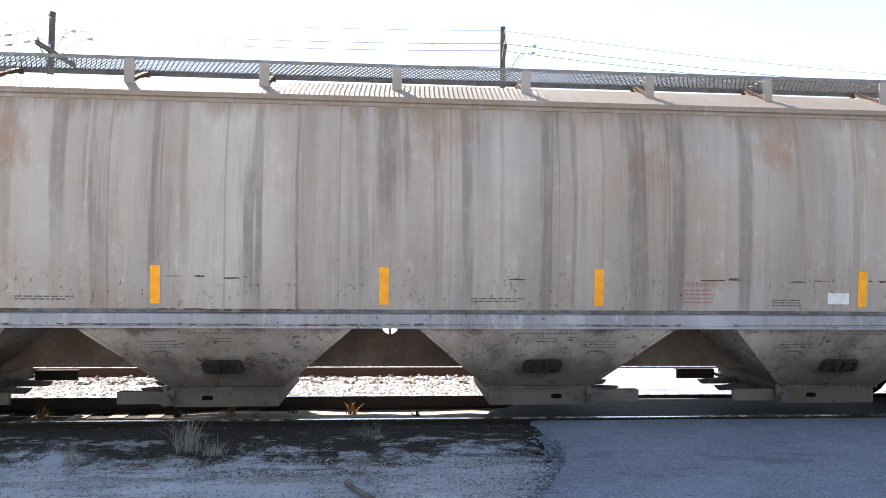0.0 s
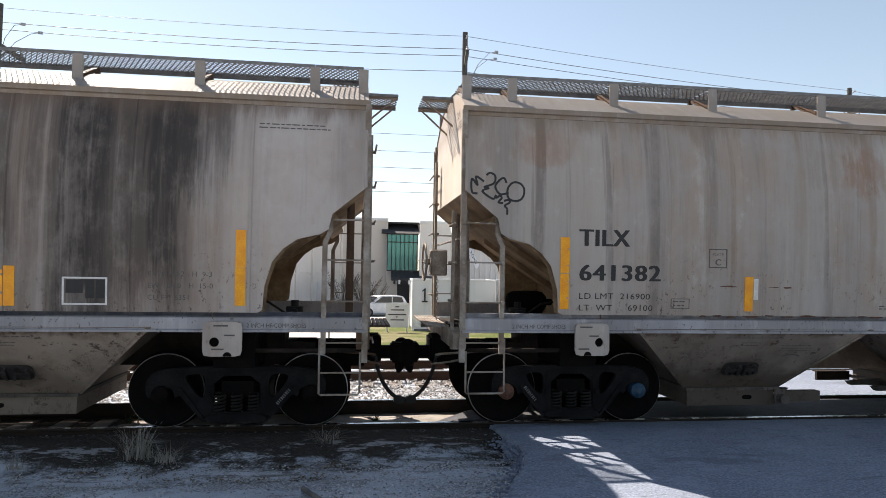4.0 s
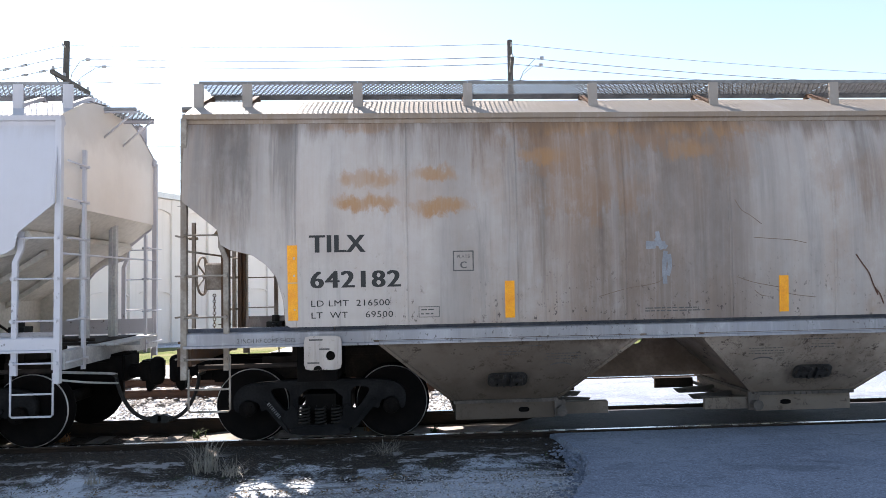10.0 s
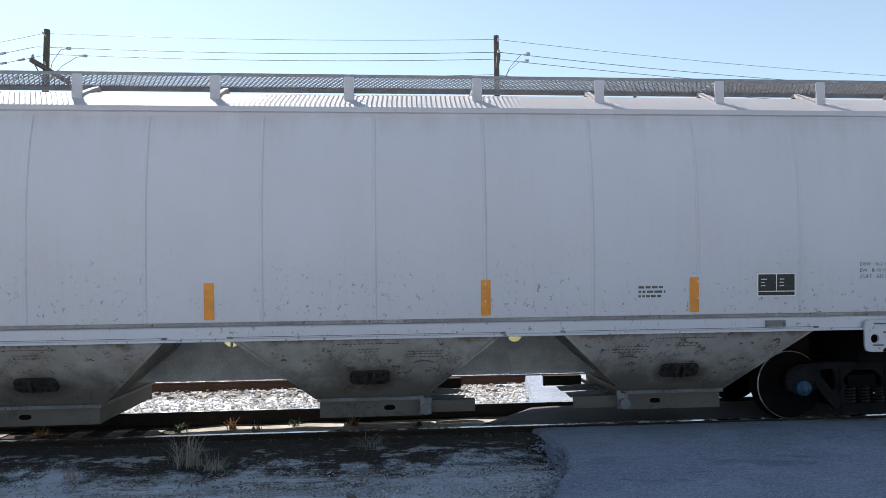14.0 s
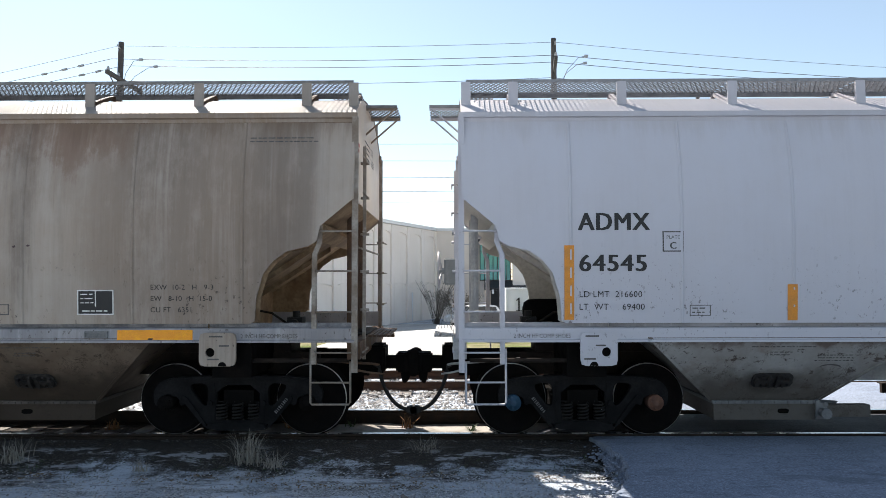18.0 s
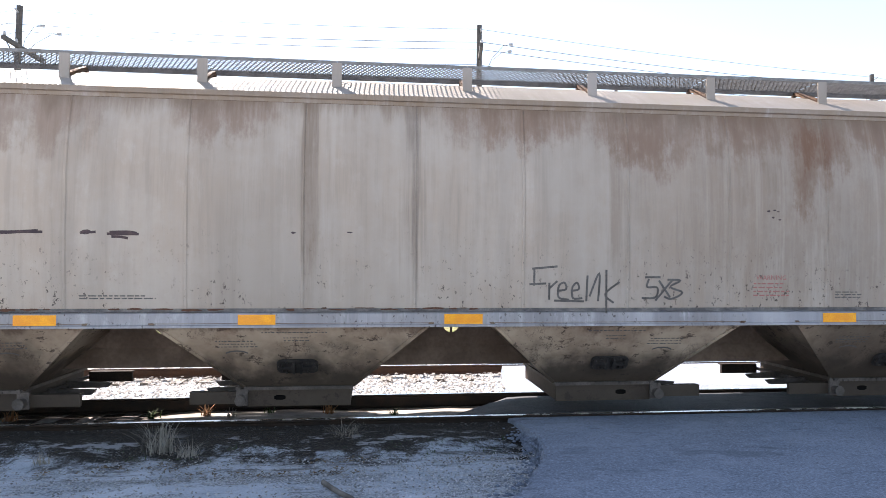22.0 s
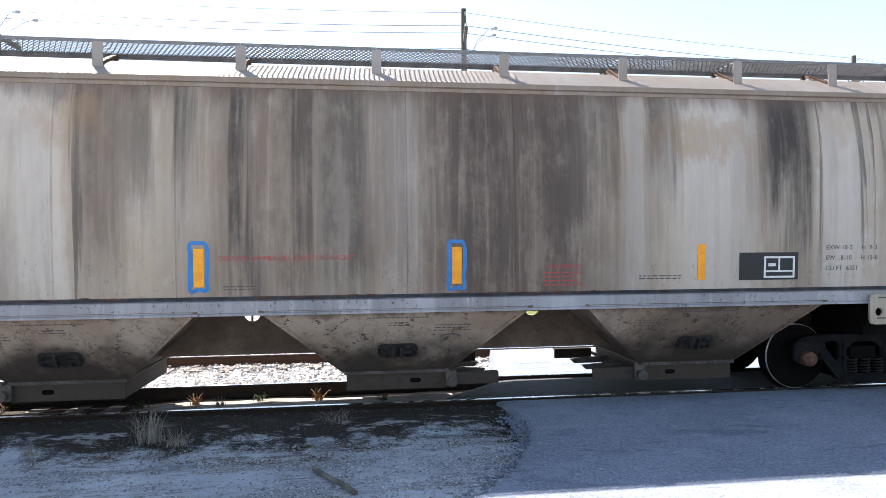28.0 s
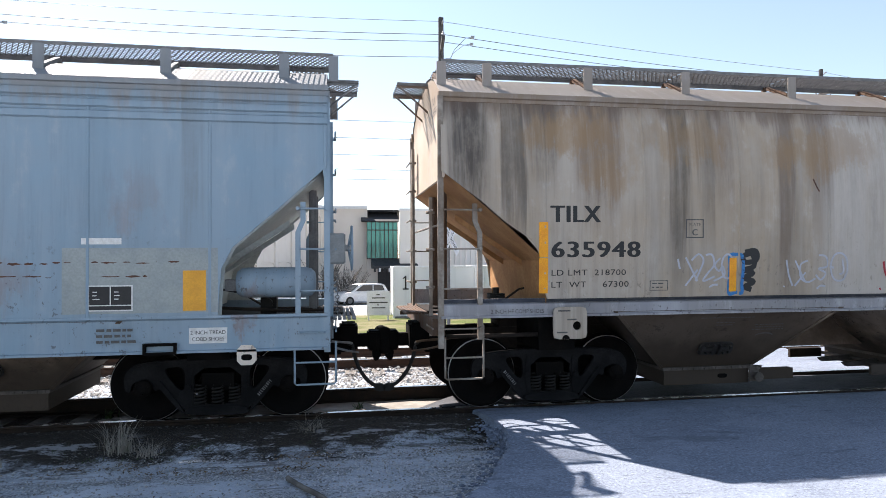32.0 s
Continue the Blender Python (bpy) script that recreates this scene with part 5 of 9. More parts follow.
PLUMES_E = (
    (-4.1, 0.7, 1.0, 0.55, "w"), (-2.2, 0.3, 1.3, 0.55, "w"), (1.95, 0.18, 1.6, 0.5, "w"), (5.9, 0.5, 1.0, 0.4, "w"), (7.75, 0.35, 1.4, 0.5, "w"), (4.85, 0.14, 1.6, 0.4, "w"),
    (3.3, 1.35, 0.9, 0.95, "b"), (3.2, 1.3, 1.8, 0.42, "s"), (2.9, 0.55, 1.6, 0.62, "s"), (3.9, 0.45, 2.1, 0.6, "s"), (4.45, 0.22, 2.7, 0.5, "s"), (5.2, 0.22, 3.0, 0.75, "s"), (1.3, 0.32, 1.6, 0.72, "s"), (1.8, 0.5, 1.7, 0.6, "b"),
    (0.35, 0.75, 1.3, 0.76, "b"), (0.06, 0.13, 1.9, 0.85, "s"), (0.75, 0.14, 2.0, 0.62, "s"), (-0.62, 0.09, 2.7, 0.7, "s"), (-1.45, 0.25, 2.1, 0.75, "b"), (-1.1, 0.14, 2.8, 0.6, "s"), (-1.72, 0.05, 1.5, 0.7, "s"), (-3.12, 0.17, 2.5, 0.88, "s"), (-2.85, 0.10, 3.0, 0.7, "s"),
    (-3.35, 0.3, 2.0, 0.4, "b"), (6.90, 0.30, 2.75, 1.0, "s"), (7.05, 0.14, 2.0, 0.85, "s"), (6.75, 0.4, 2.6, 0.6, "b"), (7.40, 0.04, 2.0, 0.8, "s"), (8.06, 0.04, 2.2, 0.8, "s"), (8.3, 0.05, 2.6, 0.5, "s"), (9.25, 0.60, 2.5, 0.95, "s"), (9.1, 0.7, 2.2, 0.6, "b"), (8.62, 0.10, 2.1, 0.7, "s"),
    (-9.55, 0.28, 2.9, 0.9, "s"), (-9.0, 0.10, 2.6, 0.69, "s"), (-8.65, 0.2, 3.2, 0.6, "s"), (-7.9, 0.3, 2.9, 0.7, "b"), (-6.87, 0.13, 1.9, 0.7, "s"), (-6.5, 0.10, 2.4, 0.5, "s"), (-5.30, 0.13, 2.0, 0.6, "b"), (-4.75, 0.2, 2.8, 0.5, "b"), (-6.2, 0.25, 3.0, 0.5, "b"),
    (-8.3, 0.6, 3.6, 0.65, "r"), (-7.8, 0.3, 3.1, 0.5, "r"), (-6.8, 0.6, 3.5, 0.5, "r"), (-4.7, 0.7, 3.4, 0.55, "r"), (5.8, 0.6, 3.4, 0.5, "r"), (7.7, 0.3, 3.6, 0.35, "r"), (-1.9, 0.4, 3.6, 0.4, "r"))
GRATE_C = simple("clean_grating", (0.22, 0.22, 0.225), (0.29, 0.29, 0.295), 8, 0.7, 0.0, 0.1, 0.2)
PAINT_ROOF = car_paint("paint_roof_grey", (0.31, 0.305, 0.295), (0.275, 0.26, 0.24), (0.20, 0.18, 0.165), 11.0, 0.3, 0.1, 0.6)
EAVE_RUST = car_paint("paint_eave_rusty", (0.30, 0.275, 0.25), (0.25, 0.19, 0.14), (0.13, 0.09, 0.06), 13.0, 0.5, 0.9, 0.0, (0.20, 0.10, 0.05))
# sill grey made bluer: the sky light it catches is put into the paint
PAINT_SILL = car_paint("paint_sill_skylit", (0.295, 0.31, 0.345), (0.275, 0.275, 0.285), (0.09, 0.078, 0.07), 12.0, 0.75, 0.3, 0.0)
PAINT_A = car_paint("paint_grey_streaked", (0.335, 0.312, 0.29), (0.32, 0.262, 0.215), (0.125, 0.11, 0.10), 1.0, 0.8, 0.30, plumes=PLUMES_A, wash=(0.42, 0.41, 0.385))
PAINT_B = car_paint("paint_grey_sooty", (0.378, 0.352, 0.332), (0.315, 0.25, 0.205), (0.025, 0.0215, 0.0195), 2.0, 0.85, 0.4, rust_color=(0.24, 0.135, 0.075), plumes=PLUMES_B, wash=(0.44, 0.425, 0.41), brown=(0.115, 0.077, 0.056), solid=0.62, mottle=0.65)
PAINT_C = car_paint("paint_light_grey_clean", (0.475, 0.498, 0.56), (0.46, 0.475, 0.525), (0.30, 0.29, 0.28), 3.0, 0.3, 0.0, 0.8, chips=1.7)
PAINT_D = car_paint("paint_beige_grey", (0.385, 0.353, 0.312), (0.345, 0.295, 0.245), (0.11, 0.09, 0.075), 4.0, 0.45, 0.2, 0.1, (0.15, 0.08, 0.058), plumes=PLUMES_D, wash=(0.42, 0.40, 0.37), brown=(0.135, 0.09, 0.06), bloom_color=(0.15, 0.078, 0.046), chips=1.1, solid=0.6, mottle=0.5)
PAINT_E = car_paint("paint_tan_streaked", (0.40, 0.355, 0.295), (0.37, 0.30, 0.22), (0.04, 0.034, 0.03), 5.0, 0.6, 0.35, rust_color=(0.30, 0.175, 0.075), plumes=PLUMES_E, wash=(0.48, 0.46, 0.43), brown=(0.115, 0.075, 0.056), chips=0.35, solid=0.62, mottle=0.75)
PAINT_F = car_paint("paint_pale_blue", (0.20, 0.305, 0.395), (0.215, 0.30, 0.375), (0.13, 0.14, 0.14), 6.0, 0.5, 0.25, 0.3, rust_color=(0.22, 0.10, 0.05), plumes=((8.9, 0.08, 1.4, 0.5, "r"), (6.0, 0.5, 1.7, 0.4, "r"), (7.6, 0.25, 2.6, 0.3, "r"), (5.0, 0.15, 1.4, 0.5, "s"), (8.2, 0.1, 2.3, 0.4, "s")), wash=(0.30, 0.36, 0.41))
SHEET_A = hopper_paint("hopper_sheet_grey", (0.46, 0.40, 0.345), (0.36, 0.295, 0.245), 1, (0.06, 0.046, 0.037), ((-6.2, 1.9, 0.55), (-2.1, 1.4, 0.3), (1.9, 1.2, 0.25), (6.2, 1.5, 0.35)), 0.8)
SHEET_B = hopper_paint("hopper_sheet_brown", (0.47, 0.39, 0.32), (0.38, 0.30, 0.24), 2, (0.10, 0.077, 0.06), ((-6.3, 2.0, 0.75), (-2.4, 1.4, 0.4), (6.3, 1.5, 0.35)), 0.62)
SHEET_C = hopper_paint("hopper_sheet_light", (0.36, 0.35, 0.335), (0.27, 0.25, 0.23), 3, (0.075, 0.064, 0.054))
SHEET_D = hopper_paint("hopper_sheet_dust", (0.43, 0.335, 0.245), (0.28, 0.20, 0.14), 4, (0.034, 0.026, 0.020), ((6.2, 2.2, 0.66), (-6.2, 1.6, 0.4)), 0.92)
SHEET_E = hopper_paint("hopper_sheet_rust", (0.42, 0.335, 0.265), (0.33, 0.235, 0.17), 5, (0.04, 0.031, 0.025), ((-6.6, 2.8, 0.88), (6.4, 1.6, 0.5)), 0.95)
GATE = simple("gate_steel", (0.075, 0.064, 0.056), (0.14, 0.118, 0.105), 5, 0.85, 0.0, 0.3, 0.2)
# strips behind the sill groove: its shadow line painted in, deep and soft
GROOVE_DARK = simple("groove_shadow_deep", (0.035, 0.04, 0.055), (0.085, 0.088, 0.10), 6, 0.8, 0.0, 0.4, 0.2)
GROOVE = simple("groove_shadow_soft", (0.12, 0.12, 0.13), (0.26, 0.255, 0.26), 6, 0.8, 0.0, 0.4, 0.2)
GATE_C = simple("gate_steel_grey", (0.15, 0.15, 0.155), (0.22, 0.22, 0.22), 5, 0.8, 0.0, 0.3, 0.2)
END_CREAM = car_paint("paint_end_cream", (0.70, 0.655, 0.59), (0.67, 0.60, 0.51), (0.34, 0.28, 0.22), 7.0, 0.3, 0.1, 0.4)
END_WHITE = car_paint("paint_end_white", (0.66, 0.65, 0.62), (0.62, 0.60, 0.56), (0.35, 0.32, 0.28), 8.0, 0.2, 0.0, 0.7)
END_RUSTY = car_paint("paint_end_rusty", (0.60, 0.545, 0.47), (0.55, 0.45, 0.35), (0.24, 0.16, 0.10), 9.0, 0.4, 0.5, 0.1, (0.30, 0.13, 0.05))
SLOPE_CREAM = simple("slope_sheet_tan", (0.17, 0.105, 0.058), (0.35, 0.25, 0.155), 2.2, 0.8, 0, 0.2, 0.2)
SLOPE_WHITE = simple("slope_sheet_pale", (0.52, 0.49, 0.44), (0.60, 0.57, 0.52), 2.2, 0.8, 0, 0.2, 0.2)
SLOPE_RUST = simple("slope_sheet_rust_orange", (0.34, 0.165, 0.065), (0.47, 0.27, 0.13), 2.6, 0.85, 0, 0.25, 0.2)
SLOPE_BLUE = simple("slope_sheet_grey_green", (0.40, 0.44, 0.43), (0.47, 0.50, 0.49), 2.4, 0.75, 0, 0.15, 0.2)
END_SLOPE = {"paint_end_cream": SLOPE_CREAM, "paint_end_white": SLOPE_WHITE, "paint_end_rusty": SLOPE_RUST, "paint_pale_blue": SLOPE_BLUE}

HOME = {"A": 0.0, "B": -21.08, "C": -42.43, "D": -63.62, "E": -84.9, "F": -106.02, "Z": 21.2}
car_z = covered_hopper("grey weathered covered hopper car on the rails", HOME["Z"], PAINT_A, SHEET_A, GATE, GATE, GRATE, (BLACK, BLACK, BLACK, BLACK))
END = 9.80
car_f = covered_hopper("pale blue grey covered hopper car with a deep side sill", HOME["F"], PAINT_F, SHEET_D, GATE, GATE_C, GRATE, (BLACK, BLACK, BLACK, BLACK), DEEP, PAINT_F, 1)
END = 9.95


def outline_box(car, name, x0, x1, z0, z1, w, material, label="", lift=0.004):
    bm = bmesh.new()
    for a, b, c, d in ((x0, x1, z0, z0 + w), (x0, x1, z1 - w, z1), (x0, x0 + w, z0 + w, z1 - w), (x1 - w, x1, z0 + w, z1 - w)):
        patch(bm, a, b, c, d, lift, 1)
    return part(name, bm, material, car, label)


def placard(car, x0, x1, z0, z1, dark=True):
    """Black inspection placard with a white border and three white-ruled fields."""
    decal(car, "placard", WHITEINK, x0, x1, z0, z1, 0.004, "white-bordered black inspection placard")
    m = 0.014
    decal(car, "placard_field", INK, x0 + m, (x0 + x1) / 2 - m / 2, z0 + 0.07, z1 - m, 0.007)
    decal(car, "placard_field", INK, (x0 + x1) / 2 + m / 2, x1 - m, z0 + 0.07, z1 - m, 0.007)
    decal(car, "placard_field", INK, x0 + m, x1 - m, z0 + m, z0 + 0.058, 0.007)
    bm = bmesh.new()
    rng = random.Random(int(x0 * 100))
    for f in (x0 + 0.05, (x0 + x1) / 2 + 0.04):
        for k in range(3):
            patch(bm, f, f + 0.035 + rng.uniform(0, 0.05), z1 - 0.08 - k * 0.04, z1 - 0.07 - k * 0.04, 0.009, 1)
    part("placard_print", bm, WHITEINK, car)


def print_rows(car, name, x, z, width, n, material, seed, h=0.016, step=0.042, label=""):
    bm = bmesh.new()
    stencil_rows(bm, x, z, words(random.Random(seed), width, n, h, step))
    return part(name, bm, material, car, label or "small worn stencil print")


def scrapes(car, spans, z, material, seed, h=0.016):
    """Rub marks: rows of ragged dark dashes along the side."""
    rng = random.Random(seed)
    bm = bmesh.new()
    for a, b in spans:
        x = a
        while x < b:
            w = rng.uniform(0.06, 0.30)
            dz, hh = rng.uniform(-0.012, 0.012), h * rng.uniform(0.4, 1.0)
            e = min(x + w, b)
            c, l = (x + e) / 2, (e - x) / 2
            pts = [(c + l * math.cos(a) * rng.uniform(0.75, 1.05), dz + hh * math.sin(a) * rng.uniform(0.35, 1.0)) for a in [2 * math.pi * q / 14 for q in range(14)]]
            vs = [bm.verts.new((p, -half_width(z + q) - 0.004, z + q)) for p, q in pts]
            bm.faces.new(vs)
            x = e + rng.uniform(0.0, 0.07)
    return tagged(part("scrape", bm, material, car), "dark rusty rub marks", kind="stuff")


RUB = simple("rub_mark", (0.085, 0.045, 0.032), (0.15, 0.075, 0.05), 14, 0.9, 0, 0.2, 0.2)


def marks(car, mark, number, lt, wt, dx=0.0, z1=2.33, z2=1.90, z3=1.67, z4=1.525, bold=0.013, plate=(-6.78, 2.08), small=-7.28, font=1.0, fit=(0.98, 1.14, 1.22)):
    """Reporting marks, weights, plate box and tare box at the end with the brake."""
    s = skin(0.004)
    lettering("reporting_mark", mark, -8.5 + dx, z1, 0.30 * font, INK, car, s, fit[0], bold=bold, gap=1.1)
    lettering("car_number", number, -8.5 + dx, z2, 0.285 * font, INK, car, s, fit[1], bold=bold, gap=1.12)
    lettering("load_limit", "LD LMT  " + lt, -8.5 + dx, z3, 0.105, INK, car, s, fit[2], gap=1.06)
    lettering("light_weight", "LT  WT     " + wt, -8.5 + dx, z4, 0.105, INK, car, s, fit[2], gap=1.06)
    outline_box(car, "plate_box", plate[0], plate[0] + 0.25, plate[1], plate[1] + 0.245, 0.014, FAINT)
    lettering("plate_word", "PLATE", plate[0] + 0.125, plate[1] + 0.155, 0.058, FAINT, car, s, 1.0, "CENTER")
    lettering("plate_letter", "C", plate[0] + 0.125, plate[1] + 0.035, 0.115, FAINT, car, s, 1.0, "CENTER", bold=0.004)
    outline_box(car, "tare_box", small, small + 0.25, 1.555, 1.685, 0.008, FAINT)
    print_rows(car, "tare_print", small + 0.03, 1.64, 0.19, 2, FAINT, 3, 0.014, 0.05)
    for x in (-9.33, 8.58):
        lettering("shoe_stencil", "2 INCH HF COMP SHOES", x, 1.295, 0.072, FAINT, car, lambda z: -1.479, 0.86, gap=1.0)
    for x in (-8.38, 8.32):
        for a, b, z in ((-0.10, 0.06, 1.31), (-0.12, 0.02, 1.04), (0.02, 0.14, 1.20)):
            bm = bmesh.new()
            box(bm, x + a, x + b, -1.5335, -1.531, z, z + 0.018)
            part("jack_print", bm, FAINT, car)


def clearance(car, x, z, rows, material=FAINT, size=0.098, step=0.135):
    for k, r in enumerate(rows):
        lettering("clearance_stencil", r, x, z - k * step, size, material, car, skin(0.004), 1.0, gap=1.04)


def warning(car, x, z, material, seed):
    lettering("warning_word", "WARNING", x + 0.24, z, 0.085, material, car, skin(0.004), 1.0, "CENTER")
    print_rows(car, "warning_print", x, z - 0.055, 0.50, 4, material, seed, 0.018, 0.05)


OLDRED = simple("old_red_print", (0.36, 0.13, 0.12), (0.30, 0.15, 0.13), 14, 0.8, 0, 0.05)
W, T0, T1 = 0.115, 1.53, 1.975

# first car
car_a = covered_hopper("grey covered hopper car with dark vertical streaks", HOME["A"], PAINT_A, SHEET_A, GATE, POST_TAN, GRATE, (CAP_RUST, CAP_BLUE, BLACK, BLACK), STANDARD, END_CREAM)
reflectors(car_a, [(-8.685, 1.54, 1.98, W), (-8.685, 1.99, 2.43, W)] + [(x, T0, T1, W) for x in (-6.22, -2.78, -0.13, 2.49, 5.88)] + [(8.5, 1.55, 1.98, W), (8.5, 1.99, 2.43, W)])
marks(car_a, "TILX", "641382", "216900", "69100")
warning(car_a, 3.53, 1.77, OLDRED, 1)
for x, n in ((-4.35, 2), (0.92, 2), (4.70, 3)):
    print_rows(car_a, "stencil_print", x, 1.60, 0.72 if n == 2 else 0.40, n, FAINT, 5, 0.014, 0.032)
decal(car_a, "data_plate", WHITEINK, 5.43, 5.71, 1.56, 1.70, 0.004, "small pale data plate")
scrapes(car_a, [(-2.70, -2.45), (-2.35, -2.2), (-2.02, -1.72), (-6.65, -6.3), (-5.95, -5.6), (1.35, 1.6), (3.75, 4.4), (4.9, 5.2)], 1.84, RUB, 2)
scrapes(car_a, [(-3.9, -1.6), (-1.3, 0.4), (2.2, 3.4)], 1.285, RUB, 21, 0.014)
scrapes(car_a, [(-6.9, -4.2), (-2.8, -1.2)], 1.462, RUB, 3, 0.02)
scrapes(car_a, [(3.98, 4.3), (5.2, 5.5), (5.95, 6.2)], 1.86, RUB, 4, 0.02)
decal(car_a, "chipped_sticker", WHITEINK, -6.15, -6.09, 1.68, 1.95, 0.004, "torn white sticker remains")
strokes("graffiti", [[(0.07, 0.25), (0.00, 0.27), (0.00, 0.43), (0.07, 0.35), (0.05, 0.46), (0.15, 0.40)],
                     [(0.18, 0.48), (0.23, 0.51), (0.29, 0.47), (0.27, 0.38), (0.15, 0.33), (0.21, 0.32), (0.13, 0.28), (0.26, 0.19), (0.30, 0.24)],
                     [(0.43, 0.39), (0.40, 0.45), (0.34, 0.42), (0.29, 0.34), (0.35, 0.25), (0.46, 0.27)],
                     [(0.65, 0.25), (0.61, 0.19), (0.53, 0.17), (0.46, 0.20), (0.44, 0.27), (0.46, 0.35), (0.52, 0.40), (0.60, 0.39), (0.65, 0.33), (0.65, 0.25)],
                     [(0.30, 0.20), (0.35, 0.23), (0.37, 0.20), (0.33, 0.15), (0.39, 0.14)],
                     [(0.40, 0.17), (0.46, 0.18), (0.47, 0.15), (0.41, 0.11), (0.44, 0.07), (0.44, 0.00)]], -9.87, 2.69, 1.0, 0.026, INK, car_a, "black spray-painted scrawl")

# second car
car_b = covered_hopper("grey covered hopper car with black soot and rust stains", HOME["B"], PAINT_B, SHEET_B, GATE, BROWN, GRATE, (BLACK, BLACK, BLACK, BLACK), STANDARD, END_CREAM)
reflectors(car_b, [(-8.665, 1.55, 1.99, W), (-8.665, 2.0, 2.44, W)] + [(x, T0, T1, W) for x in (-6.08, -2.68, -0.08, 2.53, 6.02)] + [(5.92, T0, 1.93, 0.07), (8.505, 1.55, 1.985, W), (8.505, 1.99, 2.43, W)])
marks(car_b, "TILX", "642182", "216500", "69500", 0.04, 2.35, 1.93, 1.71, 1.57, plate=(-6.76, 2.10), small=-7.18)
warning(car_b, 3.58, 1.76, OLDRED, 2)
print_rows(car_b, "stencil_print", -4.42, 1.60, 0.82, 2, FAINT, 8, 0.014, 0.034)
print_rows(car_b, "stencil_print", 0.9, 1.60, 0.5, 2, FAINT, 9, 0.014, 0.034)
outline_box(car_b, "placard_frame", 6.57, 7.05, 1.545, 1.86, 0.02, WHITEINK, "white frame of a worn black placard")
decal(car_b, "placard_field", INK, 6.61, 6.79, 1.68, 1.83, 0.004)
decal(car_b, "placard_field", INK, 6.82, 6.91, 1.62, 1.83, 0.004)
decal(car_b, "placard_field", INK, 6.93, 7.02, 1.62, 1.83, 0.004)
clearance(car_b, 7.48, 1.88, ["EXW  10-2   H  9-3", "EW   8-10   H  15-0", "CU FT  6351"], FAINT, 0.085)
print_rows(car_b, "top_stencil", 8.67, 3.69, 0.88, 2, FAINT, 10, 0.014, 0.045)
strokes("graffiti", [[(0.00, 0.48), (0.05, 0.23), (0.14, 0.00)],
                     [(0.16, 0.39), (0.19, 0.17)],
                     [(0.09, 0.16), (0.20, 0.18)],
                     [(0.20, 0.20), (0.22, 0.10), (0.29, 0.07), (0.33, 0.10), (0.32, 0.21), (0.35, 0.08)],
                     [(0.36, 0.16), (0.48, 0.18), (0.37, 0.04), (0.58, -0.00)],
                     [(0.40, 0.24), (0.57, 0.28)],
                     [(0.49, 0.25), (0.45, 0.09), (0.52, 0.08)],
                     [(0.59, 0.15), (0.71, 0.17), (0.66, 0.27), (0.59, 0.21), (0.60, 0.07), (0.70, 0.04), (0.79, 0.11)]], 4.95, 1.51, 1.0, 0.042, INK, car_b, "black spray-painted scrawl")
strokes("scratch", [[(0, 1), (0.06, 0.8), (0.10, 0.62), (0.22, 0.42), (0.26, 0.2), (0.30, 0.0)], [(0.10, 0.66), (0.20, 0.40)]], 1.45, 1.52, 0.62, 0.020, RUB, car_b)
strokes("scratch", [[(0, 1), (0.12, 0.82), (0.26, 0.62), (0.36, 0.36), (0.48, 0.2), (0.56, 0.0)], [(0.36, 0.36), (0.44, 0.18)]], -1.75, 1.60, 0.62, 0.018, RUB, car_b)
SCUFF = simple("brown_scuff", (0.15, 0.10, 0.07), (0.22, 0.16, 0.12), 12, 0.85, 0, 0.1)
SMEAR = simple("pale_smear", (0.21, 0.215, 0.23), (0.28, 0.285, 0.30), 6, 0.7, 0, 0.1)
strokes("smear", [[(0.14, 0.64), (0.17, 0.50), (0.20, 0.42)], [(0.12, 0.56), (0.22, 0.47), (0.26, 0.44)], [(0.0, 0.50), (0.10, 0.49), (0.24, 0.49)], [(0.0, 0.45), (0.12, 0.46)], [(0.24, 0.40), (0.22, 0.20), (0.23, 0.0)], [(0.28, 0.36), (0.29, 0.22), (0.26, 0.10)]], -4.40, 1.90, 1.0, 0.055, SMEAR, car_b, "pale smear of touch-up paint")
strokes("scratch", [[(0, 0.0), (0.18, 0.05), (0.38, 0.10), (0.60, 0.13), (0.74, 0.165), (0.80, 0.21)], [(0.79, 0.18), (0.79, 0.30), (0.81, 0.38)]], -4.99, 1.76, 1.0, 0.008, SCUFF, car_b)
strokes("scratch", [[(0, 0.55), (0.08, 0.42), (0.19, 0.35), (0.33, 0.24)], [(0.22, 0.08), (0.45, 0.06), (0.70, 0.04), (0.89, 0.0)]], -3.27, 2.37, 1.0, 0.008, SCUFF, car_b)
strokes("scratch", [[(0, 0.27), (0.2, 0.20), (0.44, 0.15), (0.60, 0.12)], [(0.5, 0.10), (0.7, 0.04), (1.0, 0.0)], [(0.22, 0.10), (0.30, 0.04), (0.40, 0.02)]], -3.27, 1.70, 1.0, 0.008, SCUFF, car_b)
strokes("scratch", [[(0, 0.08), (0.25, 0.11), (0.5, 0.09), (0.72, 0.0)]], 0.04, 2.42, 1.0, 0.007, SCUFF, car_b)

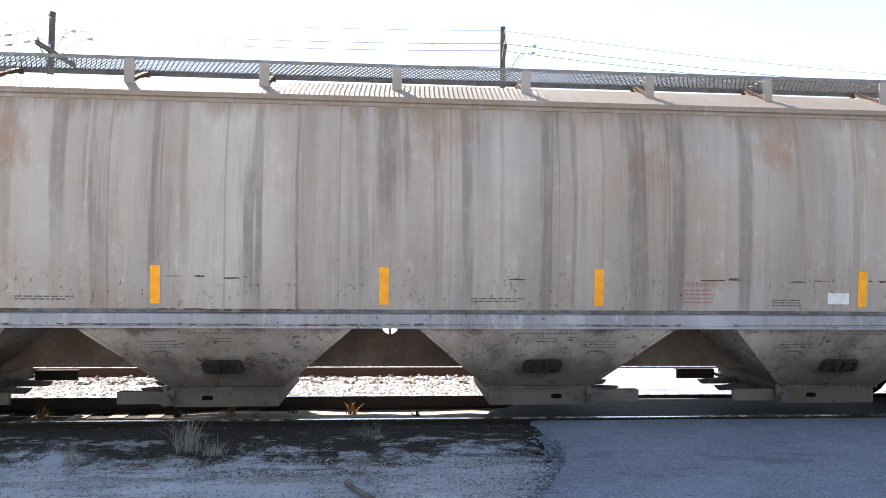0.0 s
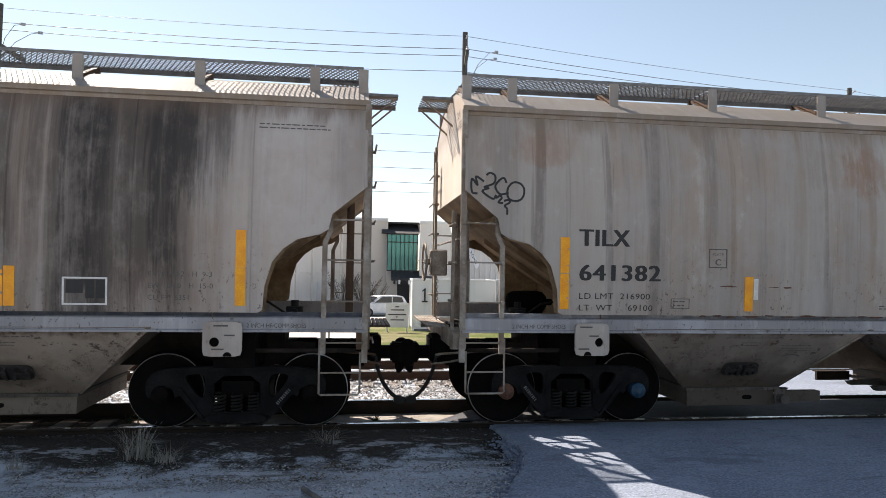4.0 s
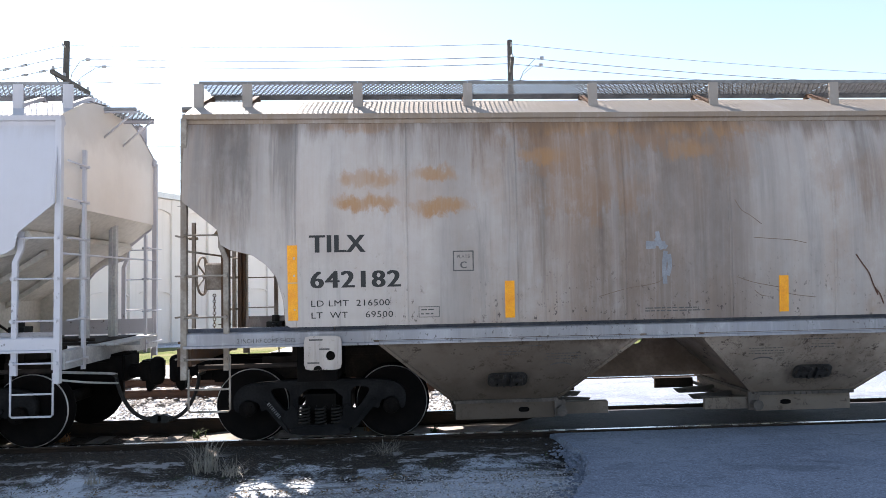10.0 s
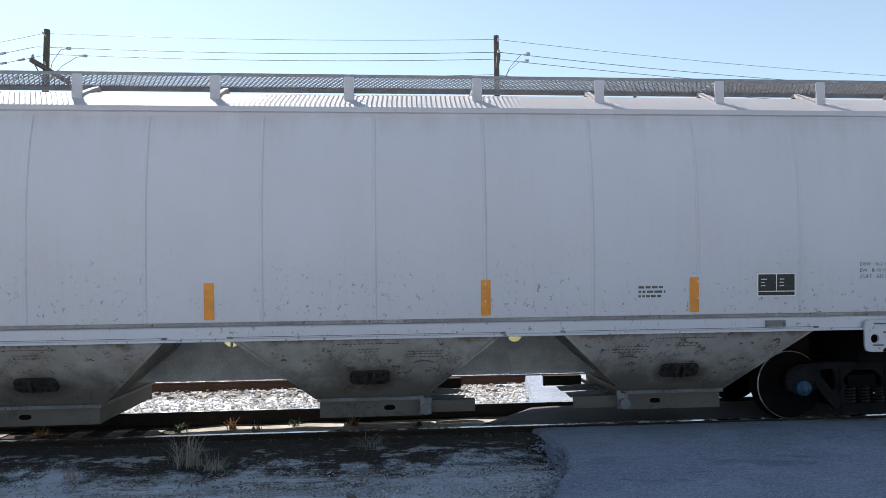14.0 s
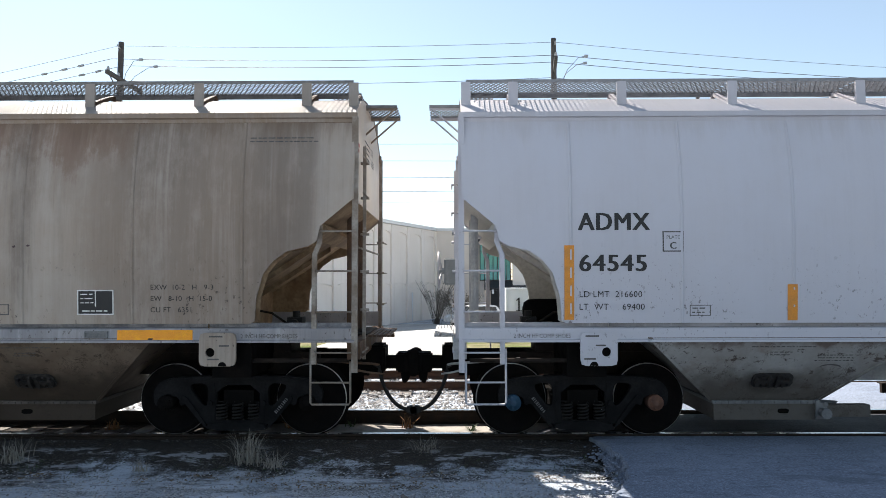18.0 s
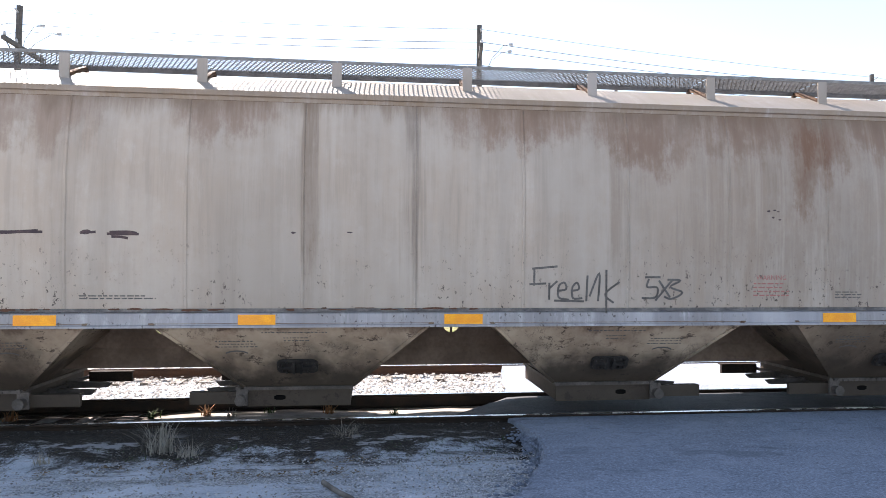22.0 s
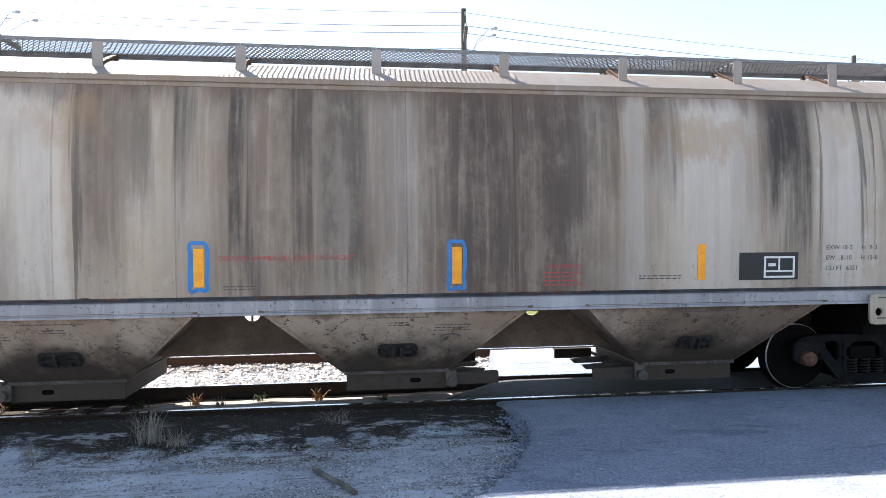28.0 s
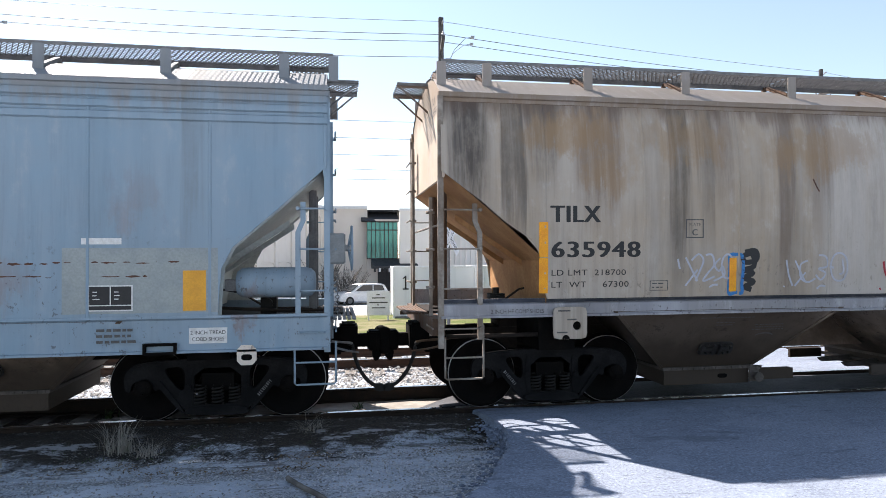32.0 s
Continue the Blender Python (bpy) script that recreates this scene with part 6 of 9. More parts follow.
# third car
car_c = covered_hopper("clean light grey covered hopper car", HOME["C"], PAINT_C, SHEET_C, GATE_C, POST_PALE, GRATE_C, (CAP_BLUE, CAP_RUST, CAP_BLUE, BLACK), STANDARD, END_WHITE)
OCHRE = simple("worn_reflective_orange", (0.72, 0.26, 0.02), (0.55, 0.22, 0.04), 10, 0.5, 0, 0.1)
reflectors(car_c, [(-8.665, 1.51, 2.40, W)] + [(x, 1.50, 1.93, W) for x in (-6.01, -3.39, 0.04, 3.30, 5.90)] + [(8.66, 1.50, 2.37, W)], OCHRE)
marks(car_c, "ADMX", "64545", "216600", "69400", -0.05, 2.58, 2.09, 1.78, 1.63, 0.010, (-7.55, 2.32), -7.23, fit=(0.92, 1.05, 0.98))
placard(car_c, 6.71, 7.21, 1.68, 1.97)
print_rows(car_c, "stencil_print", 5.19, 1.80, 0.36, 3, FAINT, 11, 0.028, 0.055)
clearance(car_c, 8.06, 2.05, ["EXW  10-2 H  9-8", "EW   8-10 H 14-11", "CUFT   6351"], FAINT, 0.064, 0.078)

# fourth car
car_d = covered_hopper("beige grey covered hopper car with brown rust stains", HOME["D"], PAINT_D, SHEET_D, GATE, BROWN, GRATE, (BLACK, BLACK, BLACK, BLACK), STANDARD, END_CREAM)
for x0, x1 in ((-8.15, -7.23), (-5.22, -4.76), (-2.75, -2.32), (-0.32, 0.15), (4.61, 5.07), (7.09, 8.0)):
    bm = bmesh.new()
    box(bm, x0, x1, -1.480, -1.476, 1.275, 1.395)
    part("reflector", bm, ORANGE, car_d, "orange reflective strip on the sill")
marks(car_d, "CITX", "700558", "216900", "69100", -0.07, 2.35, 1.92, 1.70, 1.55, plate=(-6.77, 2.10), small=-7.25, fit=(0.98, 1.19, 1.25))
warning(car_d, 3.63, 1.82, OLDRED, 4)
decal(car_d, "placard", INK, 6.62, 7.06, 1.58, 1.88, 0.004, "black inspection placard")
outline_box(car_d, "placard_frame", 6.62, 7.06, 1.58, 1.88, 0.014, WHITEINK, "thin white frame", 0.008)
decal(car_d, "placard_rule", WHITEINK, 6.835, 6.847, 1.68, 1.866, 0.008)
print_rows(car_d, "placard_print", 6.66, 1.82, 0.16, 3, WHITEINK, 5, 0.014, 0.05)
print_rows(car_d, "placard_print", 6.68, 1.62, 0.32, 1, WHITEINK, 6, 0.014, 0.05)
outline_box(car_d, "data_box", 5.55, 5.79, 1.58, 1.71, 0.012, FAINT)
clearance(car_d, 7.50, 1.88, ["EXW  10-2   H   9-3", "EW   8-10   H  15-0", "CU FT   6351"], INK, 0.088)
print_rows(car_d, "top_stencil", 8.67, 3.72, 0.90, 2, FAINT, 12, 0.014, 0.045)
print_rows(car_d, "stencil_print", -4.50, 1.61, 0.88, 2, FAINT, 13, 0.014, 0.03)
print_rows(car_d, "stencil_print", 4.75, 1.66, 0.40, 3, FAINT, 14, 0.014, 0.034)
SCAR = simple("paint_scar", (0.055, 0.04, 0.045), (0.10, 0.07, 0.07), 14, 0.9, 0, 0.2, 0.2)
strokes("scar", [[(0.0, -0.02), (0.25, 0.005), (0.55, 0.0), (0.75, 0.012), (0.98, 0.015)], [(0.28, 0.016), (0.6, 0.012), (0.93, 0.03)], [(1.38, 0.01), (1.46, 0.015), (1.55, 0.02)], [(1.67, 0.0), (1.78, 0.0), (2.02, 0.0)], [(1.72, -0.03), (1.83, -0.035), (1.90, -0.05)], [(1.70, 0.02), (1.9, 0.025), (2.0, 0.01)]], -5.87, 2.325, 1.0, 0.030, SCAR, car_d, "long dark scar in the paint")
scrapes(car_d, [(-5.85, -5.3), (-4.5, -4.35)], 2.335, SCAR, 8, 0.035)
scrapes(car_d, [(-2.15, -2.08), (-1.5, -1.42)], 2.36, SCAR, 10, 0.02)
for x, z in ((5.83, 2.41), (3.80, 2.70), (3.88, 2.71), (3.93, 2.70), (3.86, 2.61), (3.95, 2.60), (6.0, 2.42)):
    scrapes(car_d, [(x, x + 0.045)], z, SCAR, int(100 * x), 0.026)
scrapes(car_d, [(-7.0, -4.8), (-4.2, -2.9), (-2.2, 0.1)], 1.462, RUB, 12, 0.02)
strokes("graffiti", [[(0.03, 0.55), (0.35, 0.58)],
                     [(0.06, 0.56), (0.06, 0.34)],
                     [(-0.00, 0.36), (0.21, 0.37)],
                     [(0.25, 0.38), (0.25, 0.17)],
                     [(0.25, 0.31), (0.35, 0.40)],
                     [(0.35, 0.28), (0.46, 0.30), (0.44, 0.38), (0.37, 0.34), (0.37, 0.20), (0.50, 0.17)],
                     [(0.52, 0.28), (0.62, 0.30), (0.60, 0.38), (0.54, 0.32), (0.55, 0.19), (0.67, 0.19)],
                     [(0.73, 0.47), (0.72, 0.15)],
                     [(0.76, 0.21), (0.88, 0.50), (0.87, 0.15)],
                     [(0.97, 0.54), (0.98, 0.00)],
                     [(1.14, 0.39), (0.96, 0.24), (1.07, 0.13)],
                     [(1.47, 0.45), (1.67, 0.45)],
                     [(1.52, 0.43), (1.50, 0.33), (1.63, 0.32), (1.61, 0.20), (1.43, 0.19)],
                     [(1.65, 0.41), (1.80, 0.20)],
                     [(1.82, 0.41), (1.61, 0.16)],
                     [(1.76, 0.42), (1.93, 0.41), (1.80, 0.33), (1.96, 0.26), (1.82, 0.18), (1.72, 0.21)],
                     [(0.31, 0.16), (0.69, 0.15)]], 0.72, 1.40, 1.0, 0.026, WORN, car_d, "thin faded spray-painted scrawl")

# fifth car
car_e = covered_hopper("tan covered hopper car with dark streaks and graffiti", HOME["E"], PAINT_E, SHEET_E, GATE, BROWN, GRATE, (BLACK, BLACK, CAP_RUST, BLACK), STRAIGHT, END_RUSTY, 1)
for x, z0, z1 in ((-6.03, 1.51, 1.99), (-3.05, 1.54, 2.06), (-0.42, 1.55, 2.07), (2.59, 1.53, 2.07)):
    h = z1 - z0 + 0.02
    ring_line = [(0.0, 0.02), (-0.095, 0.0), (-0.10, 0.3 * h), (-0.09, 0.7 * h), (-0.095, h), (0.0, h + 0.015), (0.085, h - 0.01), (0.10, 0.6 * h), (0.085, 0.25 * h), (0.09, 0.01), (0.0, 0.02)]
    strokes("reflector_border", [ring_line, [(-0.085, 0.05), (-0.08, 0.5 * h), (-0.085, h - 0.05)]], x, z0 - 0.01, 1.0, 0.045, BLUEINK, car_e, "blue spray paint round a reflector")
reflectors(car_e, [(-8.665, 1.54, 1.98, W), (-8.665, 1.99, 2.43, W), (-6.08, 1.53, 1.97, 0.10)] + [(x, 1.585, 2.03, W) for x in (-3.05, -0.42, 2.59)] + [(5.74, 1.59, 2.04, 0.10), (8.55, 1.55, 1.98, W), (8.55, 1.99, 2.43, W)])
marks(car_e, "TILX", "635948", "218700", "67300", -0.07, 2.43, 1.99, 1.76, 1.61, plate=(-6.75, 2.23), small=-7.24, fit=(0.98, 1.27, 1.30))
warning(car_e, 3.68, 1.75, REDINK, 5)
lettering("red_stencil", "DO NOT HAMMER, SEE VIBRATOR BRACKET", -0.20, 1.885, 0.085, REDINK, car_e, skin(0.004), 0.93)
print_rows(car_e, "stencil_print", 4.91, 1.64, 0.57, 2, FAINT, 15, 0.014, 0.034)
print_rows(car_e, "stencil_print", -0.15, 1.58, 0.5, 2, FAINT, 16, 0.014, 0.034)
decal(car_e, "placard_ground", INK, 6.26, 7.08, 1.575, 1.93, 0.004, "black painted patch")
outline_box(car_e, "placard_frame", 6.60, 7.03, 1.60, 1.88, 0.026, WHITEINK, "white painted frame", 0.008)
decal(car_e, "placard_rule", WHITEINK, 6.80, 6.822, 1.70, 1.855, 0.008)
decal(car_e, "placard_rule", WHITEINK, 6.626, 7.004, 1.676, 1.698, 0.008)
decal(car_e, "placard_rule", WHITEINK, 6.66, 6.76, 1.75, 1.79, 0.008)
clearance(car_e, 7.47, 1.96, ["EXW 10-2     H  9-3", "EW   8-10     H 15-0", "CU FT  6351"], FAINT, 0.085)
SPRAY = simple("pale_spray", (0.42, 0.42, 0.46), (0.52, 0.52, 0.57), 9, 0.7, 0, 0.05)
REDSPRAY = simple("red_spray", (0.35, 0.02, 0.03), (0.42, 0.04, 0.05), 9, 0.6, 0, 0.05)
strokes("graffiti", [[(-0.00, 0.37), (0.03, 0.24)],
                     [(0.11, 0.39), (0.28, 0.08)],
                     [(0.28, 0.23), (0.11, 0.02)],
                     [(0.19, 0.35), (0.29, 0.43), (0.36, 0.35), (0.30, 0.19), (0.25, 0.08)],
                     [(0.39, 0.42), (0.48, 0.42), (0.51, 0.29), (0.42, 0.18), (0.36, 0.08), (0.52, 0.14)],
                     [(0.60, 0.38), (0.52, 0.29), (0.58, 0.21), (0.63, 0.27), (0.66, 0.16), (0.51, 0.08)],
                     [(0.78, 0.22), (0.73, 0.12), (0.66, 0.13), (0.62, 0.25), (0.64, 0.38), (0.71, 0.43), (0.77, 0.36), (0.78, 0.22)],
                     [(0.45, 0.00), (0.51, 0.03), (0.57, 0.03)]], -6.86, 1.59, 1.0, 0.026, SPRAY, car_e, "pale spray-painted scrawl")
strokes("graffiti", [[(0.00, 0.03), (0.01, 0.04)],
                     [(0.03, 0.39), (0.07, 0.19), (0.13, 0.04)],
                     [(0.16, 0.38), (0.32, 0.09)],
                     [(0.32, 0.22), (0.16, 0.04)],
                     [(0.35, 0.38), (0.24, 0.32), (0.25, 0.15), (0.36, 0.09), (0.47, 0.14)],
                     [(0.51, 0.45), (0.62, 0.43), (0.64, 0.30), (0.51, 0.27), (0.62, 0.21), (0.55, 0.12), (0.47, 0.19)],
                     [(0.95, 0.23), (0.89, 0.12), (0.78, 0.11), (0.71, 0.20), (0.70, 0.35), (0.76, 0.46), (0.87, 0.47), (0.94, 0.38), (0.95, 0.23)],
                     [(0.87, 0.40), (0.89, 0.23), (0.83, 0.19)],
                     [(0.65, 0.30), (0.74, 0.28)],
                     [(0.49, -0.00), (0.55, 0.04), (0.62, 0.03)]], -5.33, 1.55, 1.0, 0.026, SPRAY, car_e, "pale spray-painted scrawl")
strokes("graffiti", [[(-0.01, 0.02), (0.01, 0.03)],
                     [(0.04, 0.40), (0.07, 0.25), (0.15, 0.10), (0.12, 0.02)],
                     [(0.19, 0.40), (0.37, 0.12)],
                     [(0.37, 0.28), (0.17, 0.06)],
                     [(0.28, 0.38), (0.37, 0.45), (0.42, 0.34), (0.32, 0.18), (0.44, 0.13)],
                     [(0.45, 0.43), (0.53, 0.48), (0.61, 0.38), (0.47, 0.28), (0.57, 0.23), (0.43, 0.12)],
                     [(0.62, 0.42), (0.70, 0.29), (0.65, 0.12), (0.44, 0.13)],
                     [(0.43, 0.21), (0.61, 0.31), (0.67, 0.17)],
                     [(0.41, 0.59), (0.37, 0.55), (0.32, 0.57), (0.31, 0.62), (0.35, 0.66), (0.40, 0.64), (0.41, 0.59)],
                     [(0.47, 0.00), (0.53, 0.04), (0.60, 0.03)]], -3.86, 1.51, 1.0, 0.032, REDSPRAY, car_e, "dark red spray-painted scrawl")
strokes("graffiti", [[(0.1, 0.95), (0.4, 0.98), (0.42, 0.75), (0.12, 0.7), (0.06, 0.85), (0.3, 0.9), (0.36, 0.6), (0.1, 0.5), (0.34, 0.42), (0.1, 0.3), (0.36, 0.2), (0.12, 0.08), (0.3, 0.0)]],
        -5.96, 1.55, 0.52, 0.07, INK, car_e, "black spray-painted blot")
scrapes(car_e, [(-2.8, -1.2), (0.2, 1.6), (2.9, 4.4)], 1.462, RUB, 13, 0.02)
strokes("scratch", [[(0, 1), (0.2, 0.6), (0.3, 0.45)]], -4.9, 2.72, 0.3, 0.02, RUB, car_e)

# sixth car: details of its own
SHAPE[0] = DEEP
placard(car_f, 7.17, 7.64, 1.41, 1.70)
decal(car_f, "reflector", simple("worn_yellow", (0.78, 0.36, 0.02), (0.66, 0.30, 0.03), 8, 0.5, 0, 0.1), 8.18, 8.43, 1.40, 1.86, 0.004, "yellow-orange painted rectangle with chips")
decal(car_f, "old_patch", simple("beige_primer", (0.31, 0.335, 0.325), (0.27, 0.30, 0.30), 5, 0.7, 0, 0.1), 6.9, 8.56, 1.38, 2.12, 0.002, "chalky beige repainted patch")
decal(car_f, "pale_label", WHITEINK, 7.10, 7.52, 2.16, 2.23, 0.004)
scrapes(car_f, [(6.0, 7.0), (7.2, 7.9), (8.0, 8.15)], 1.95, RUB, 14, 0.02)
scrapes(car_f, [(5.6, 6.8), (7.3, 7.8)], 1.80, RUB, 15, 0.016)
print_rows(car_f, "sill_stencil", 7.26, 1.18, 0.45, 3, FAINT, 17, 0.03, 0.065)
for ob in (o for o in car_f.children if o.name.startswith("sill_stencil")):
    ob.location.y = -0.008
bm = bmesh.new()
box(bm, 8.24, 8.66, -1.482, -1.477, 1.02, 1.20)
part("shoe_label", bm, WHITEINK, car_f, "white painted label")
for k, w in enumerate(("2 INCH TREAD", "COBD SHOES")):
    lettering("shoe_stencil", w, 8.45, 1.125 - 0.075 * k, 0.062, INK, car_f, lambda z: -1.485, 0.95, "CENTER")
bm = bmesh.new()
lathe(bm, [(0.05, 8.70), (0.14, 8.72), (0.18, 8.78), (0.185, 8.85), (0.185, 9.52), (0.17, 9.60), (0.12, 9.65), (0.04, 9.66)], "x", 24)
for v in bm.verts:
    v.co += Vector((0, -1.08, 1.70))
part("air_reservoir", bm, PAINT_F, car_f, "pale blue cylindrical air reservoir")
bm = bmesh.new()
box(bm, 8.58, 8.72, -1.15, -1.0, 1.60, 1.74)
part("reservoir_bracket", bm, GATE_C, car_f)
bm = bmesh.new()
prism(bm, rounded([(8.77, 0.76), (8.99, 0.76), (8.99, 0.99), (8.77, 0.99)], 1), -1.505, -1.478)
prism(bm, rounded([(8.82, 0.815), (8.94, 0.815), (8.94, 0.885), (8.82, 0.885)], 1), -1.508, -1.504, 1)
bmesh.ops.recalc_face_normals(bm, faces=bm.faces)
part("jack_tab", bm, [END_CREAM, BLACK], car_f, "small cream tab with a dark slot")
bm = bmesh.new()
for x0, x1, z0, z1 in ((7.75, 8.11, 0.905, 0.935), (7.75, 8.11, 1.005, 1.035), (7.75, 7.78, 0.935, 1.005), (8.08, 8.11, 0.935, 1.005)):
    box(bm, x0, x1, -1.53, -1.475, z0, z1)
part("card_holder", bm, BLACK, car_f, "black steel card holder")
SHAPE[0] = STANDARD
# slotted card holders on the sills
for car, x0, x1 in ((car_c, 6.83, 7.08), (car_d, 6.70, 6.98), (car_a, 6.75, 7.0)):
    bm = bmesh.new()
    for a, b, z0, z1 in ((x0, x1, 1.30, 1.318), (x0, x1, 1.362, 1.38), (x0, x0 + 0.018, 1.318, 1.362), (x1 - 0.018, x1, 1.318, 1.362)):
        box(bm, a, b, -1.505, -1.474, z0, z1)
    box(bm, x0 + 0.018, x1 - 0.018, -1.482, -1.474, 1.318, 1.362)
    part("card_holder", bm, GATE_C, car, "grey steel card holder on the sill")
# marks on the sunlit ends
for car, mark, number in ((car_b, "TILX", "642182"), (car_d, "CITX", "700558"), (car_a, "TILX", "641382"), (car_e, "TILX", "635948"), (car_c, "ADMX", "64545")):
    for k, w in enumerate((mark, number)):
        ob = lettering("end_mark", w, 0.72, 4.00 - 0.16 * k, 0.15, FAINT, car, lambda z: -0.006, 0.95)
        ob.matrix_basis = pose(-END + 0.012, 0, 0, 0, 0, -90)
for k, w in enumerate(("CITX", "700558")):
    ob = lettering("end_mark", w, 0.12, 3.82 - 0.16 * k, 0.15, FAINT, car_d, lambda z: -0.006, 0.95)
    ob.matrix_basis = pose(END - 0.012, 0, 0, 0, 0, 90)
for mat, y0, z0, w, rows, seed in ((FAINT, -0.42, 3.90, 0.42, 4, 31), (REDINK, -1.30, 3.70, 0.26, 2, 32)):
    bm = bmesh.new()
    rnd = random.Random(seed)
    for k in range(rows):
        u = y0
        while u < y0 + w:
            q = rnd.uniform(0.02, 0.06)
            box(bm, END - 0.014, END - 0.010, u, u + q, z0 - 0.07 * k, z0 - 0.07 * k + (0.018 if mat is FAINT else 0.04))
            u += q + 0.015
    tagged(part("end_stencil", bm, mat, car_d, "small worn print on the end sheet"), kind="stuff")
CARS = {"A": car_a, "B": car_b, "C": car_c, "D": car_d, "E": car_e, "F": car_f, "Z": car_z}
# ---- ground, track, distance ----
def ground_z(x, y):
    """Rises gently towards the near side; falls away beyond the track towards the car park."""
    if y < 7:
        return -0.23 + 0.06 * max(0.0, -1.7 - max(y, -14.0))
    return -0.23 - 1.42 * min(1.0, (y - 7) / 34.0)


def earth():
    m = Mat("dirt_and_gravel", 0.97, 0, 0.15)
    p = m.n("ShaderNodeSeparateXYZ")
    m.link(m.co, p.inputs[0])
    big = m.noise(0.55, 6, 0.65)
    mid = m.noise(2.6, 7, 0.7)
    grit = m.noise(42, 5, 0.75)
    speck = m.noise(110, 3, 0.7)
    flat = m.noise(0.9, 7, 0.7, m.space(0.55, 1.5, 1, (3, 1, 0)))
    t = m.mix(m.ramp(big, 0.38, 0.62), (0.42, 0.465, 0.53), (0.58, 0.62, 0.68))
    rough = m.math("MAXIMUM", m.ramp(flat, 0.50, 0.56), m.math("MULTIPLY", m.ramp(mid, 0.52, 0.60), 0.8))
    t = m.mix(m.math("MULTIPLY", rough, 0.55), t, (0.20, 0.195, 0.19))
    t = m.mix(m.math("MULTIPLY", m.math("MULTIPLY", m.ramp(grit, 0.53, 0.60), 0.85), m.ramp(rough, 0, 1, 0.35, 1)), t, (0.68, 0.70, 0.73))
    t = m.mix(m.math("MULTIPLY", m.math("MULTIPLY", m.ramp(grit, 0.47, 0.40), 0.85), m.ramp(rough, 0, 1, 0.2, 1)), t, (0.06, 0.058, 0.056))
    stain = m.noise(1.3, 7, 0.75, m.space(0.5, 2.2, 1, (8, 2, 0)))
    t = m.mix(m.math("MULTIPLY", m.ramp(stain, 0.56, 0.64), 0.7), t, (0.10, 0.088, 0.07))
    # dark cinder soil and humus along the rail
    reach = m.math("ADD", p.outputs["Y"], m.math("ADD", m.math("MULTIPLY", m.math("SUBTRACT", flat, 0.5), 2.6), m.math("MULTIPLY", m.math("SUBTRACT", mid, 0.5), 2.0)))
    reach = m.math("ADD", reach, m.math("MULTIPLY", m.ramp(p.outputs["X"], -3.8, -6.5), 0.9))
    soil = m.math("MULTIPLY", m.ramp(m.math("ADD", reach, m.math("MULTIPLY", m.math("SUBTRACT", grit, 0.5), 1.4)), -2.05, -1.55), m.ramp(p.outputs["Y"], 1.2, 0.8))
    dark = m.mix(m.ramp(speck, 0.48, 0.62), (0.024, 0.021, 0.019), (0.10, 0.08, 0.062))
    dark = m.mix(m.math("MULTIPLY", m.ramp(grit, 0.57, 0.63), 0.6), dark, (0.19, 0.19, 0.195))
    dark = m.mix(m.math("MULTIPLY", m.ramp(m.noise(3.2, 7, 0.75, m.space(0.6, 1.6, 1, (5, 5, 0))), 0.54, 0.60), m.ramp(p.outputs["Y"], -1.05, -1.35)), dark, (0.30, 0.30, 0.31))
    t = m.mix(soil, t, dark)
    m.color(t)
    m.bump(m.math("ADD", m.math("MULTIPLY", mid, 1.0), m.math("ADD", m.math("MULTIPLY", grit, 0.6), m.math("MULTIPLY", speck, 0.3))), 0.9, 0.03)
    return m.m


EARTH = earth()
bm = bmesh.new()
xs = [-900, -400, -200, -120, -70, -40] + [-30 + 1.5 * k for k in range(41)] + [40, 70, 120, 200, 400, 900]
ys = [-300, -100, -40, -20] + [-14 + 0.75 * k for k in range(28)] + [8 + 3 * k for k in range(13)] + [60, 90, 150, 300, 600, 1500]
grid = [[bm.verts.new((x, y, ground_z(x, y) + (0.03 * noise.noise(Vector((x * 0.6, y * 0.6, 0))) if -13 < y < -1.6 else 0.0))) for x in xs] for y in ys]
for a, b in zip(grid, grid[1:]):
    for k in range(len(xs) - 1):
        bm.faces.new((a[k], a[k + 1], b[k + 1], b[k])).smooth = True
tagged(part("ground", bm, EARTH), "grey dirt and gravel ground beside the track", "ground", kind="structure")


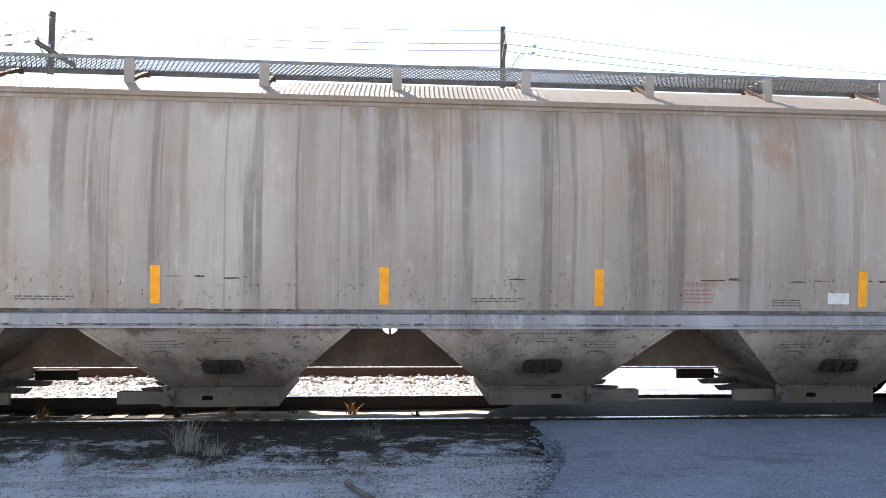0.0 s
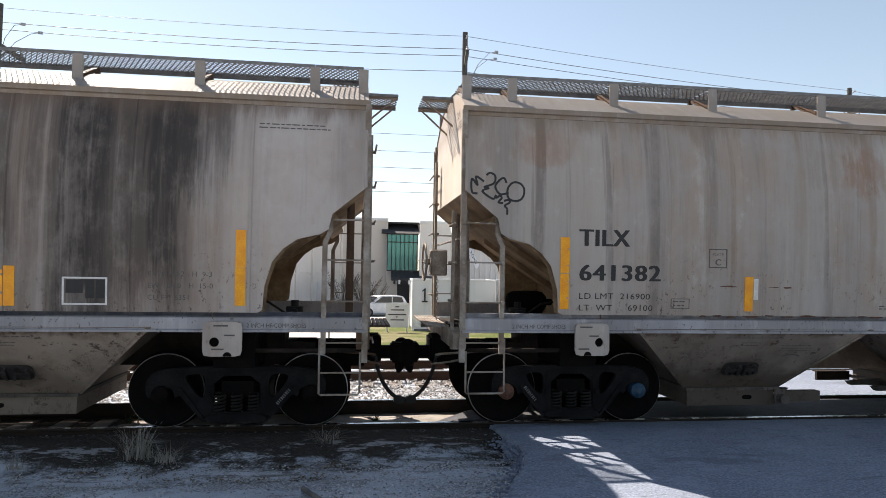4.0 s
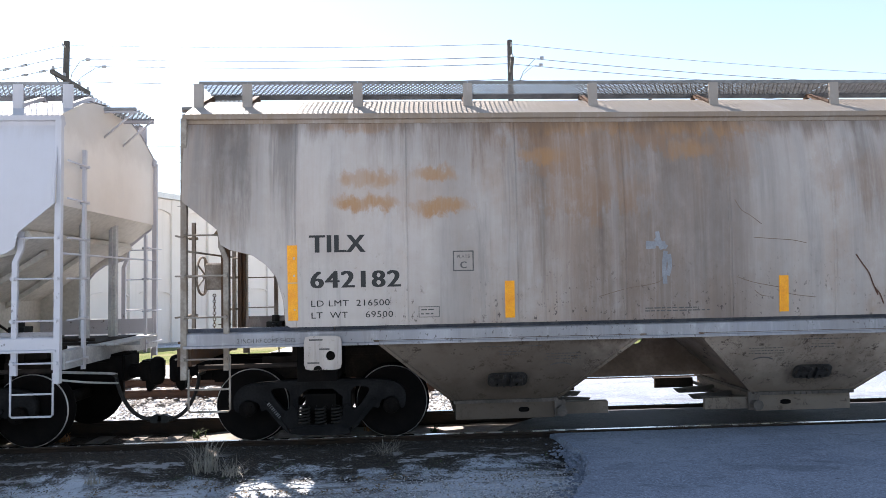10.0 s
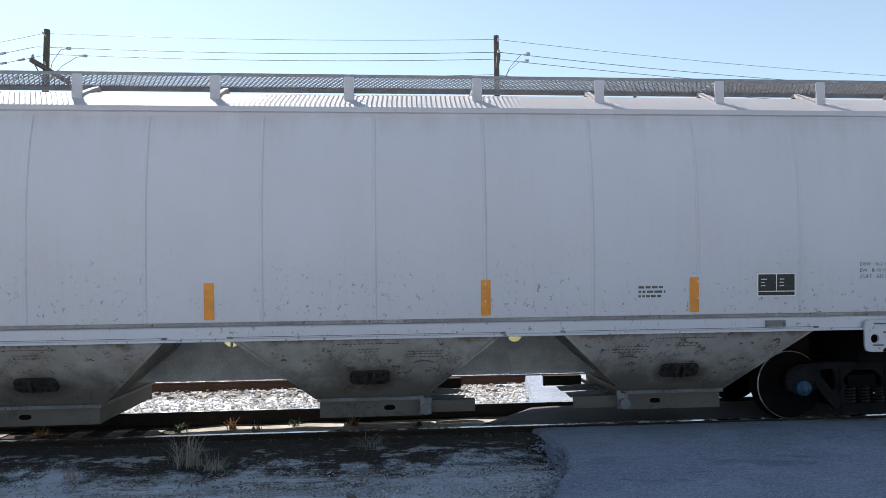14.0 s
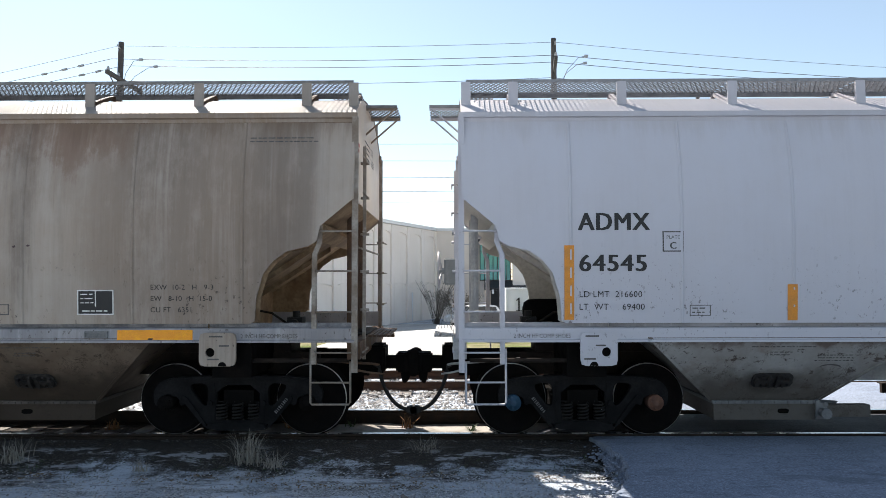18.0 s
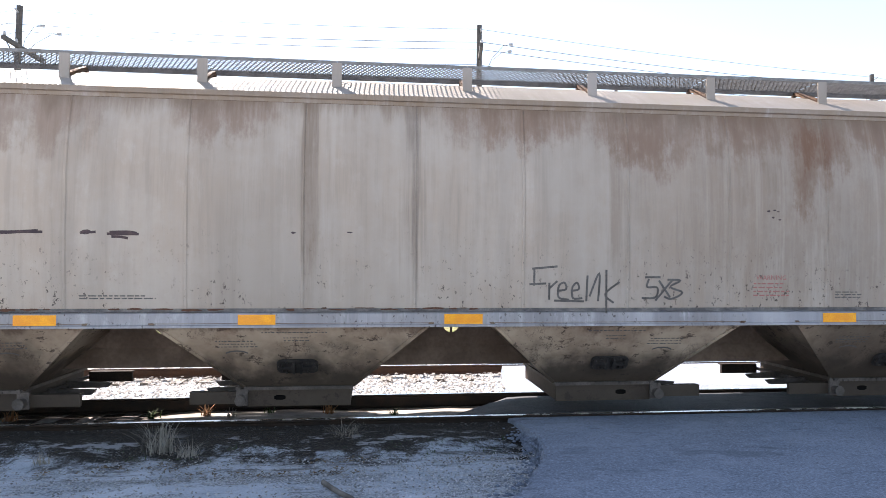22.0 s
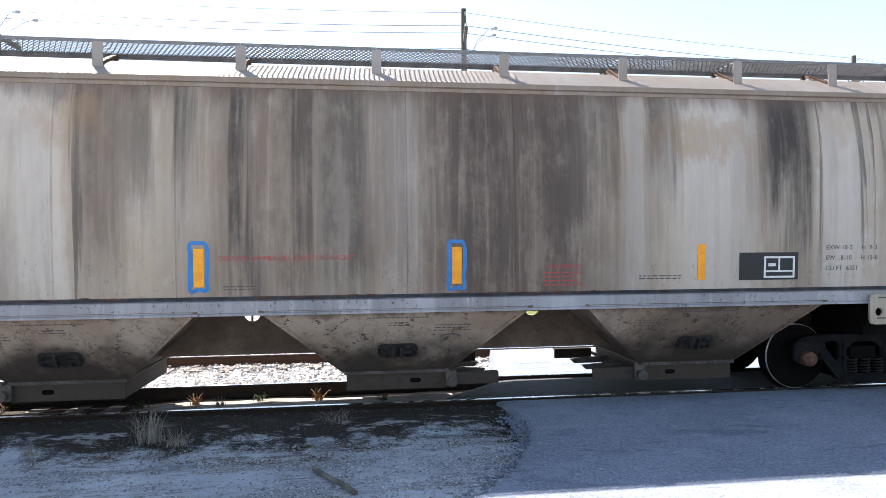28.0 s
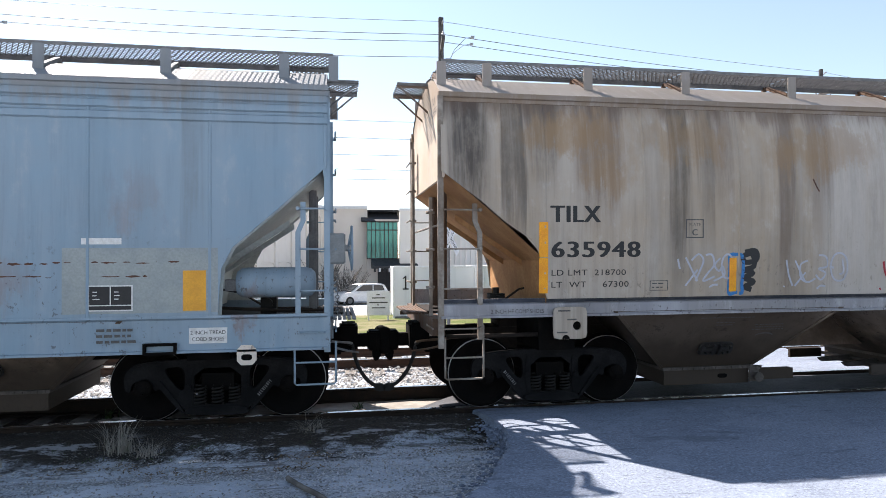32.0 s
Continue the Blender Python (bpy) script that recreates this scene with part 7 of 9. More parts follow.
def asphalt(name, a, b):
    m = Mat(name, 0.9, 0, 0.3)
    big = m.noise(0.5, 5, 0.6)
    grit = m.noise(40, 5, 0.8)
    t = m.mix(m.ramp(big, 0.36, 0.66), a, b)
    t = m.mix(m.math("MULTIPLY", m.ramp(grit, 0.50, 0.66), 0.6), t, tuple(1.9 * v for v in b))
    t = m.mix(m.math("MULTIPLY", m.ramp(grit, 0.47, 0.37), 0.6), t, tuple(0.35 * v for v in a))
    worn = m.noise(0.55, 7, 0.72, m.space(0.6, 1.5, 1, (2, 7, 0)))
    t = m.mix(m.math("MULTIPLY", m.ramp(worn, 0.54, 0.63), 0.45), t, tuple(0.5 * v for v in a))
    t = m.mix(m.math("MULTIPLY", m.ramp(m.noise(4.0, 6, 0.7, m.space(0.4, 1.6, 1)), 0.58, 0.68), 0.6), t, tuple(0.42 * v for v in a))
    t = m.mix(m.math("MULTIPLY", m.ramp(m.noise(1.4, 7, 0.75, m.space(1, 1.3, 1, (5, 3, 0))), 0.52, 0.62), 0.35), t, tuple(1.35 * v for v in b))
    chip = m.noise(17, 4, 0.7, m.space(0.7, 1.3, 1))
    t = m.mix(m.math("MULTIPLY", m.ramp(chip, 0.64, 0.70), 0.8), t, tuple(0.25 * v for v in a))
    m.color(t)
    m.bump(m.math("ADD", grit, m.noise(5, 4)), 0.5, 0.01)
    return m.m


ASPHALT = asphalt("worn_asphalt", (0.148, 0.175, 0.225), (0.198, 0.23, 0.29))


def slab(name, edge, z, thick, material, label, category):
    """A paved sheet with an uneven edge."""
    bm = bmesh.new()
    top = [bm.verts.new((x, y, z)) for x, y in edge]
    low = [bm.verts.new((x - 0.05, y, z - thick)) for x, y in edge]
    bm.faces.new(top)
    for i in range(len(edge)):
        j = (i + 1) % len(edge)
        bm.faces.new((top[j], top[i], low[i], low[j]))
    bmesh.ops.recalc_face_normals(bm, faces=bm.faces)
    return tagged(part(name, bm, material), label, category, kind="structure")


rng = random.Random(5)
EDGE = [(1.79, -0.85), (1.92, -1.64), (1.92, -2.23), (1.79, -2.75), (1.59, -3.25), (1.37, -3.74), (1.08, -4.22), (0.84, -4.53), (0.36, -5.29), (-0.17, -6.45), (-0.49, -8.23), (-1.0, -12.0), (-1.0, -30.0)]
left = []
for (xa, ya), (xb, yb) in zip(EDGE, EDGE[1:]):
    for k in range(6):
        u = k / 6
        left.append((xa + (xb - xa) * u + rng.uniform(-0.035, 0.035), ya + (yb - ya) * u))


def road_z(x, y):
    """The crossing climbs a little away from the rails."""
    return -0.02 + max(0.0, -0.8 - max(y, -14.0)) * 0.047


left.append(EDGE[-1])
bm = bmesh.new()
rows, skirt = [], []
for x, y in left:
    across = [x + (6.6 - x) * u for u in (0, 0.02, 0.08, 0.2, 0.4, 0.7, 1.0)] + [12.0, 40.0]
    rows.append([bm.verts.new((a, y, road_z(a, y) - (0.012 if k == 0 else 0.0))) for k, a in enumerate(across)])
    skirt.append(bm.verts.new((x - 0.07, y, road_z(x, y) - 0.32)))
for a, c in zip(rows, rows[1:]):
    for k in range(len(a) - 1):
        bm.faces.new((a[k], c[k], c[k + 1], a[k + 1])).smooth = True
for k in range(len(rows) - 1):
    bm.faces.new((skirt[k], skirt[k + 1], rows[k + 1][0], rows[k][0]))
tagged(part("road", bm, ASPHALT), "worn grey asphalt of the level crossing", "road", kind="structure")
bm = bmesh.new()
for k in range(900):
    (x, y) = rng.choice(left[:48])
    x += rng.gauss(-0.06, 0.10)
    y += rng.uniform(-0.06, 0.06)
    s = rng.uniform(0.006, 0.024)
    bmesh.ops.create_icosphere(bm, subdivisions=1, radius=s, matrix=Matrix.Translation((x, y, road_z(x, y) - 0.09 + rng.uniform(-0.08, 0.03))) @ Matrix.Diagonal((1.2, 0.9, 0.6, 1)))
tagged(part("asphalt_crumbs", bm, ASPHALT), "broken asphalt crumbs along the road edge", "rubble", kind="stuff")
# crossing asphalt under the train: the shade there is put into its dark colour
SHADED_ASPHALT = asphalt("train_shaded_asphalt", (0.045, 0.046, 0.052), (0.07, 0.071, 0.078))
bm = bmesh.new()
rows = []
for k in range(17):
    y = -0.53 + 1.13 * k / 16
    rim = 1.28 + 0.62 * (y + 0.53) + 0.55 * max(0.0, y - 0.3) + 0.16 * noise.noise(Vector((y * 4, 2.0, 0)))
    rows.append([bm.verts.new((rim + dx, y, z + 0.012 * noise.noise(Vector((y * 9, dx * 5, 3))))) for dx, z in ((-0.75, -0.27), (-0.45, -0.20), (-0.18, -0.11), (0.0, -0.055), (0.35, -0.035), (1.2, -0.03), (10.0, -0.03), (40.0, -0.03))])
for a, c in zip(rows, rows[1:]):
    for k in range(7):
        bm.faces.new((a[k], a[k + 1], c[k + 1], c[k])).smooth = True
for k in range(7):
    for row in (rows[0], rows[-1]):
        lo = [bm.verts.new(row[i].co - Vector((0, 0, 0.2))) for i in (k, k + 1)]
        bm.faces.new((row[k], row[k + 1], lo[1], lo[0]))
bmesh.ops.recalc_face_normals(bm, faces=bm.faces)
tagged(part("road_between_rails", bm, SHADED_ASPHALT), "asphalt between the rails of the crossing, train shade in its colour", "road", kind="structure")
slab("road_between_tracks", [(2.2, 0.83), (40.0, 0.83), (40.0, 3.5), (2.6, 3.5)], -0.018, 0.25, ASPHALT, "asphalt between the two tracks", "road")
slab("road_beyond", [(2.6, 5.1), (40.0, 5.1), (40.0, 9.5), (3.2, 9.5)], -0.10, 0.25, ASPHALT, "sunlit asphalt beyond the tracks", "road")


def rail_pair(y0, x0, x1, name, label, steel, foot=-0.175):
    tr = tagged(new(name), label, "railway track", kind="structure")
    for y in (y0 - 0.755, y0 + 0.755):
        bm = bmesh.new()
        prism(bm, [(y - 0.07, foot), (y + 0.07, foot), (y + 0.07, foot + 0.015), (y + 0.012, foot + 0.035), (y + 0.01, -0.045), (y + 0.036, -0.03), (y + 0.036, -0.006), (y - 0.036, -0.006), (y - 0.036, -0.03), (y - 0.01, -0.045), (y - 0.012, foot + 0.035), (y - 0.07, foot + 0.015)], x0, x1, 0, "x")
        box(bm, x0, x1, y - 0.030, y + 0.030, -0.0055, 0.0, 1)
        part("rail", bm, [steel, RAILTOP], tr)
    return tr


track_near = rail_pair(0.0, -200, 200, "track_near", "rails with bright worn heads, train shade in their colour", RAIL_SHADED, -0.215)
track_far = rail_pair(4.35, -200, 200, "track_far", "rusty rails of a second parallel track", RAIL)
bm = bmesh.new()
box(bm, -0.115, 0.115, -1.3, 1.3, -0.35, -0.178)
tie_me = bpy.data.meshes.new("tie")
bm.to_mesh(tie_me)
bm.free()
tie_me.materials.append(TIE)
for tr, y in ((track_near, 0.0), (track_far, 4.35)):
    x = -24.0
    while x < 2.2:
        share("tie", tie_me, tr, pose(x, y + rng.uniform(-0.06, 0.06), rng.uniform(-0.004, 0.004) - (0.04 if y < 1 else 0.0), 0, 0, rng.uniform(-1.5, 1.5)))
        x += 0.54 + rng.uniform(-0.03, 0.03)


def stones(name, n, x0, x1, band, size, material, label, category, seed=3):
    """Loose stones: thousands of small rough lumps in one mesh."""
    rnd = np.random.RandomState(seed)
    base = np.array([(1, 0, 0), (-0.9, 0.1, 0), (0, 1, 0.1), (0.1, -1, 0), (0, 0.1, 0.8), (0, 0, -0.7)])
    tri = np.array([(0, 2, 4), (2, 1, 4), (1, 3, 4), (3, 0, 4), (2, 0, 5), (1, 2, 5), (3, 1, 5), (0, 3, 5)])
    vs, fs = [], []
    for k in range(n):
        x, (y, z) = rnd.uniform(x0, x1), band(rnd)
        s = size * rnd.uniform(0.5, 1.4)
        a = rnd.uniform(0, 6.28)
        c, d = math.cos(a), math.sin(a)
        p = base * (1 + rnd.uniform(-0.3, 0.3, (6, 3))) * s * np.array([1.1, 0.8, 0.7])
        p = np.stack([c * p[:, 0] - d * p[:, 1], d * p[:, 0] + c * p[:, 1], p[:, 2]], 1) + (x, y, z)
        vs.append(p)
        fs.append(tri + 6 * k)
    me = bpy.data.meshes.new(name)
    me.from_pydata(np.concatenate(vs).tolist(), [], np.concatenate(fs).tolist())
    me.materials.append(material)
    return tagged(new(name, me), label, category, kind="stuff")


def stone_mat(name, a, b):
    m = Mat(name, 0.9, 0, 0.3)
    g = m.n("ShaderNodeNewGeometry")
    m.color(m.mix(m.ramp(m.noise(30, 3), 0.3, 0.7, 0, 0.35), m.mix(g.outputs["Random Per Island"], a, b), (0.2, 0.19, 0.18)))
    return m.m


BALLAST = stone_mat("ballast_stones", (0.30, 0.285, 0.27), (0.52, 0.50, 0.48))
stones("ballast", 9000, -22, 2.6, lambda r: (r.uniform(0.85, 3.5), -0.17 + r.uniform(-0.02, 0.03)), 0.034, BALLAST, "pale crushed stone ballast between the tracks", "ballast", 3)
stones("ballast_in_track", 5000, -22, 2.0, lambda r: (r.uniform(-0.70, 0.70), -0.268 + r.uniform(-0.02, 0.012)), 0.022, BALLAST, "pale ballast between the rails", "ballast", 4)
stones("ballast_in_far_track", 4000, -26, 2.6, lambda r: (r.uniform(3.6, 5.6), -0.21 + r.uniform(-0.02, 0.02)), 0.036, BALLAST, "pale ballast in the far track", "ballast", 5)
GRAVEL = stone_mat("loose_gravel", (0.14, 0.138, 0.135), (0.60, 0.60, 0.60))
stones("gravel", 9000, -9, 2.0, lambda r: (lambda y: (y, ground_z(0, y) + 0.012 + r.uniform(-0.01, 0.02)))(-1.6 - 4.6 * r.uniform(0, 1) ** 1.3), 0.014, GRAVEL, "loose grey gravel on bare dirt", "gravel", 6)


PEBBLE = stone_mat("pale_pebbles", (0.26, 0.27, 0.29), (0.74, 0.75, 0.77))
stones("pebbles", 3600, -0.2, 2.1, lambda r: (lambda y: (y, ground_z(0, y) + 0.012 + r.uniform(-0.012, 0.012)))(-1.75 - 3.0 * r.uniform(0, 1) ** 1.2), 0.0105, PEBBLE, "pale coarse pebbles beside the broken road edge", "gravel", 16)
# dark soil shoulder along the near rail
bm = bmesh.new()
xs = [-60 + 2.0 * k for k in range(22)] + [-16 + 0.25 * k for k in range(73)]
cols = []
for x in xs:
    w = 0.30 * noise.noise(Vector((x * 0.7, 3.1, 0))) + 0.14 * noise.noise(Vector((x * 2.3, 7.7, 0)))
    far = -1.72 + w if x < 1.0 else -1.72 + w + (x - 1.0) * 0.5
    row = [(-0.80, -0.075), (-1.0, -0.065), (-1.25, -0.085), (0.55 * far - 0.45 * 1.25, -0.13), (far, -0.19), (far - 0.6, -0.27)]
    cols.append([bm.verts.new((x, y, z + 0.02 * noise.noise(Vector((x * 3, y * 3, 1))))) for y, z in row])
for a, c in zip(cols, cols[1:]):
    for k in range(5):
        bm.faces.new((a[k + 1], c[k + 1], c[k], a[k])).smooth = True
tagged(part("track_shoulder", bm, EARTH), "dark cinder soil shoulder beside the rail", "ground", kind="structure")
bm = bmesh.new()
cols = []
for x in [-60 + 2.0 * k for k in range(22)] + [-16 + 0.3 * k for k in range(61)]:
    cols.append([bm.verts.new((x, y, -0.262 + 0.016 * noise.noise(Vector((x * 2.2, y * 4, 2))) + 0.062 * min(1.0, max(0.0, (x + 3.6) / 0.9)) * (1.0 + 0.35 * noise.noise(Vector((x * 1.3, y * 3, 7)))) * (y > 0.1))) for y in (-0.70, -0.35, 0.0, 0.2, 0.35, 0.5, 0.70)])
for a, c in zip(cols, cols[1:]):
    for k in range(6):
        bm.faces.new((a[k], c[k], c[k + 1], a[k + 1])).smooth = True
BED = simple("dusty_track_bed", (0.34, 0.315, 0.28), (0.20, 0.18, 0.155), 2.5, 0.95, 0, 0.6)
tagged(part("track_bed", bm, BED), "dusty pale dirt packed between the ties", "ground", kind="structure")

CINDER = stone_mat("cinder_stones", (0.04, 0.037, 0.034), (0.20, 0.19, 0.18))
stones("cinders", 5000, -11, 1.7, lambda r: ((lambda y: (y, -0.065 - 0.13 * max(0, (-y - 0.95) / 0.9)))(-0.85 - 1.15 * r.uniform(0, 1))), 0.011, CINDER, "small dark cinders and stones on the shoulder", "gravel", 8)

# weeds
STRAW = simple("dry_straw", (0.24, 0.215, 0.18), (0.38, 0.345, 0.295), 9, 0.9, 0, 0.1)
GREEN = simple("weed_green", (0.035, 0.06, 0.018), (0.07, 0.10, 0.03), 9, 0.85, 0, 0.1)
RUSTLEAF = simple("dead_leaf", (0.26, 0.12, 0.05), (0.36, 0.20, 0.09), 9, 0.9, 0, 0.1)


def blades(bm, x, y, z, n, h, spread, rnd, w=0.006):
    """Bent, tapering blades of dry grass from one root."""
    for k in range(n):
        a = rnd.uniform(0, 6.28)
        lean = rnd.uniform(0.05, 1.0) * spread
        hh = h * rnd.uniform(0.35, 1.0)
        bx, by = x + rnd.gauss(0, spread * 0.22), y + rnd.gauss(0, spread * 0.18)
        prev = None
        side = Vector((-math.sin(a), math.cos(a), 0)) * w
        for i in range(5):
            u = i / 4
            p = Vector((bx + math.cos(a) * lean * u * u, by + math.sin(a) * lean * u * u, z + hh * (u - 0.22 * u * u * lean / max(spread, 0.01))))
            s = side * (1 - 0.8 * u)
            now = (bm.verts.new(p - s), bm.verts.new(p + s))
            if prev:
                bm.faces.new((prev[0], prev[1], now[1], now[0]))
            prev = now


rnd = random.Random(11)
for n, (x, y, h, cnt, sp) in enumerate(((-2.38, -1.55, 0.42, 120, 0.36), (-0.30, -1.25, 0.26, 90, 0.36), (-2.05, -1.75, 0.18, 70, 0.34), (-5.2, -1.5, 0.3, 80, 0.34), (-3.5, -1.9, 0.16, 50, 0.2))):
    bm = bmesh.new()
    blades(bm, x, y, -0.16, cnt, h, sp, rnd, 0.0045)
    tagged(part("weed_clump", bm, STRAW), "clump of dry straw-coloured weeds beside the rail", "weed", "weeds along the rail")
for x, y, h, mt in ((-0.62, 0.45, 0.20, RUSTLEAF), (-2.35, 0.45, 0.17, RUSTLEAF), (-2.0, 0.3, 0.14, STRAW), (-1.45, 0.5, 0.12, GREEN), (-3.1, 0.4, 0.13, GREEN), (-5.0, 0.4, 0.16, RUSTLEAF), (0.35, 0.3, 0.1, GREEN)):
    bm = bmesh.new()
    blades(bm, x, y, -0.22, 30, h * 1.15, 0.16, rnd, 0.010)
    tagged(part("weed_tuft", bm, mt), "small weed tuft growing between the rails", "weed", "weeds along the rail")
bm = bmesh.new()
for k in range(900):
    x = rnd.uniform(-12, 1.6)
    y = -0.95 - 0.9 * rnd.random() ** 1.4
    blades(bm, x, y, -0.15 - 0.05 * (y < -1.6), 4, 0.03 + 0.05 * rnd.random() ** 2, 0.09, rnd, 0.004)
tagged(part("weed_grass", bm, GREEN), "sparse low green weeds on dark soil", "grass", kind="stuff")
bm = bmesh.new()
for k in range(700):
    x = rnd.uniform(-12, 1.6)
    y = -1.2 - 1.5 * rnd.random()
    blades(bm, x, y, ground_z(x, y) + 0.02, 3, 0.018 + 0.02 * rnd.random(), 0.14, rnd, 0.003)
tagged(part("straw_litter", bm, STRAW), "short dry straw strewn on the dirt", "grass", kind="stuff")
# brown litter on the shoulder
LITTER = Mat("leaf_litter", 0.95, 0, 0.1)
g = LITTER.n("ShaderNodeNewGeometry")
LITTER.color(LITTER.mix(g.outputs["Random Per Island"], (0.05, 0.034, 0.022), (0.27, 0.19, 0.11)))
lit = np.random.RandomState(21)
vs, fs = [], []
for k in range(9000):
    x, y = lit.uniform(-12, 1.5), -1.0 - 1.5 * lit.uniform(0, 1) ** 0.8
    if noise.noise(Vector((x * 0.9, y * 2.2, 5.0))) + 0.25 * noise.noise(Vector((x * 4, y * 5, 1.0))) < 0.02 + 0.35 * max(0.0, -1.7 - y):
        continue
    z = -0.075 - 0.145 * min(1.0, max(0.0, (-y - 1.0) / 0.75)) + 0.06 * max(0.0, -1.7 - y) + lit.uniform(0.0, 0.02)
    n, s, a = len(vs), lit.uniform(0.008, 0.026), lit.uniform(0, 6.28)
    c, d = s * math.cos(a), s * math.sin(a)
    e = lit.uniform(-0.6, 0.6) * s
    vs += [(x + c, y + d, z + e), (x - 0.45 * d, y + 0.45 * c, z + 0.004), (x - c, y - d, z - e * 0.3), (x + 0.45 * d, y - 0.45 * c, z + 0.006)]
    fs.append((n, n + 1, n + 2, n + 3))
me = bpy.data.meshes.new("leaf_litter")
me.from_pydata(vs, [], fs)
me.materials.append(LITTER.m)
tagged(new("leaf_litter", me), "brown dead leaf litter on the dark soil", "leaf litter", kind="stuff")
bm = bmesh.new()
tube(bm, [(x, y, ground_z(x, y) + 0.035) for x, y in [(-0.46, -2.86), (-0.32, -3.16), (-0.17, -3.43), (-0.04, -3.7)]], 0.023, 9)
for v in bm.verts:
    v.co += Vector((rnd.uniform(-0.006, 0.006), rnd.uniform(-0.006, 0.006), rnd.uniform(-0.006, 0.006)))
tagged(part("wooden_stick", bm, TIE), "weathered grey broken stick lying on the dirt", "stick")

# ---- beyond the tracks ----
def wall_paint(name, a, b):
    m = Mat(name, 0.85, 0, 0.2)
    t = m.mix(m.ramp(m.noise(0.5, 5), 0.35, 0.7), a, b)
    t = m.mix(m.math("MULTIPLY", m.ramp(m.noise(1.0, 4, 0.6, m.space(3, 3, 0.2)), 0.55, 0.75), 0.3), t, tuple(0.75 * v for v in a))
    m.color(t)
    m.bump(m.noise(14, 3), 0.2, 0.01)
    return m.m


BEIGE = wall_paint("beige_stucco", (0.76, 0.69, 0.63), (0.80, 0.735, 0.68))
TAN = wall_paint("tan_stucco", (0.68, 0.61, 0.54), (0.72, 0.65, 0.58))
OFFWHITE = wall_paint("offwhite_stucco", (0.70, 0.66, 0.60), (0.74, 0.70, 0.65))
TRIM = simple("white_trim", (0.72, 0.72, 0.72), (0.78, 0.78, 0.77), 4, 0.6, 0, 0.05)
DARKROOF = simple("dark_roof", (0.03, 0.03, 0.033), (0.05, 0.05, 0.052), 6, 0.7, 0, 0.1)


def glass_mat():
    m = Mat("green_glass", 0.06, 0, 0.6)
    m.color((0.05, 0.24, 0.23))
    m.b.inputs["Metallic"].default_value = 0.25
    return m.m


GLASS = glass_mat()


def building():
    b = thing("commercial_building", "beige stucco commercial building with arched wall panels and a glass entrance", "building")
    p0, p1 = Vector((-17.1, 16.0)), Vector((-1.3, 51.7))
    length = (p1 - p0).length
    ang = math.degrees(math.atan2(p1.y - p0.y, p1.x - p0.x))
    base = pose(p0.x, p0.y, 0, 0, 0, ang)
    lo, hi = -2.2, 6.6
    bm = bmesh.new()
    box(bm, 0, length, 0.0, 0.4, lo, hi, 0, base)
    part("wall", bm, BEIGE, b)
    n = 14
    step = length / n
    for k in range(n + 1):
        bm = bmesh.new()
        box(bm, k * step - 0.28, k * step + 0.28, -0.16, 0.0, lo, hi - 0.05, 0, base)
        part("pilaster", bm, BEIGE, b)
    for k in range(n):
        a, c = k * step + 0.28, (k + 1) * step - 0.28
        mid, r = (a + c) / 2, (c - a) / 2
        # arched heads of the tall upper niche and the low niche
        for z, rise, top in ((hi - 0.9, 0.32, hi - 0.05), (1.55, 0.22, 1.86)):
            bm = bmesh.new()
            pts = [(a, top), (a, z)]
            pts += [(mid - r * math.cos(math.pi * i / 10), z + rise * math.sin(math.pi * i / 10)) for i in range(1, 10)]
            pts += [(c, z), (c, top)]
            if top < hi - 1:
                pts = [(a, z - 0.02)] + [(mid - r * math.cos(math.pi * i / 10), z + rise * math.sin(math.pi * i / 10)) for i in range(0, 11)] + [(c, z - 0.02)]
                pts += [(mid + (r - 0.06) * math.cos(math.pi * i / 10), z - 0.05 + (rise - 0.02) * math.sin(math.pi * i / 10)) for i in range(0, 11)]
            prism(bm, pts, -0.11, -0.002)
            for v in bm.verts:
                v.co = base @ v.co
            bmesh.ops.recalc_face_normals(bm, faces=bm.faces)
            part("arch", bm, BEIGE, b)
    bm = bmesh.new()
    box(bm, -0.3, length + 0.25, -0.28, 0.5, hi, hi + 0.28, 0, base)
    part("cornice", bm, TRIM, b, "white metal roof edge")
    for k in (6, 10, 12):
        bm = bmesh.new()
        rod(bm, base @ Vector((k * step + 0.5, -0.22, lo)), base @ Vector((k * step + 0.5, -0.22, 0.9)), 0.06, 8)
        part("downpipe", bm, TRIM, b)
    # front face, glass bay and white block
    bm = bmesh.new()
    box(bm, -1.3, 3.0, 51.7, 52.1, lo, 6.6)
    part("wall", bm, TAN, b)
    bm = bmesh.new()
    box(bm, -1.35, 3.0, 51.45, 52.2, 6.6, 6.85)
    part("cornice", bm, TRIM, b)
    bm = bmesh.new()
    box(bm, 2.9, 5.75, 51.0, 51.3, lo, 1.9)
    part("wall", bm, TAN, b)
    for k in range(7):
        bm = bmesh.new()
        x = 2.95 + k * 0.40
        box(bm, x, x + 0.34, 50.9, 50.96, 1.98, 5.3)
        part("window_pane", bm, GLASS, b, "green tinted glass pane")
    for k in range(8):
        bm = bmesh.new()
        box(bm, 2.89 + k * 0.40, 2.95 + k * 0.40, 50.82, 51.0, 1.9, 5.4)
        part("mullion", bm, DARKROOF, b)
    for z in (1.9, 4.55, 5.3):
        bm = bmesh.new()
        box(bm, 2.88, 5.8, 50.84, 51.0, z, z + 0.09)
        part("transom", bm, DARKROOF, b)
    bm = bmesh.new()
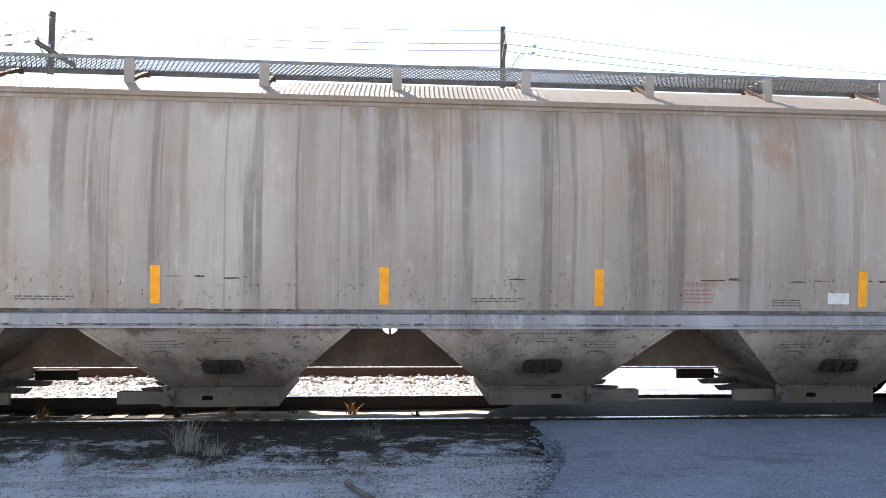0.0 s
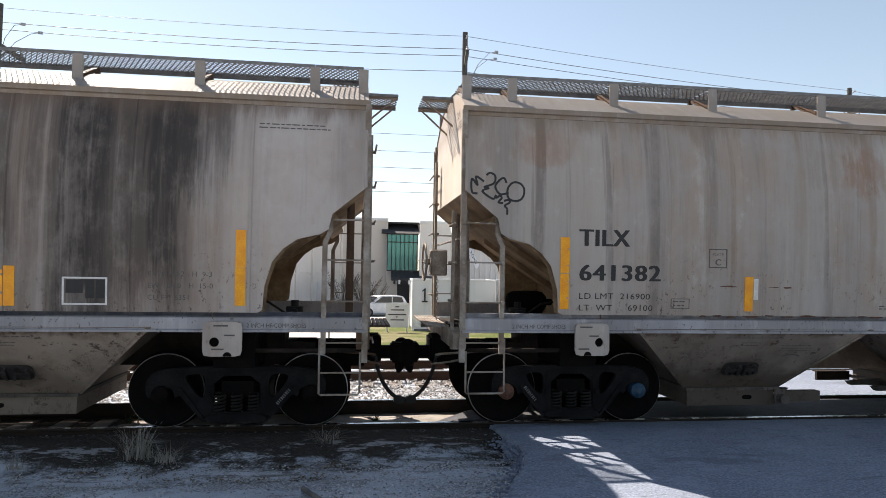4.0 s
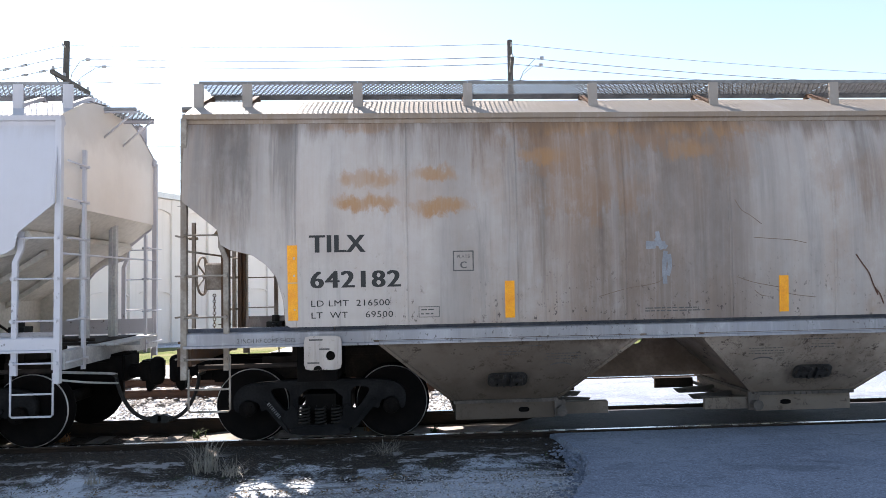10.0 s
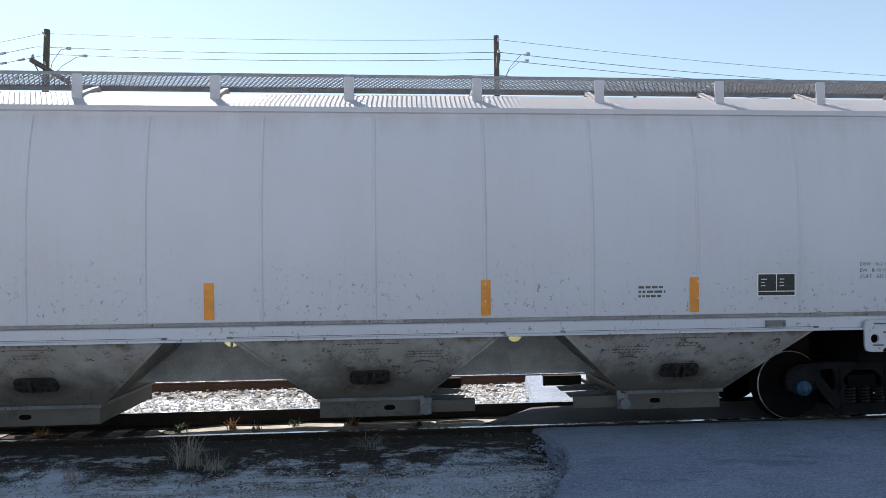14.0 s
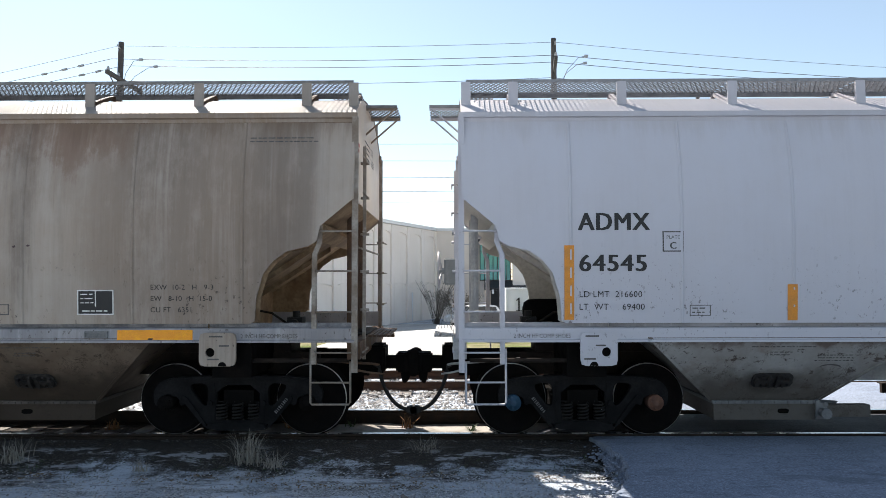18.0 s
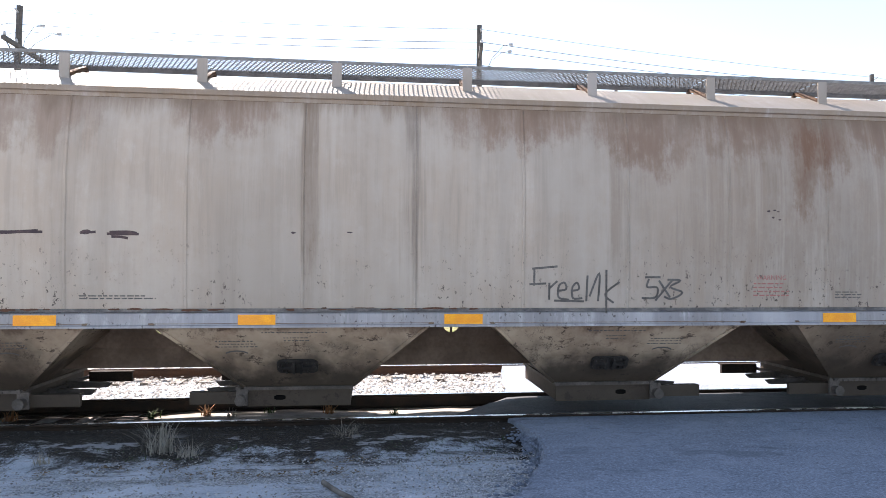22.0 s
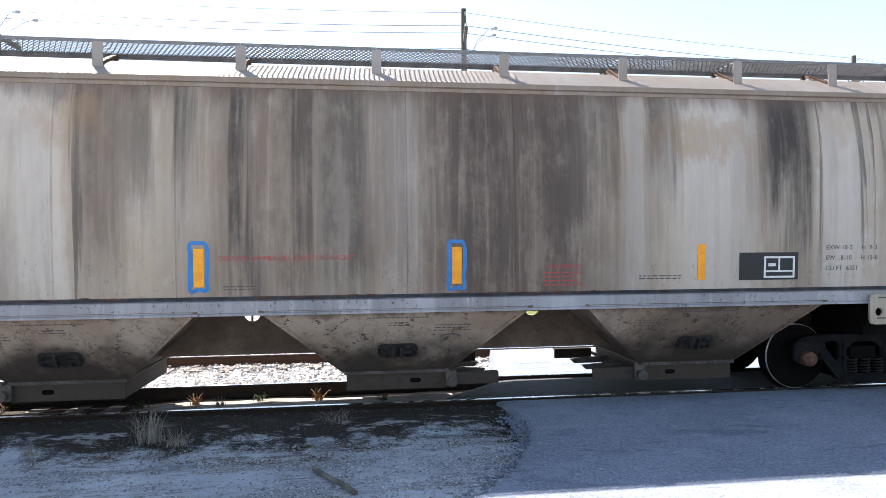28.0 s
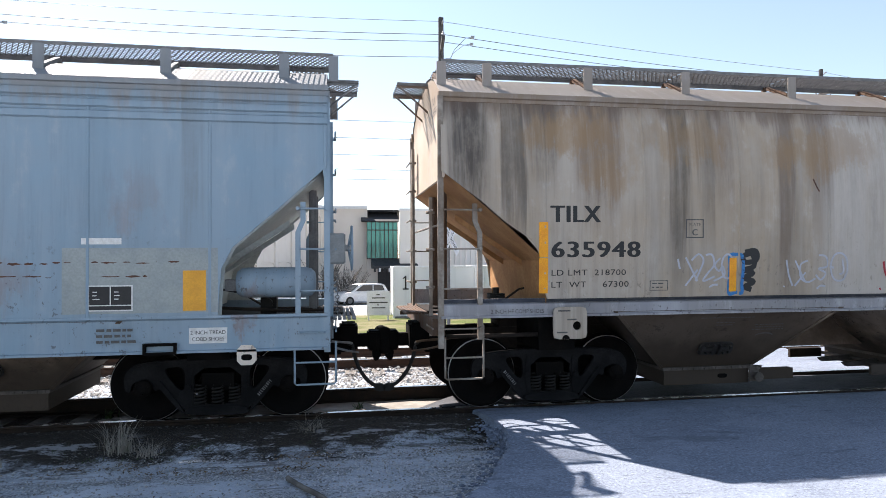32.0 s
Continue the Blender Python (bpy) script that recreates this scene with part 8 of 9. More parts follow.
    prism(bm, [(50.6, 5.4), (53.5, 6.5), (53.5, 5.4)], 2.4, 5.9, 0, "x")
    bmesh.ops.recalc_face_normals(bm, faces=bm.faces)
    part("bay_roof", bm, DARKROOF, b)
    bm = bmesh.new()
    prism(bm, [(50.95, 1.95), (48.6, 1.25), (48.6, 1.05), (50.95, 1.05)], 3.3, 7.4, 0, "x")
    bmesh.ops.recalc_face_normals(bm, faces=bm.faces)
    part("awning", bm, DARKROOF, b, "dark sloping awning")
    for k in range(9):
        bm = bmesh.new()
        box(bm, 3.4 + k * 0.44, 3.58 + k * 0.44, 48.55, 48.60, 0.75, 1.12)
        part("awning_stripe", bm, TRIM if k % 2 else DARKROOF, b)
    bm = bmesh.new()
    box(bm, 3.9, 5.6, 50.86, 50.99, lo, 1.0)
    part("entrance_door", bm, DARKROOF, b)
    bm = bmesh.new()
    box(bm, 5.8, 8.6, 49.4, 49.8, lo, 6.3)
    box(bm, 8.2, 8.6, 49.8, 66.0, lo, 6.3)
    part("wall", bm, OFFWHITE, b)
    bm = bmesh.new()
    box(bm, 5.75, 8.75, 49.25, 49.85, 6.3, 6.5)
    part("cornice", bm, TRIM, b)
    bm = bmesh.new()
    prism(bm, [(-17.1, 16.2), (-1.3, 51.9), (8.4, 51.9), (8.4, 66), (-24, 66), (-30, 20)], 6.4, 6.55, 0, "z")
    bmesh.ops.recalc_face_normals(bm, faces=bm.faces)
    part("roof", bm, DARKROOF, b)


building()


def warehouse():
    b = thing("warehouse", "long pale ribbed metal warehouse", "building")
    bm = bmesh.new()
    box(bm, 8.9, 22.0, 62.0, 75.0, -2.0, 6.0)
    part("wall", bm, OFFWHITE, b)
    for k in range(22):
        bm = bmesh.new()
        box(bm, 9.0 + k * 0.6, 9.18 + k * 0.6, 61.9, 62.0, -2.0, 5.8)
        part("wall_rib", bm, BEIGE, b)
    bm = bmesh.new()
    box(bm, 8.8, 22.2, 61.8, 75.2, 6.0, 6.25)
    part("roof_edge", bm, TRIM, b)


warehouse()
CONT = wall_paint("container_white", (0.74, 0.75, 0.76), (0.70, 0.71, 0.72))
DARKBLUE = simple("dark_blue_print", (0.03, 0.04, 0.08), (0.05, 0.06, 0.10), 8, 0.6)


def container(m, lx, ly, h, label):
    """A portable storage box: walls, corner posts, roof rim, skids."""
    b = thing("storage_container", label, "container", "storage containers on the grass", m)
    bm = bmesh.new()
    box(bm, 0, lx, 0, ly, 0.12, h - 0.06)
    part("body", bm, CONT, b)
    for x in (0, lx):
        for y in (0, ly):
            bm = bmesh.new()
            box(bm, x - 0.05, x + 0.05, y - 0.05, y + 0.05, 0.0, h)
            part("corner_post", bm, TRIM, b)
    for y in (0, ly):
        bm = bmesh.new()
        box(bm, 0.05, lx - 0.05, y - 0.04, y + 0.04, h - 0.09, h)
        part("roof_rim", bm, TRIM, b)
        bm = bmesh.new()
        box(bm, 0.05, lx - 0.05, y - 0.04, y + 0.04, 0.02, 0.14)
        part("skid", bm, GATE_C, b)
    for x in (0, lx):
        bm = bmesh.new()
        box(bm, x - 0.04, x + 0.04, 0.05, ly - 0.05, h - 0.09, h)
        part("roof_rim", bm, TRIM, b)
    bm = bmesh.new()
    box(bm, 0, lx, 0, ly, h - 0.06, h - 0.045)
    part("roof", bm, CONT, b)
    return b


c1 = container(pose(2.66, 20.4, -0.82, 0, 0, -2), 3.8, 2.4, 2.42, "white storage container marked with a black numeral one")
bm = bmesh.new()
prism(bm, [(0.50, 1.42), (0.57, 1.42), (0.57, 2.0), (0.52, 2.0), (0.40, 1.88), (0.43, 1.84), (0.50, 1.90)], -0.062, -0.056)
box(bm, 0.40, 0.67, -0.062, -0.056, 1.36, 1.42)
bmesh.ops.recalc_face_normals(bm, faces=bm.faces)
part("container_numeral", bm, INK, c1, "black painted numeral one")
bm = bmesh.new()
for k in range(4):
    box(bm, 2.55 + k * 0.24, 2.70 + k * 0.24, -0.012, -0.006, 0.50, 0.80)
for k in range(5):
    box(bm, 2.6 + k * 0.16, 2.70 + k * 0.16, -0.012, -0.006, 0.95, 1.05)
part("red_print", bm, REDINK, c1, "red printed digits")
c2 = container(pose(6.62, 19.35, -0.78, 0, 0, -20), 1.25, 2.4, 2.40, "white storage container with a dark arrow emblem")
c3 = container(pose(7.92, 18.95, -0.78, 0, 0, 38), 1.6, 2.4, 2.40, "white storage container with a dark arrow emblem")
for c, w in ((c2, 1.25), (c3, 1.6)):
    bm = bmesh.new()
    mid = w / 2
    prism(bm, [(mid - 0.26, 1.45), (mid, 1.95), (mid + 0.26, 1.45), (mid + 0.12, 1.45), (mid, 1.68), (mid - 0.12, 1.45)], -0.012, -0.006)
    box(bm, mid - 0.09, mid + 0.09, -0.012, -0.006, 1.15, 1.40)
    bmesh.ops.recalc_face_normals(bm, faces=bm.faces)
    part("arrow_emblem", bm, DARKBLUE, c, "dark arrow-shaped emblem")
    bm = bmesh.new()
    for k in range(5):
        box(bm, mid - 0.42 + k * 0.17, mid - 0.30 + k * 0.17, -0.012, -0.006, 0.50, 0.66)
        box(bm, mid - 0.42 + k * 0.17, mid - 0.32 + k * 0.17, -0.012, -0.006, 0.82, 0.90)
    part("red_print", bm, ORANGE, c)

# parked cars
CARWHITE = simple("white_car_paint", (0.72, 0.73, 0.74), (0.76, 0.77, 0.78), 3, 0.25, 0, 0.02, 0.6)
CARGREY = simple("grey_car_paint", (0.25, 0.27, 0.30), (0.28, 0.30, 0.33), 3, 0.25, 0, 0.02, 0.6)
CARGLASS = simple("car_glass", (0.015, 0.02, 0.025), (0.02, 0.025, 0.03), 3, 0.08, 0, 0.0, 0.6)
TAIL = simple("tail_lamp_red", (0.35, 0.01, 0.01), (0.40, 0.02, 0.015), 3, 0.3)


def parked_car(m, paint, label):
    b = thing("parked_car", label, "car", "cars in the car park", m)
    bm = bmesh.new()
    prism(bm, [(-2.25, 0.35), (-2.28, 0.75), (-2.1, 0.98), (-1.75, 1.05), (1.15, 1.02), (2.0, 0.88), (2.25, 0.7), (2.27, 0.35), (1.85, 0.28), (-1.85, 0.28)], -0.90, 0.90)
    prism(bm, [(-2.12, 0.98), (-1.75, 1.52), (-1.45, 1.62), (0.1, 1.62), (0.45, 1.54), (1.2, 1.0)], -0.76, 0.76)
    bmesh.ops.recalc_face_normals(bm, faces=bm.faces)
    bmesh.ops.bevel(bm, geom=bm.edges[:], offset=0.05, segments=2, affect="EDGES")
    part("body", bm, paint, b)
    for y in (-0.775, 0.765):
        bm = bmesh.new()
        prism(bm, [(-1.75, 1.08), (-1.55, 1.48), (-0.75, 1.54), (-0.75, 1.08)], y, y + 0.012)
        part("side_window", bm, CARGLASS, b)
        bm = bmesh.new()
        prism(bm, [(-0.66, 1.08), (-0.66, 1.54), (0.2, 1.52), (0.85, 1.08)], y, y + 0.012)
        part("side_window", bm, CARGLASS, b)
    bm = bmesh.new()
    prism(bm, [(-2.13, 1.06), (-1.84, 1.50), (-1.80, 1.50), (-2.09, 1.06)], -0.66, 0.66)
    part("rear_window", bm, CARGLASS, b)
    bm = bmesh.new()
    prism(bm, [(0.55, 1.53), (1.20, 1.06), (1.24, 1.08), (0.60, 1.55)], -0.66, 0.66)
    part("windscreen", bm, CARGLASS, b)
    for y in (-0.80, 0.62):
        bm = bmesh.new()
        box(bm, -2.31, -2.22, y, y + 0.18, 0.80, 1.0)
        part("tail_lamp", bm, TAIL, b, "red tail lamp")
    for x in (-1.38, 1.38):
        for y in (-0.90, 0.72):
            bm = bmesh.new()
            rod(bm, (x, y, 0.34), (x, y + 0.2, 0.34), 0.34, 18)
            w = part("tyre", bm, HOSE, b)
            bm = bmesh.new()
            rod(bm, (x, y - 0.01, 0.34), (x, y + 0.21, 0.34), 0.20, 12)
            part("rim", bm, GRATE, w)
    return b


parked_car(pose(2.0, 42.6, -1.65, 0, 0, 205), CARWHITE, "white sport utility vehicle parked by the entrance")
for k, (x, y, r, p) in enumerate(((52, 100, 10, CARWHITE), (60, 102, 0, CARGREY), (68, 104, 5, CARWHITE), (46, 96, 90, CARGREY))):
    parked_car(pose(x, y, -1.65, 0, 0, r), p, "distant parked car on the lot")

# lawn sign
for place in (pose(1.35, 19.0, -0.74, 0, 0, -4), pose(-8.75, 20.2, -0.78, 0, 0, 6)):
    s = thing("lawn_sign", "white notice board on two legs on the lawn", "sign", "lawn signs", m=place)
    bm = bmesh.new()
    box(bm, 0, 1.0, -0.02, 0.02, 0.25, 1.30)
    part("board", bm, TRIM, s)
    for x in (0.08, 0.92):
        bm = bmesh.new()
        box(bm, x - 0.03, x + 0.03, 0.021, 0.07, 0, 1.25)
        part("leg", bm, TRIM, s)
    bm = bmesh.new()
    for z, a, c in ((1.12, 0.42, 0.58), (0.98, 0.22, 0.80), (0.78, 0.10, 0.90), (0.68, 0.45, 0.52), (0.55, 0.22, 0.80)):
        box(bm, a, c, -0.026, -0.021, z, z + 0.05)
    part("print_bar", bm, FAINT, s)

# lawn, drive and verge
LAWN = Mat("lawn_green", 0.95, 0, 0.1)
LAWN.color(LAWN.mix(LAWN.ramp(LAWN.noise(0.6, 5), 0.4, 0.62), LAWN.mix(LAWN.ramp(LAWN.noise(30, 3), 0.3, 0.7), (0.075, 0.10, 0.028), (0.12, 0.14, 0.045)), (0.20, 0.18, 0.10)))
LAWN.bump(LAWN.noise(60, 3), 0.8, 0.03)


def strip(name, x0, x1, y0, y1, lift, material, label, category):
    bm = bmesh.new()
    ys = [y0 + (y1 - y0) * k / 8 for k in range(9)]
    rows = [[bm.verts.new((x, y, ground_z(x, y) + lift)) for x in (x0, x1)] for y in ys]
    for a, c in zip(rows, rows[1:]):
        bm.faces.new((a[0], a[1], c[1], c[0]))
    return tagged(part(name, bm, material), label, category, kind="structure")


strip("lawn", -45, -5.2, 10.5, 20.5, 0.02, LAWN.m, "bright green mown lawn", "lawn")
strip("lawn_by_containers", 0.5, 12, 11.5, 24, 0.02, LAWN.m, "bright green lawn round the containers", "lawn")
PALE = asphalt("pale_concrete", (0.36, 0.35, 0.33), (0.42, 0.41, 0.39))
strip("driveway", -5.2, 0.5, 10.5, 24.0, 0.017, PALE, "pale sunlit concrete driveway", "road")
strip("drive", -45, 60, 24.0, 44, 0.015, PALE, "pale sunlit concrete drive and car park", "road")
FIELD = simple("dull_field", (0.17, 0.16, 0.12), (0.24, 0.225, 0.18), 0.2, 0.95, 0, 0.2)
strip("far_field", -300, 420, 64, 900, 0.01, FIELD, "distant dull green field", "field")
strip("track_side_road", -45, 2.4, 6.2, 10.5, 0.012, PALE, "pale gravel strip beyond the second track", "ground")

# poles and wires
def utility_pole(x, y, top, lean, arm, label):
    b = thing("utility_pole", label, "utility pole", "poles along the track", pose(x, y, ground_z(x, y)))
    h = top - ground_z(x, y)
    bm = bmesh.new()
    rod(bm, (0, 0, 0), (lean, 0, h), 0.15, 12, 0.10)
    part("pole", bm, POLE, b)
    if arm:
        d = Vector((0.0, 1.0, 0)) if arm > 1 else Vector((0.12, 1.0, 0)).normalized()
        z = h - (1.45 if arm > 1 else 1.25)
        u0, u1 = (-0.85, 1.85) if arm > 1 else (-1.35, 1.35)
        bm = bmesh.new()
        turn = Matrix.Translation((lean, -0.16, z)) @ Matrix.Rotation(math.atan2(d.y, d.x), 4, "Z")
        box(bm, u0, u1, -0.06, 0.06, -0.07, 0.07, 0, turn)
        part("crossarm", bm, POLE, b)
        for s in (-1, 1):
            bm = bmesh.new()
            tube(bm, [Vector((lean, -0.16, z)) + d * 0.75 * s, (lean, -0.1, z - 0.55)], 0.022, 5)
            part("arm_brace", bm, WIRE, b)
        for u in (u0 + 0.1, u0 + 0.85, u1 - 0.75, u1 - 0.1):
            bm = bmesh.new()
            lathe(bm, [(0.02, 0.0), (0.05, 0.02), (0.06, 0.06), (0.04, 0.09), (0.05, 0.12), (0.02, 0.16)], "z", 10)
            for v in bm.verts:
                v.co += Vector((lean, -0.16, z + 0.07)) + d * u
            part("insulator", bm, PORCELAIN, b)
    bm = bmesh.new()
    rod(bm, (lean + 0.02, -0.14, h - 0.28), (lean + 0.02, -0.34, h - 0.22), 0.03, 7)
    part("insulator", bm, PORCELAIN, b)
    return b


utility_pole(4.01, 15.0, 11.15, 0.0, 1, "tall dark wooden utility pole with a crossarm")
utility_pole(-12.66, 15.0, 11.1, 0.16, 2, "tall dark wooden utility pole with a slanting crossarm")
utility_pole(23.7, 19.1, 11.2, 0.0, 1, "tall dark wooden utility pole with a crossarm")
utility_pole(-34.0, 24.0, 11.0, 0.0, 1, "tall dark wooden utility pole with a crossarm")
utility_pole(46.0, 25.0, 11.2, 0.0, 1, "tall dark wooden utility pole with a crossarm")


lamp_pole = utility_pole(13.7, 26.0, 12.16, 0.0, 1, "tall dark wooden pole with a crossarm and a street lamp")
bm = bmesh.new()
h = 8.85 - ground_z(13.7, 26.0)
tube(bm, [(0, -0.1, h - 0.35), (-0.25, -0.2, h - 0.1), (-0.5, -0.25, h)], 0.03, 6)
part("lamp_arm", bm, PORCELAIN, lamp_pole)
bm = bmesh.new()
lathe(bm, [(0.03, 0.0), (0.10, 0.02), (0.15, 0.12), (0.16, 0.36), (0.10, 0.52), (0.03, 0.56)], "x", 12)
for v in bm.verts:
    v.co = Vector((v.co.x - 1.02, v.co.y - 0.25, v.co.z * 0.6 + h))
part("lamp_head", bm, PORCELAIN, lamp_pole, "grey street lamp head")


def wire(p, q, sag, r=0.012, n=14):
    bm = bmesh.new()
    p, q = Vector(p), Vector(q)
    tube(bm, [p.lerp(q, k / n) - Vector((0, 0, sag * 4 * (k / n) * (1 - k / n))) for k in range(n + 1)], r, 4)
    return tagged(part("power_line", bm, WIRE), "thin dark overhead power line", "power line", "overhead lines")


TOPS = [(-34.0, 24.0, 11.0), (-12.52, 14.85, 11.1), (4.0, 14.85, 11.15), (23.7, 18.9, 11.2), (46.0, 25.0, 11.2)]
for (xa, ya, za), (xb, yb, zb) in zip(TOPS, TOPS[1:]):
    for k, (dz, dy, sag) in enumerate(((0.19, 0.0, 0.12), (0.86, -0.5, 0.14), (0.82, 0.4, 0.14), (1.27, 0.9, 0.16))):
        wire((xa, ya + dy, za - dz), (xb, yb + dy, zb - dz), sag, 0.011 if k else 0.008)
for (x, y, z) in TOPS[1:3]:
    for dx, dz, yy in ((1.1, 0.90, -0.5), (1.25, 0.86, 0.4)):
        bm = bmesh.new()
        tube(bm, [(x + dx, y + yy, z - dz), (x + dx * 0.75, y + yy, z - dz - 0.06), (x + dx * 0.4, y + yy * 0.6, z - dz - 0.45), (x + 0.12, y, z - dz - 1.2)], 0.010, 5)
        tagged(part("jumper_wire", bm, WIRE), "curved jumper wire hanging from the power line", "power line", "overhead lines")
        bm = bmesh.new()
        box(bm, x + dx - 0.07, x + dx + 0.07, y + yy - 0.03, y + yy + 0.03, z - dz - 0.05, z - dz + 0.04)
        tagged(part("wire_clamp", bm, PORCELAIN), "grey clamp on the power line", "clamp", "overhead lines")
(xa, ya, za), (xb, yb, zb) = TOPS[:2]
for u, dz, dy, sag in ((0.93, 0.86, -0.5, 0.14), (0.89, 0.86, -0.5, 0.14), (0.84, 0.86, -0.5, 0.14), (0.94, 0.82, 0.4, 0.14), (0.90, 0.82, 0.4, 0.14), (0.85, 1.27, 0.9, 0.16), (0.91, 1.27, 0.9, 0.16)):
    bm = bmesh.new()
    p, q = Vector((xa, ya + dy, za - dz)), Vector((xb, yb + dy, zb - dz))
    d = (q - p).normalized()
    c = p.lerp(q, u) - Vector((0, 0, sag * 4 * u * (1 - u)))
    rod(bm, c - d * 0.13, c + d * 0.13, 0.045, 8)
    tagged(part("line_insulator", bm, PORCELAIN), "grey string insulator on the power line", "insulator", "overhead lines")

for z, y, tilt in ((9.7, 26.0, 0.1), (8.75, 26.3, -0.1), (7.85, 26.0, 0.12), (7.05, 26.5, -0.15), (6.6, 26.2, 0.3)):
    wire((-30.0, y, z - tilt), (60.0, y, z + tilt), 0.25, 0.010)

# crossing sign
s = thing("crossing_sign", "white railroad crossbuck on a grey post", "road sign", m=pose(3.2, 9.0, ground_z(3, 9), 0, 0, 50))
bm = bmesh.new()
rod(bm, (0, 0, 0), (0, 0, 3.3), 0.055, 10)
part("post", bm, GRATE, s)
for k in (-1, 1):
    bm = bmesh.new()
    m = pose(0, -0.07 - 0.012 * k, 2.85, 0, 45 * k, 0)
    box(bm, -0.6, 0.6, -0.004, 0.004, -0.11, 0.11, 0, m)
    blade = part("crossbuck_blade", bm, TRIM, s)
    word = lettering("blade_word", "RAIL  ROAD" if k > 0 else "CROSSING", 0, -0.05, 0.17, INK, blade, lambda z: -0.007, 1.0, "CENTER")
    word.matrix_basis = m

# far trees
BARK = simple("bark", (0.09, 0.075, 0.06), (0.15, 0.13, 0.11), 3, 0.95, 0, 0.4)
LEAF = Mat("young_leaves", 0.9, 0, 0.15)
g = LEAF.n("ShaderNodeNewGeometry")
LEAF.color(LEAF.mix(g.outputs["Random Per Island"], (0.15, 0.145, 0.085), (0.29, 0.275, 0.18)))


def tree(x, y, h, seed):
    r = random.Random(seed)
    z0 = ground_z(x, y)
    b = thing("tree", "distant tree with sparse early-spring foliage", "tree", "tree line", pose(x, y, z0))
    bm = bmesh.new()
    rod(bm, (0, 0, 0), (0.1, 0, h * 0.55), 0.03 * h, 8, 0.014 * h)
    tips = []
    for k in range(9):
        a = r.uniform(0, 6.28)
        s = Vector((0.05, 0, h * r.uniform(0.25, 0.55)))
        e = s + Vector((math.cos(a) * h * 0.26, math.sin(a) * h * 0.26, h * r.uniform(0.15, 0.42)))
        rod(bm, s, e, 0.010 * h, 5, 0.003 * h)
        tips += [s.lerp(e, u) for u in (0.5, 0.75, 1.0)]
    part("trunk", bm, BARK, b)
    vs, fs = [], []
    for k in range(700):
        c = r.choice(tips) + Vector((r.gauss(0, 0.085 * h), r.gauss(0, 0.085 * h), r.gauss(0, 0.075 * h)))
        q = Euler((r.uniform(0, 6), r.uniform(0, 6), r.uniform(0, 6))).to_matrix()
        w = h * r.uniform(0.009, 0.022)
        n = len(vs)
        vs += [tuple(c + q @ Vector(p) * w) for p in ((-1, -0.5, 0), (0.2, -0.8, 0.2), (1, 0.3, 0), (-0.1, 0.9, -0.2))]
        fs.append((n, n + 1, n + 2, n + 3))
    me = bpy.data.meshes.new("crown")
    me.from_pydata(vs, [], fs)
    me.materials.append(LEAF.m)
    ob = new("crown", me)
    ob.parent = b


r = random.Random(4)
for k in range(24):
    tree(20 + k * 4.6 + r.uniform(-1.5, 1.5), 122 + r.uniform(-8, 14) - 0.28 * k, r.uniform(3.8, 5.8), 100 + k)


def far_woods(count, x0, x1, y0, y1, low, high, seed, label):
    """A distant belt of bare and budding trees: thin stems and thousands of twig clumps."""
    rnd = np.random.RandomState(seed)
    vs, fs = [], []
    for k in range(count):
        x, y = rnd.uniform(x0, x1), rnd.uniform(y0, y1)
        h = rnd.uniform(low, high) * y / (0.5 * (y0 + y1))
        z0 = ground_z(x, y)
        n = len(vs)
        vs += [(x - 0.12, y, z0), (x + 0.12, y, z0), (x + 0.04, y, z0 + 0.8 * h), (x - 0.04, y, z0 + 0.8 * h)]
        fs.append((n, n + 1, n + 2, n + 3))
        for i in range(95):
            u = rnd.uniform(0.12, 1.0)
            w = 0.34 * h * math.sin(math.pi * min(1.0, 0.12 + 0.84 * u)) ** 0.7
            c = np.array([x + rnd.normal(0, 0.55) * w, y + rnd.normal(0, 0.5) * w, z0 + u * h])
            q = rnd.normal(0, 1, (4, 3)) * rnd.uniform(0.10, 0.34)
            n = len(vs)
            vs += [tuple(c + p) for p in q]
            fs.append((n, n + 1, n + 2, n + 3))
    me = bpy.data.meshes.new("far_woods")
    me.from_pydata(vs, [], fs)
    me.materials.append(WOODS.m)
    tagged(new("far_woods", me), label, "woods", kind="stuff")


WOODS = Mat("far_twigs", 0.95, 0, 0.1)
g = WOODS.n("ShaderNodeNewGeometry")
WOODS.color(WOODS.mix(g.outputs["Random Per Island"], (0.13, 0.11, 0.085), (0.27, 0.26, 0.16)))
far_woods(330, -120, 260, 170, 270, 5.6, 9.7, 9, "distant belt of bare and budding trees")
far_woods(210, 22, 135, 94, 122, 3.6, 5.6, 19, "nearer belt of bare and budding trees behind the car park")


def bare_bush(x, y, h, n, seed):
    r = random.Random(seed)
    bm = bmesh.new()
    z = ground_z(x, y)
    for k in range(n):
        a, l = r.uniform(0, 6.28), h * r.uniform(0.5, 1.0)
        p = Vector((x + r.gauss(0, 0.15), y + r.gauss(0, 0.15), z))
        e = p + Vector((math.cos(a) * l * 0.55, math.sin(a) * l * 0.55, l))
        mid = p.lerp(e, 0.5) + Vector((0, 0, 0.1 * l))
        tube(bm, [p, mid, e], 0.014, 4)
        for i in range(3):
            s = mid.lerp(e, r.uniform(0, 0.8))
            tube(bm, [s, s + Vector((r.gauss(0, 0.22), r.gauss(0, 0.22), r.uniform(0.1, 0.45))) * h * 0.35], 0.008, 4)
    return tagged(part("bare_bush", bm, BARK), "leafless twiggy shrub by the building", "bush", "shrubs by the building")


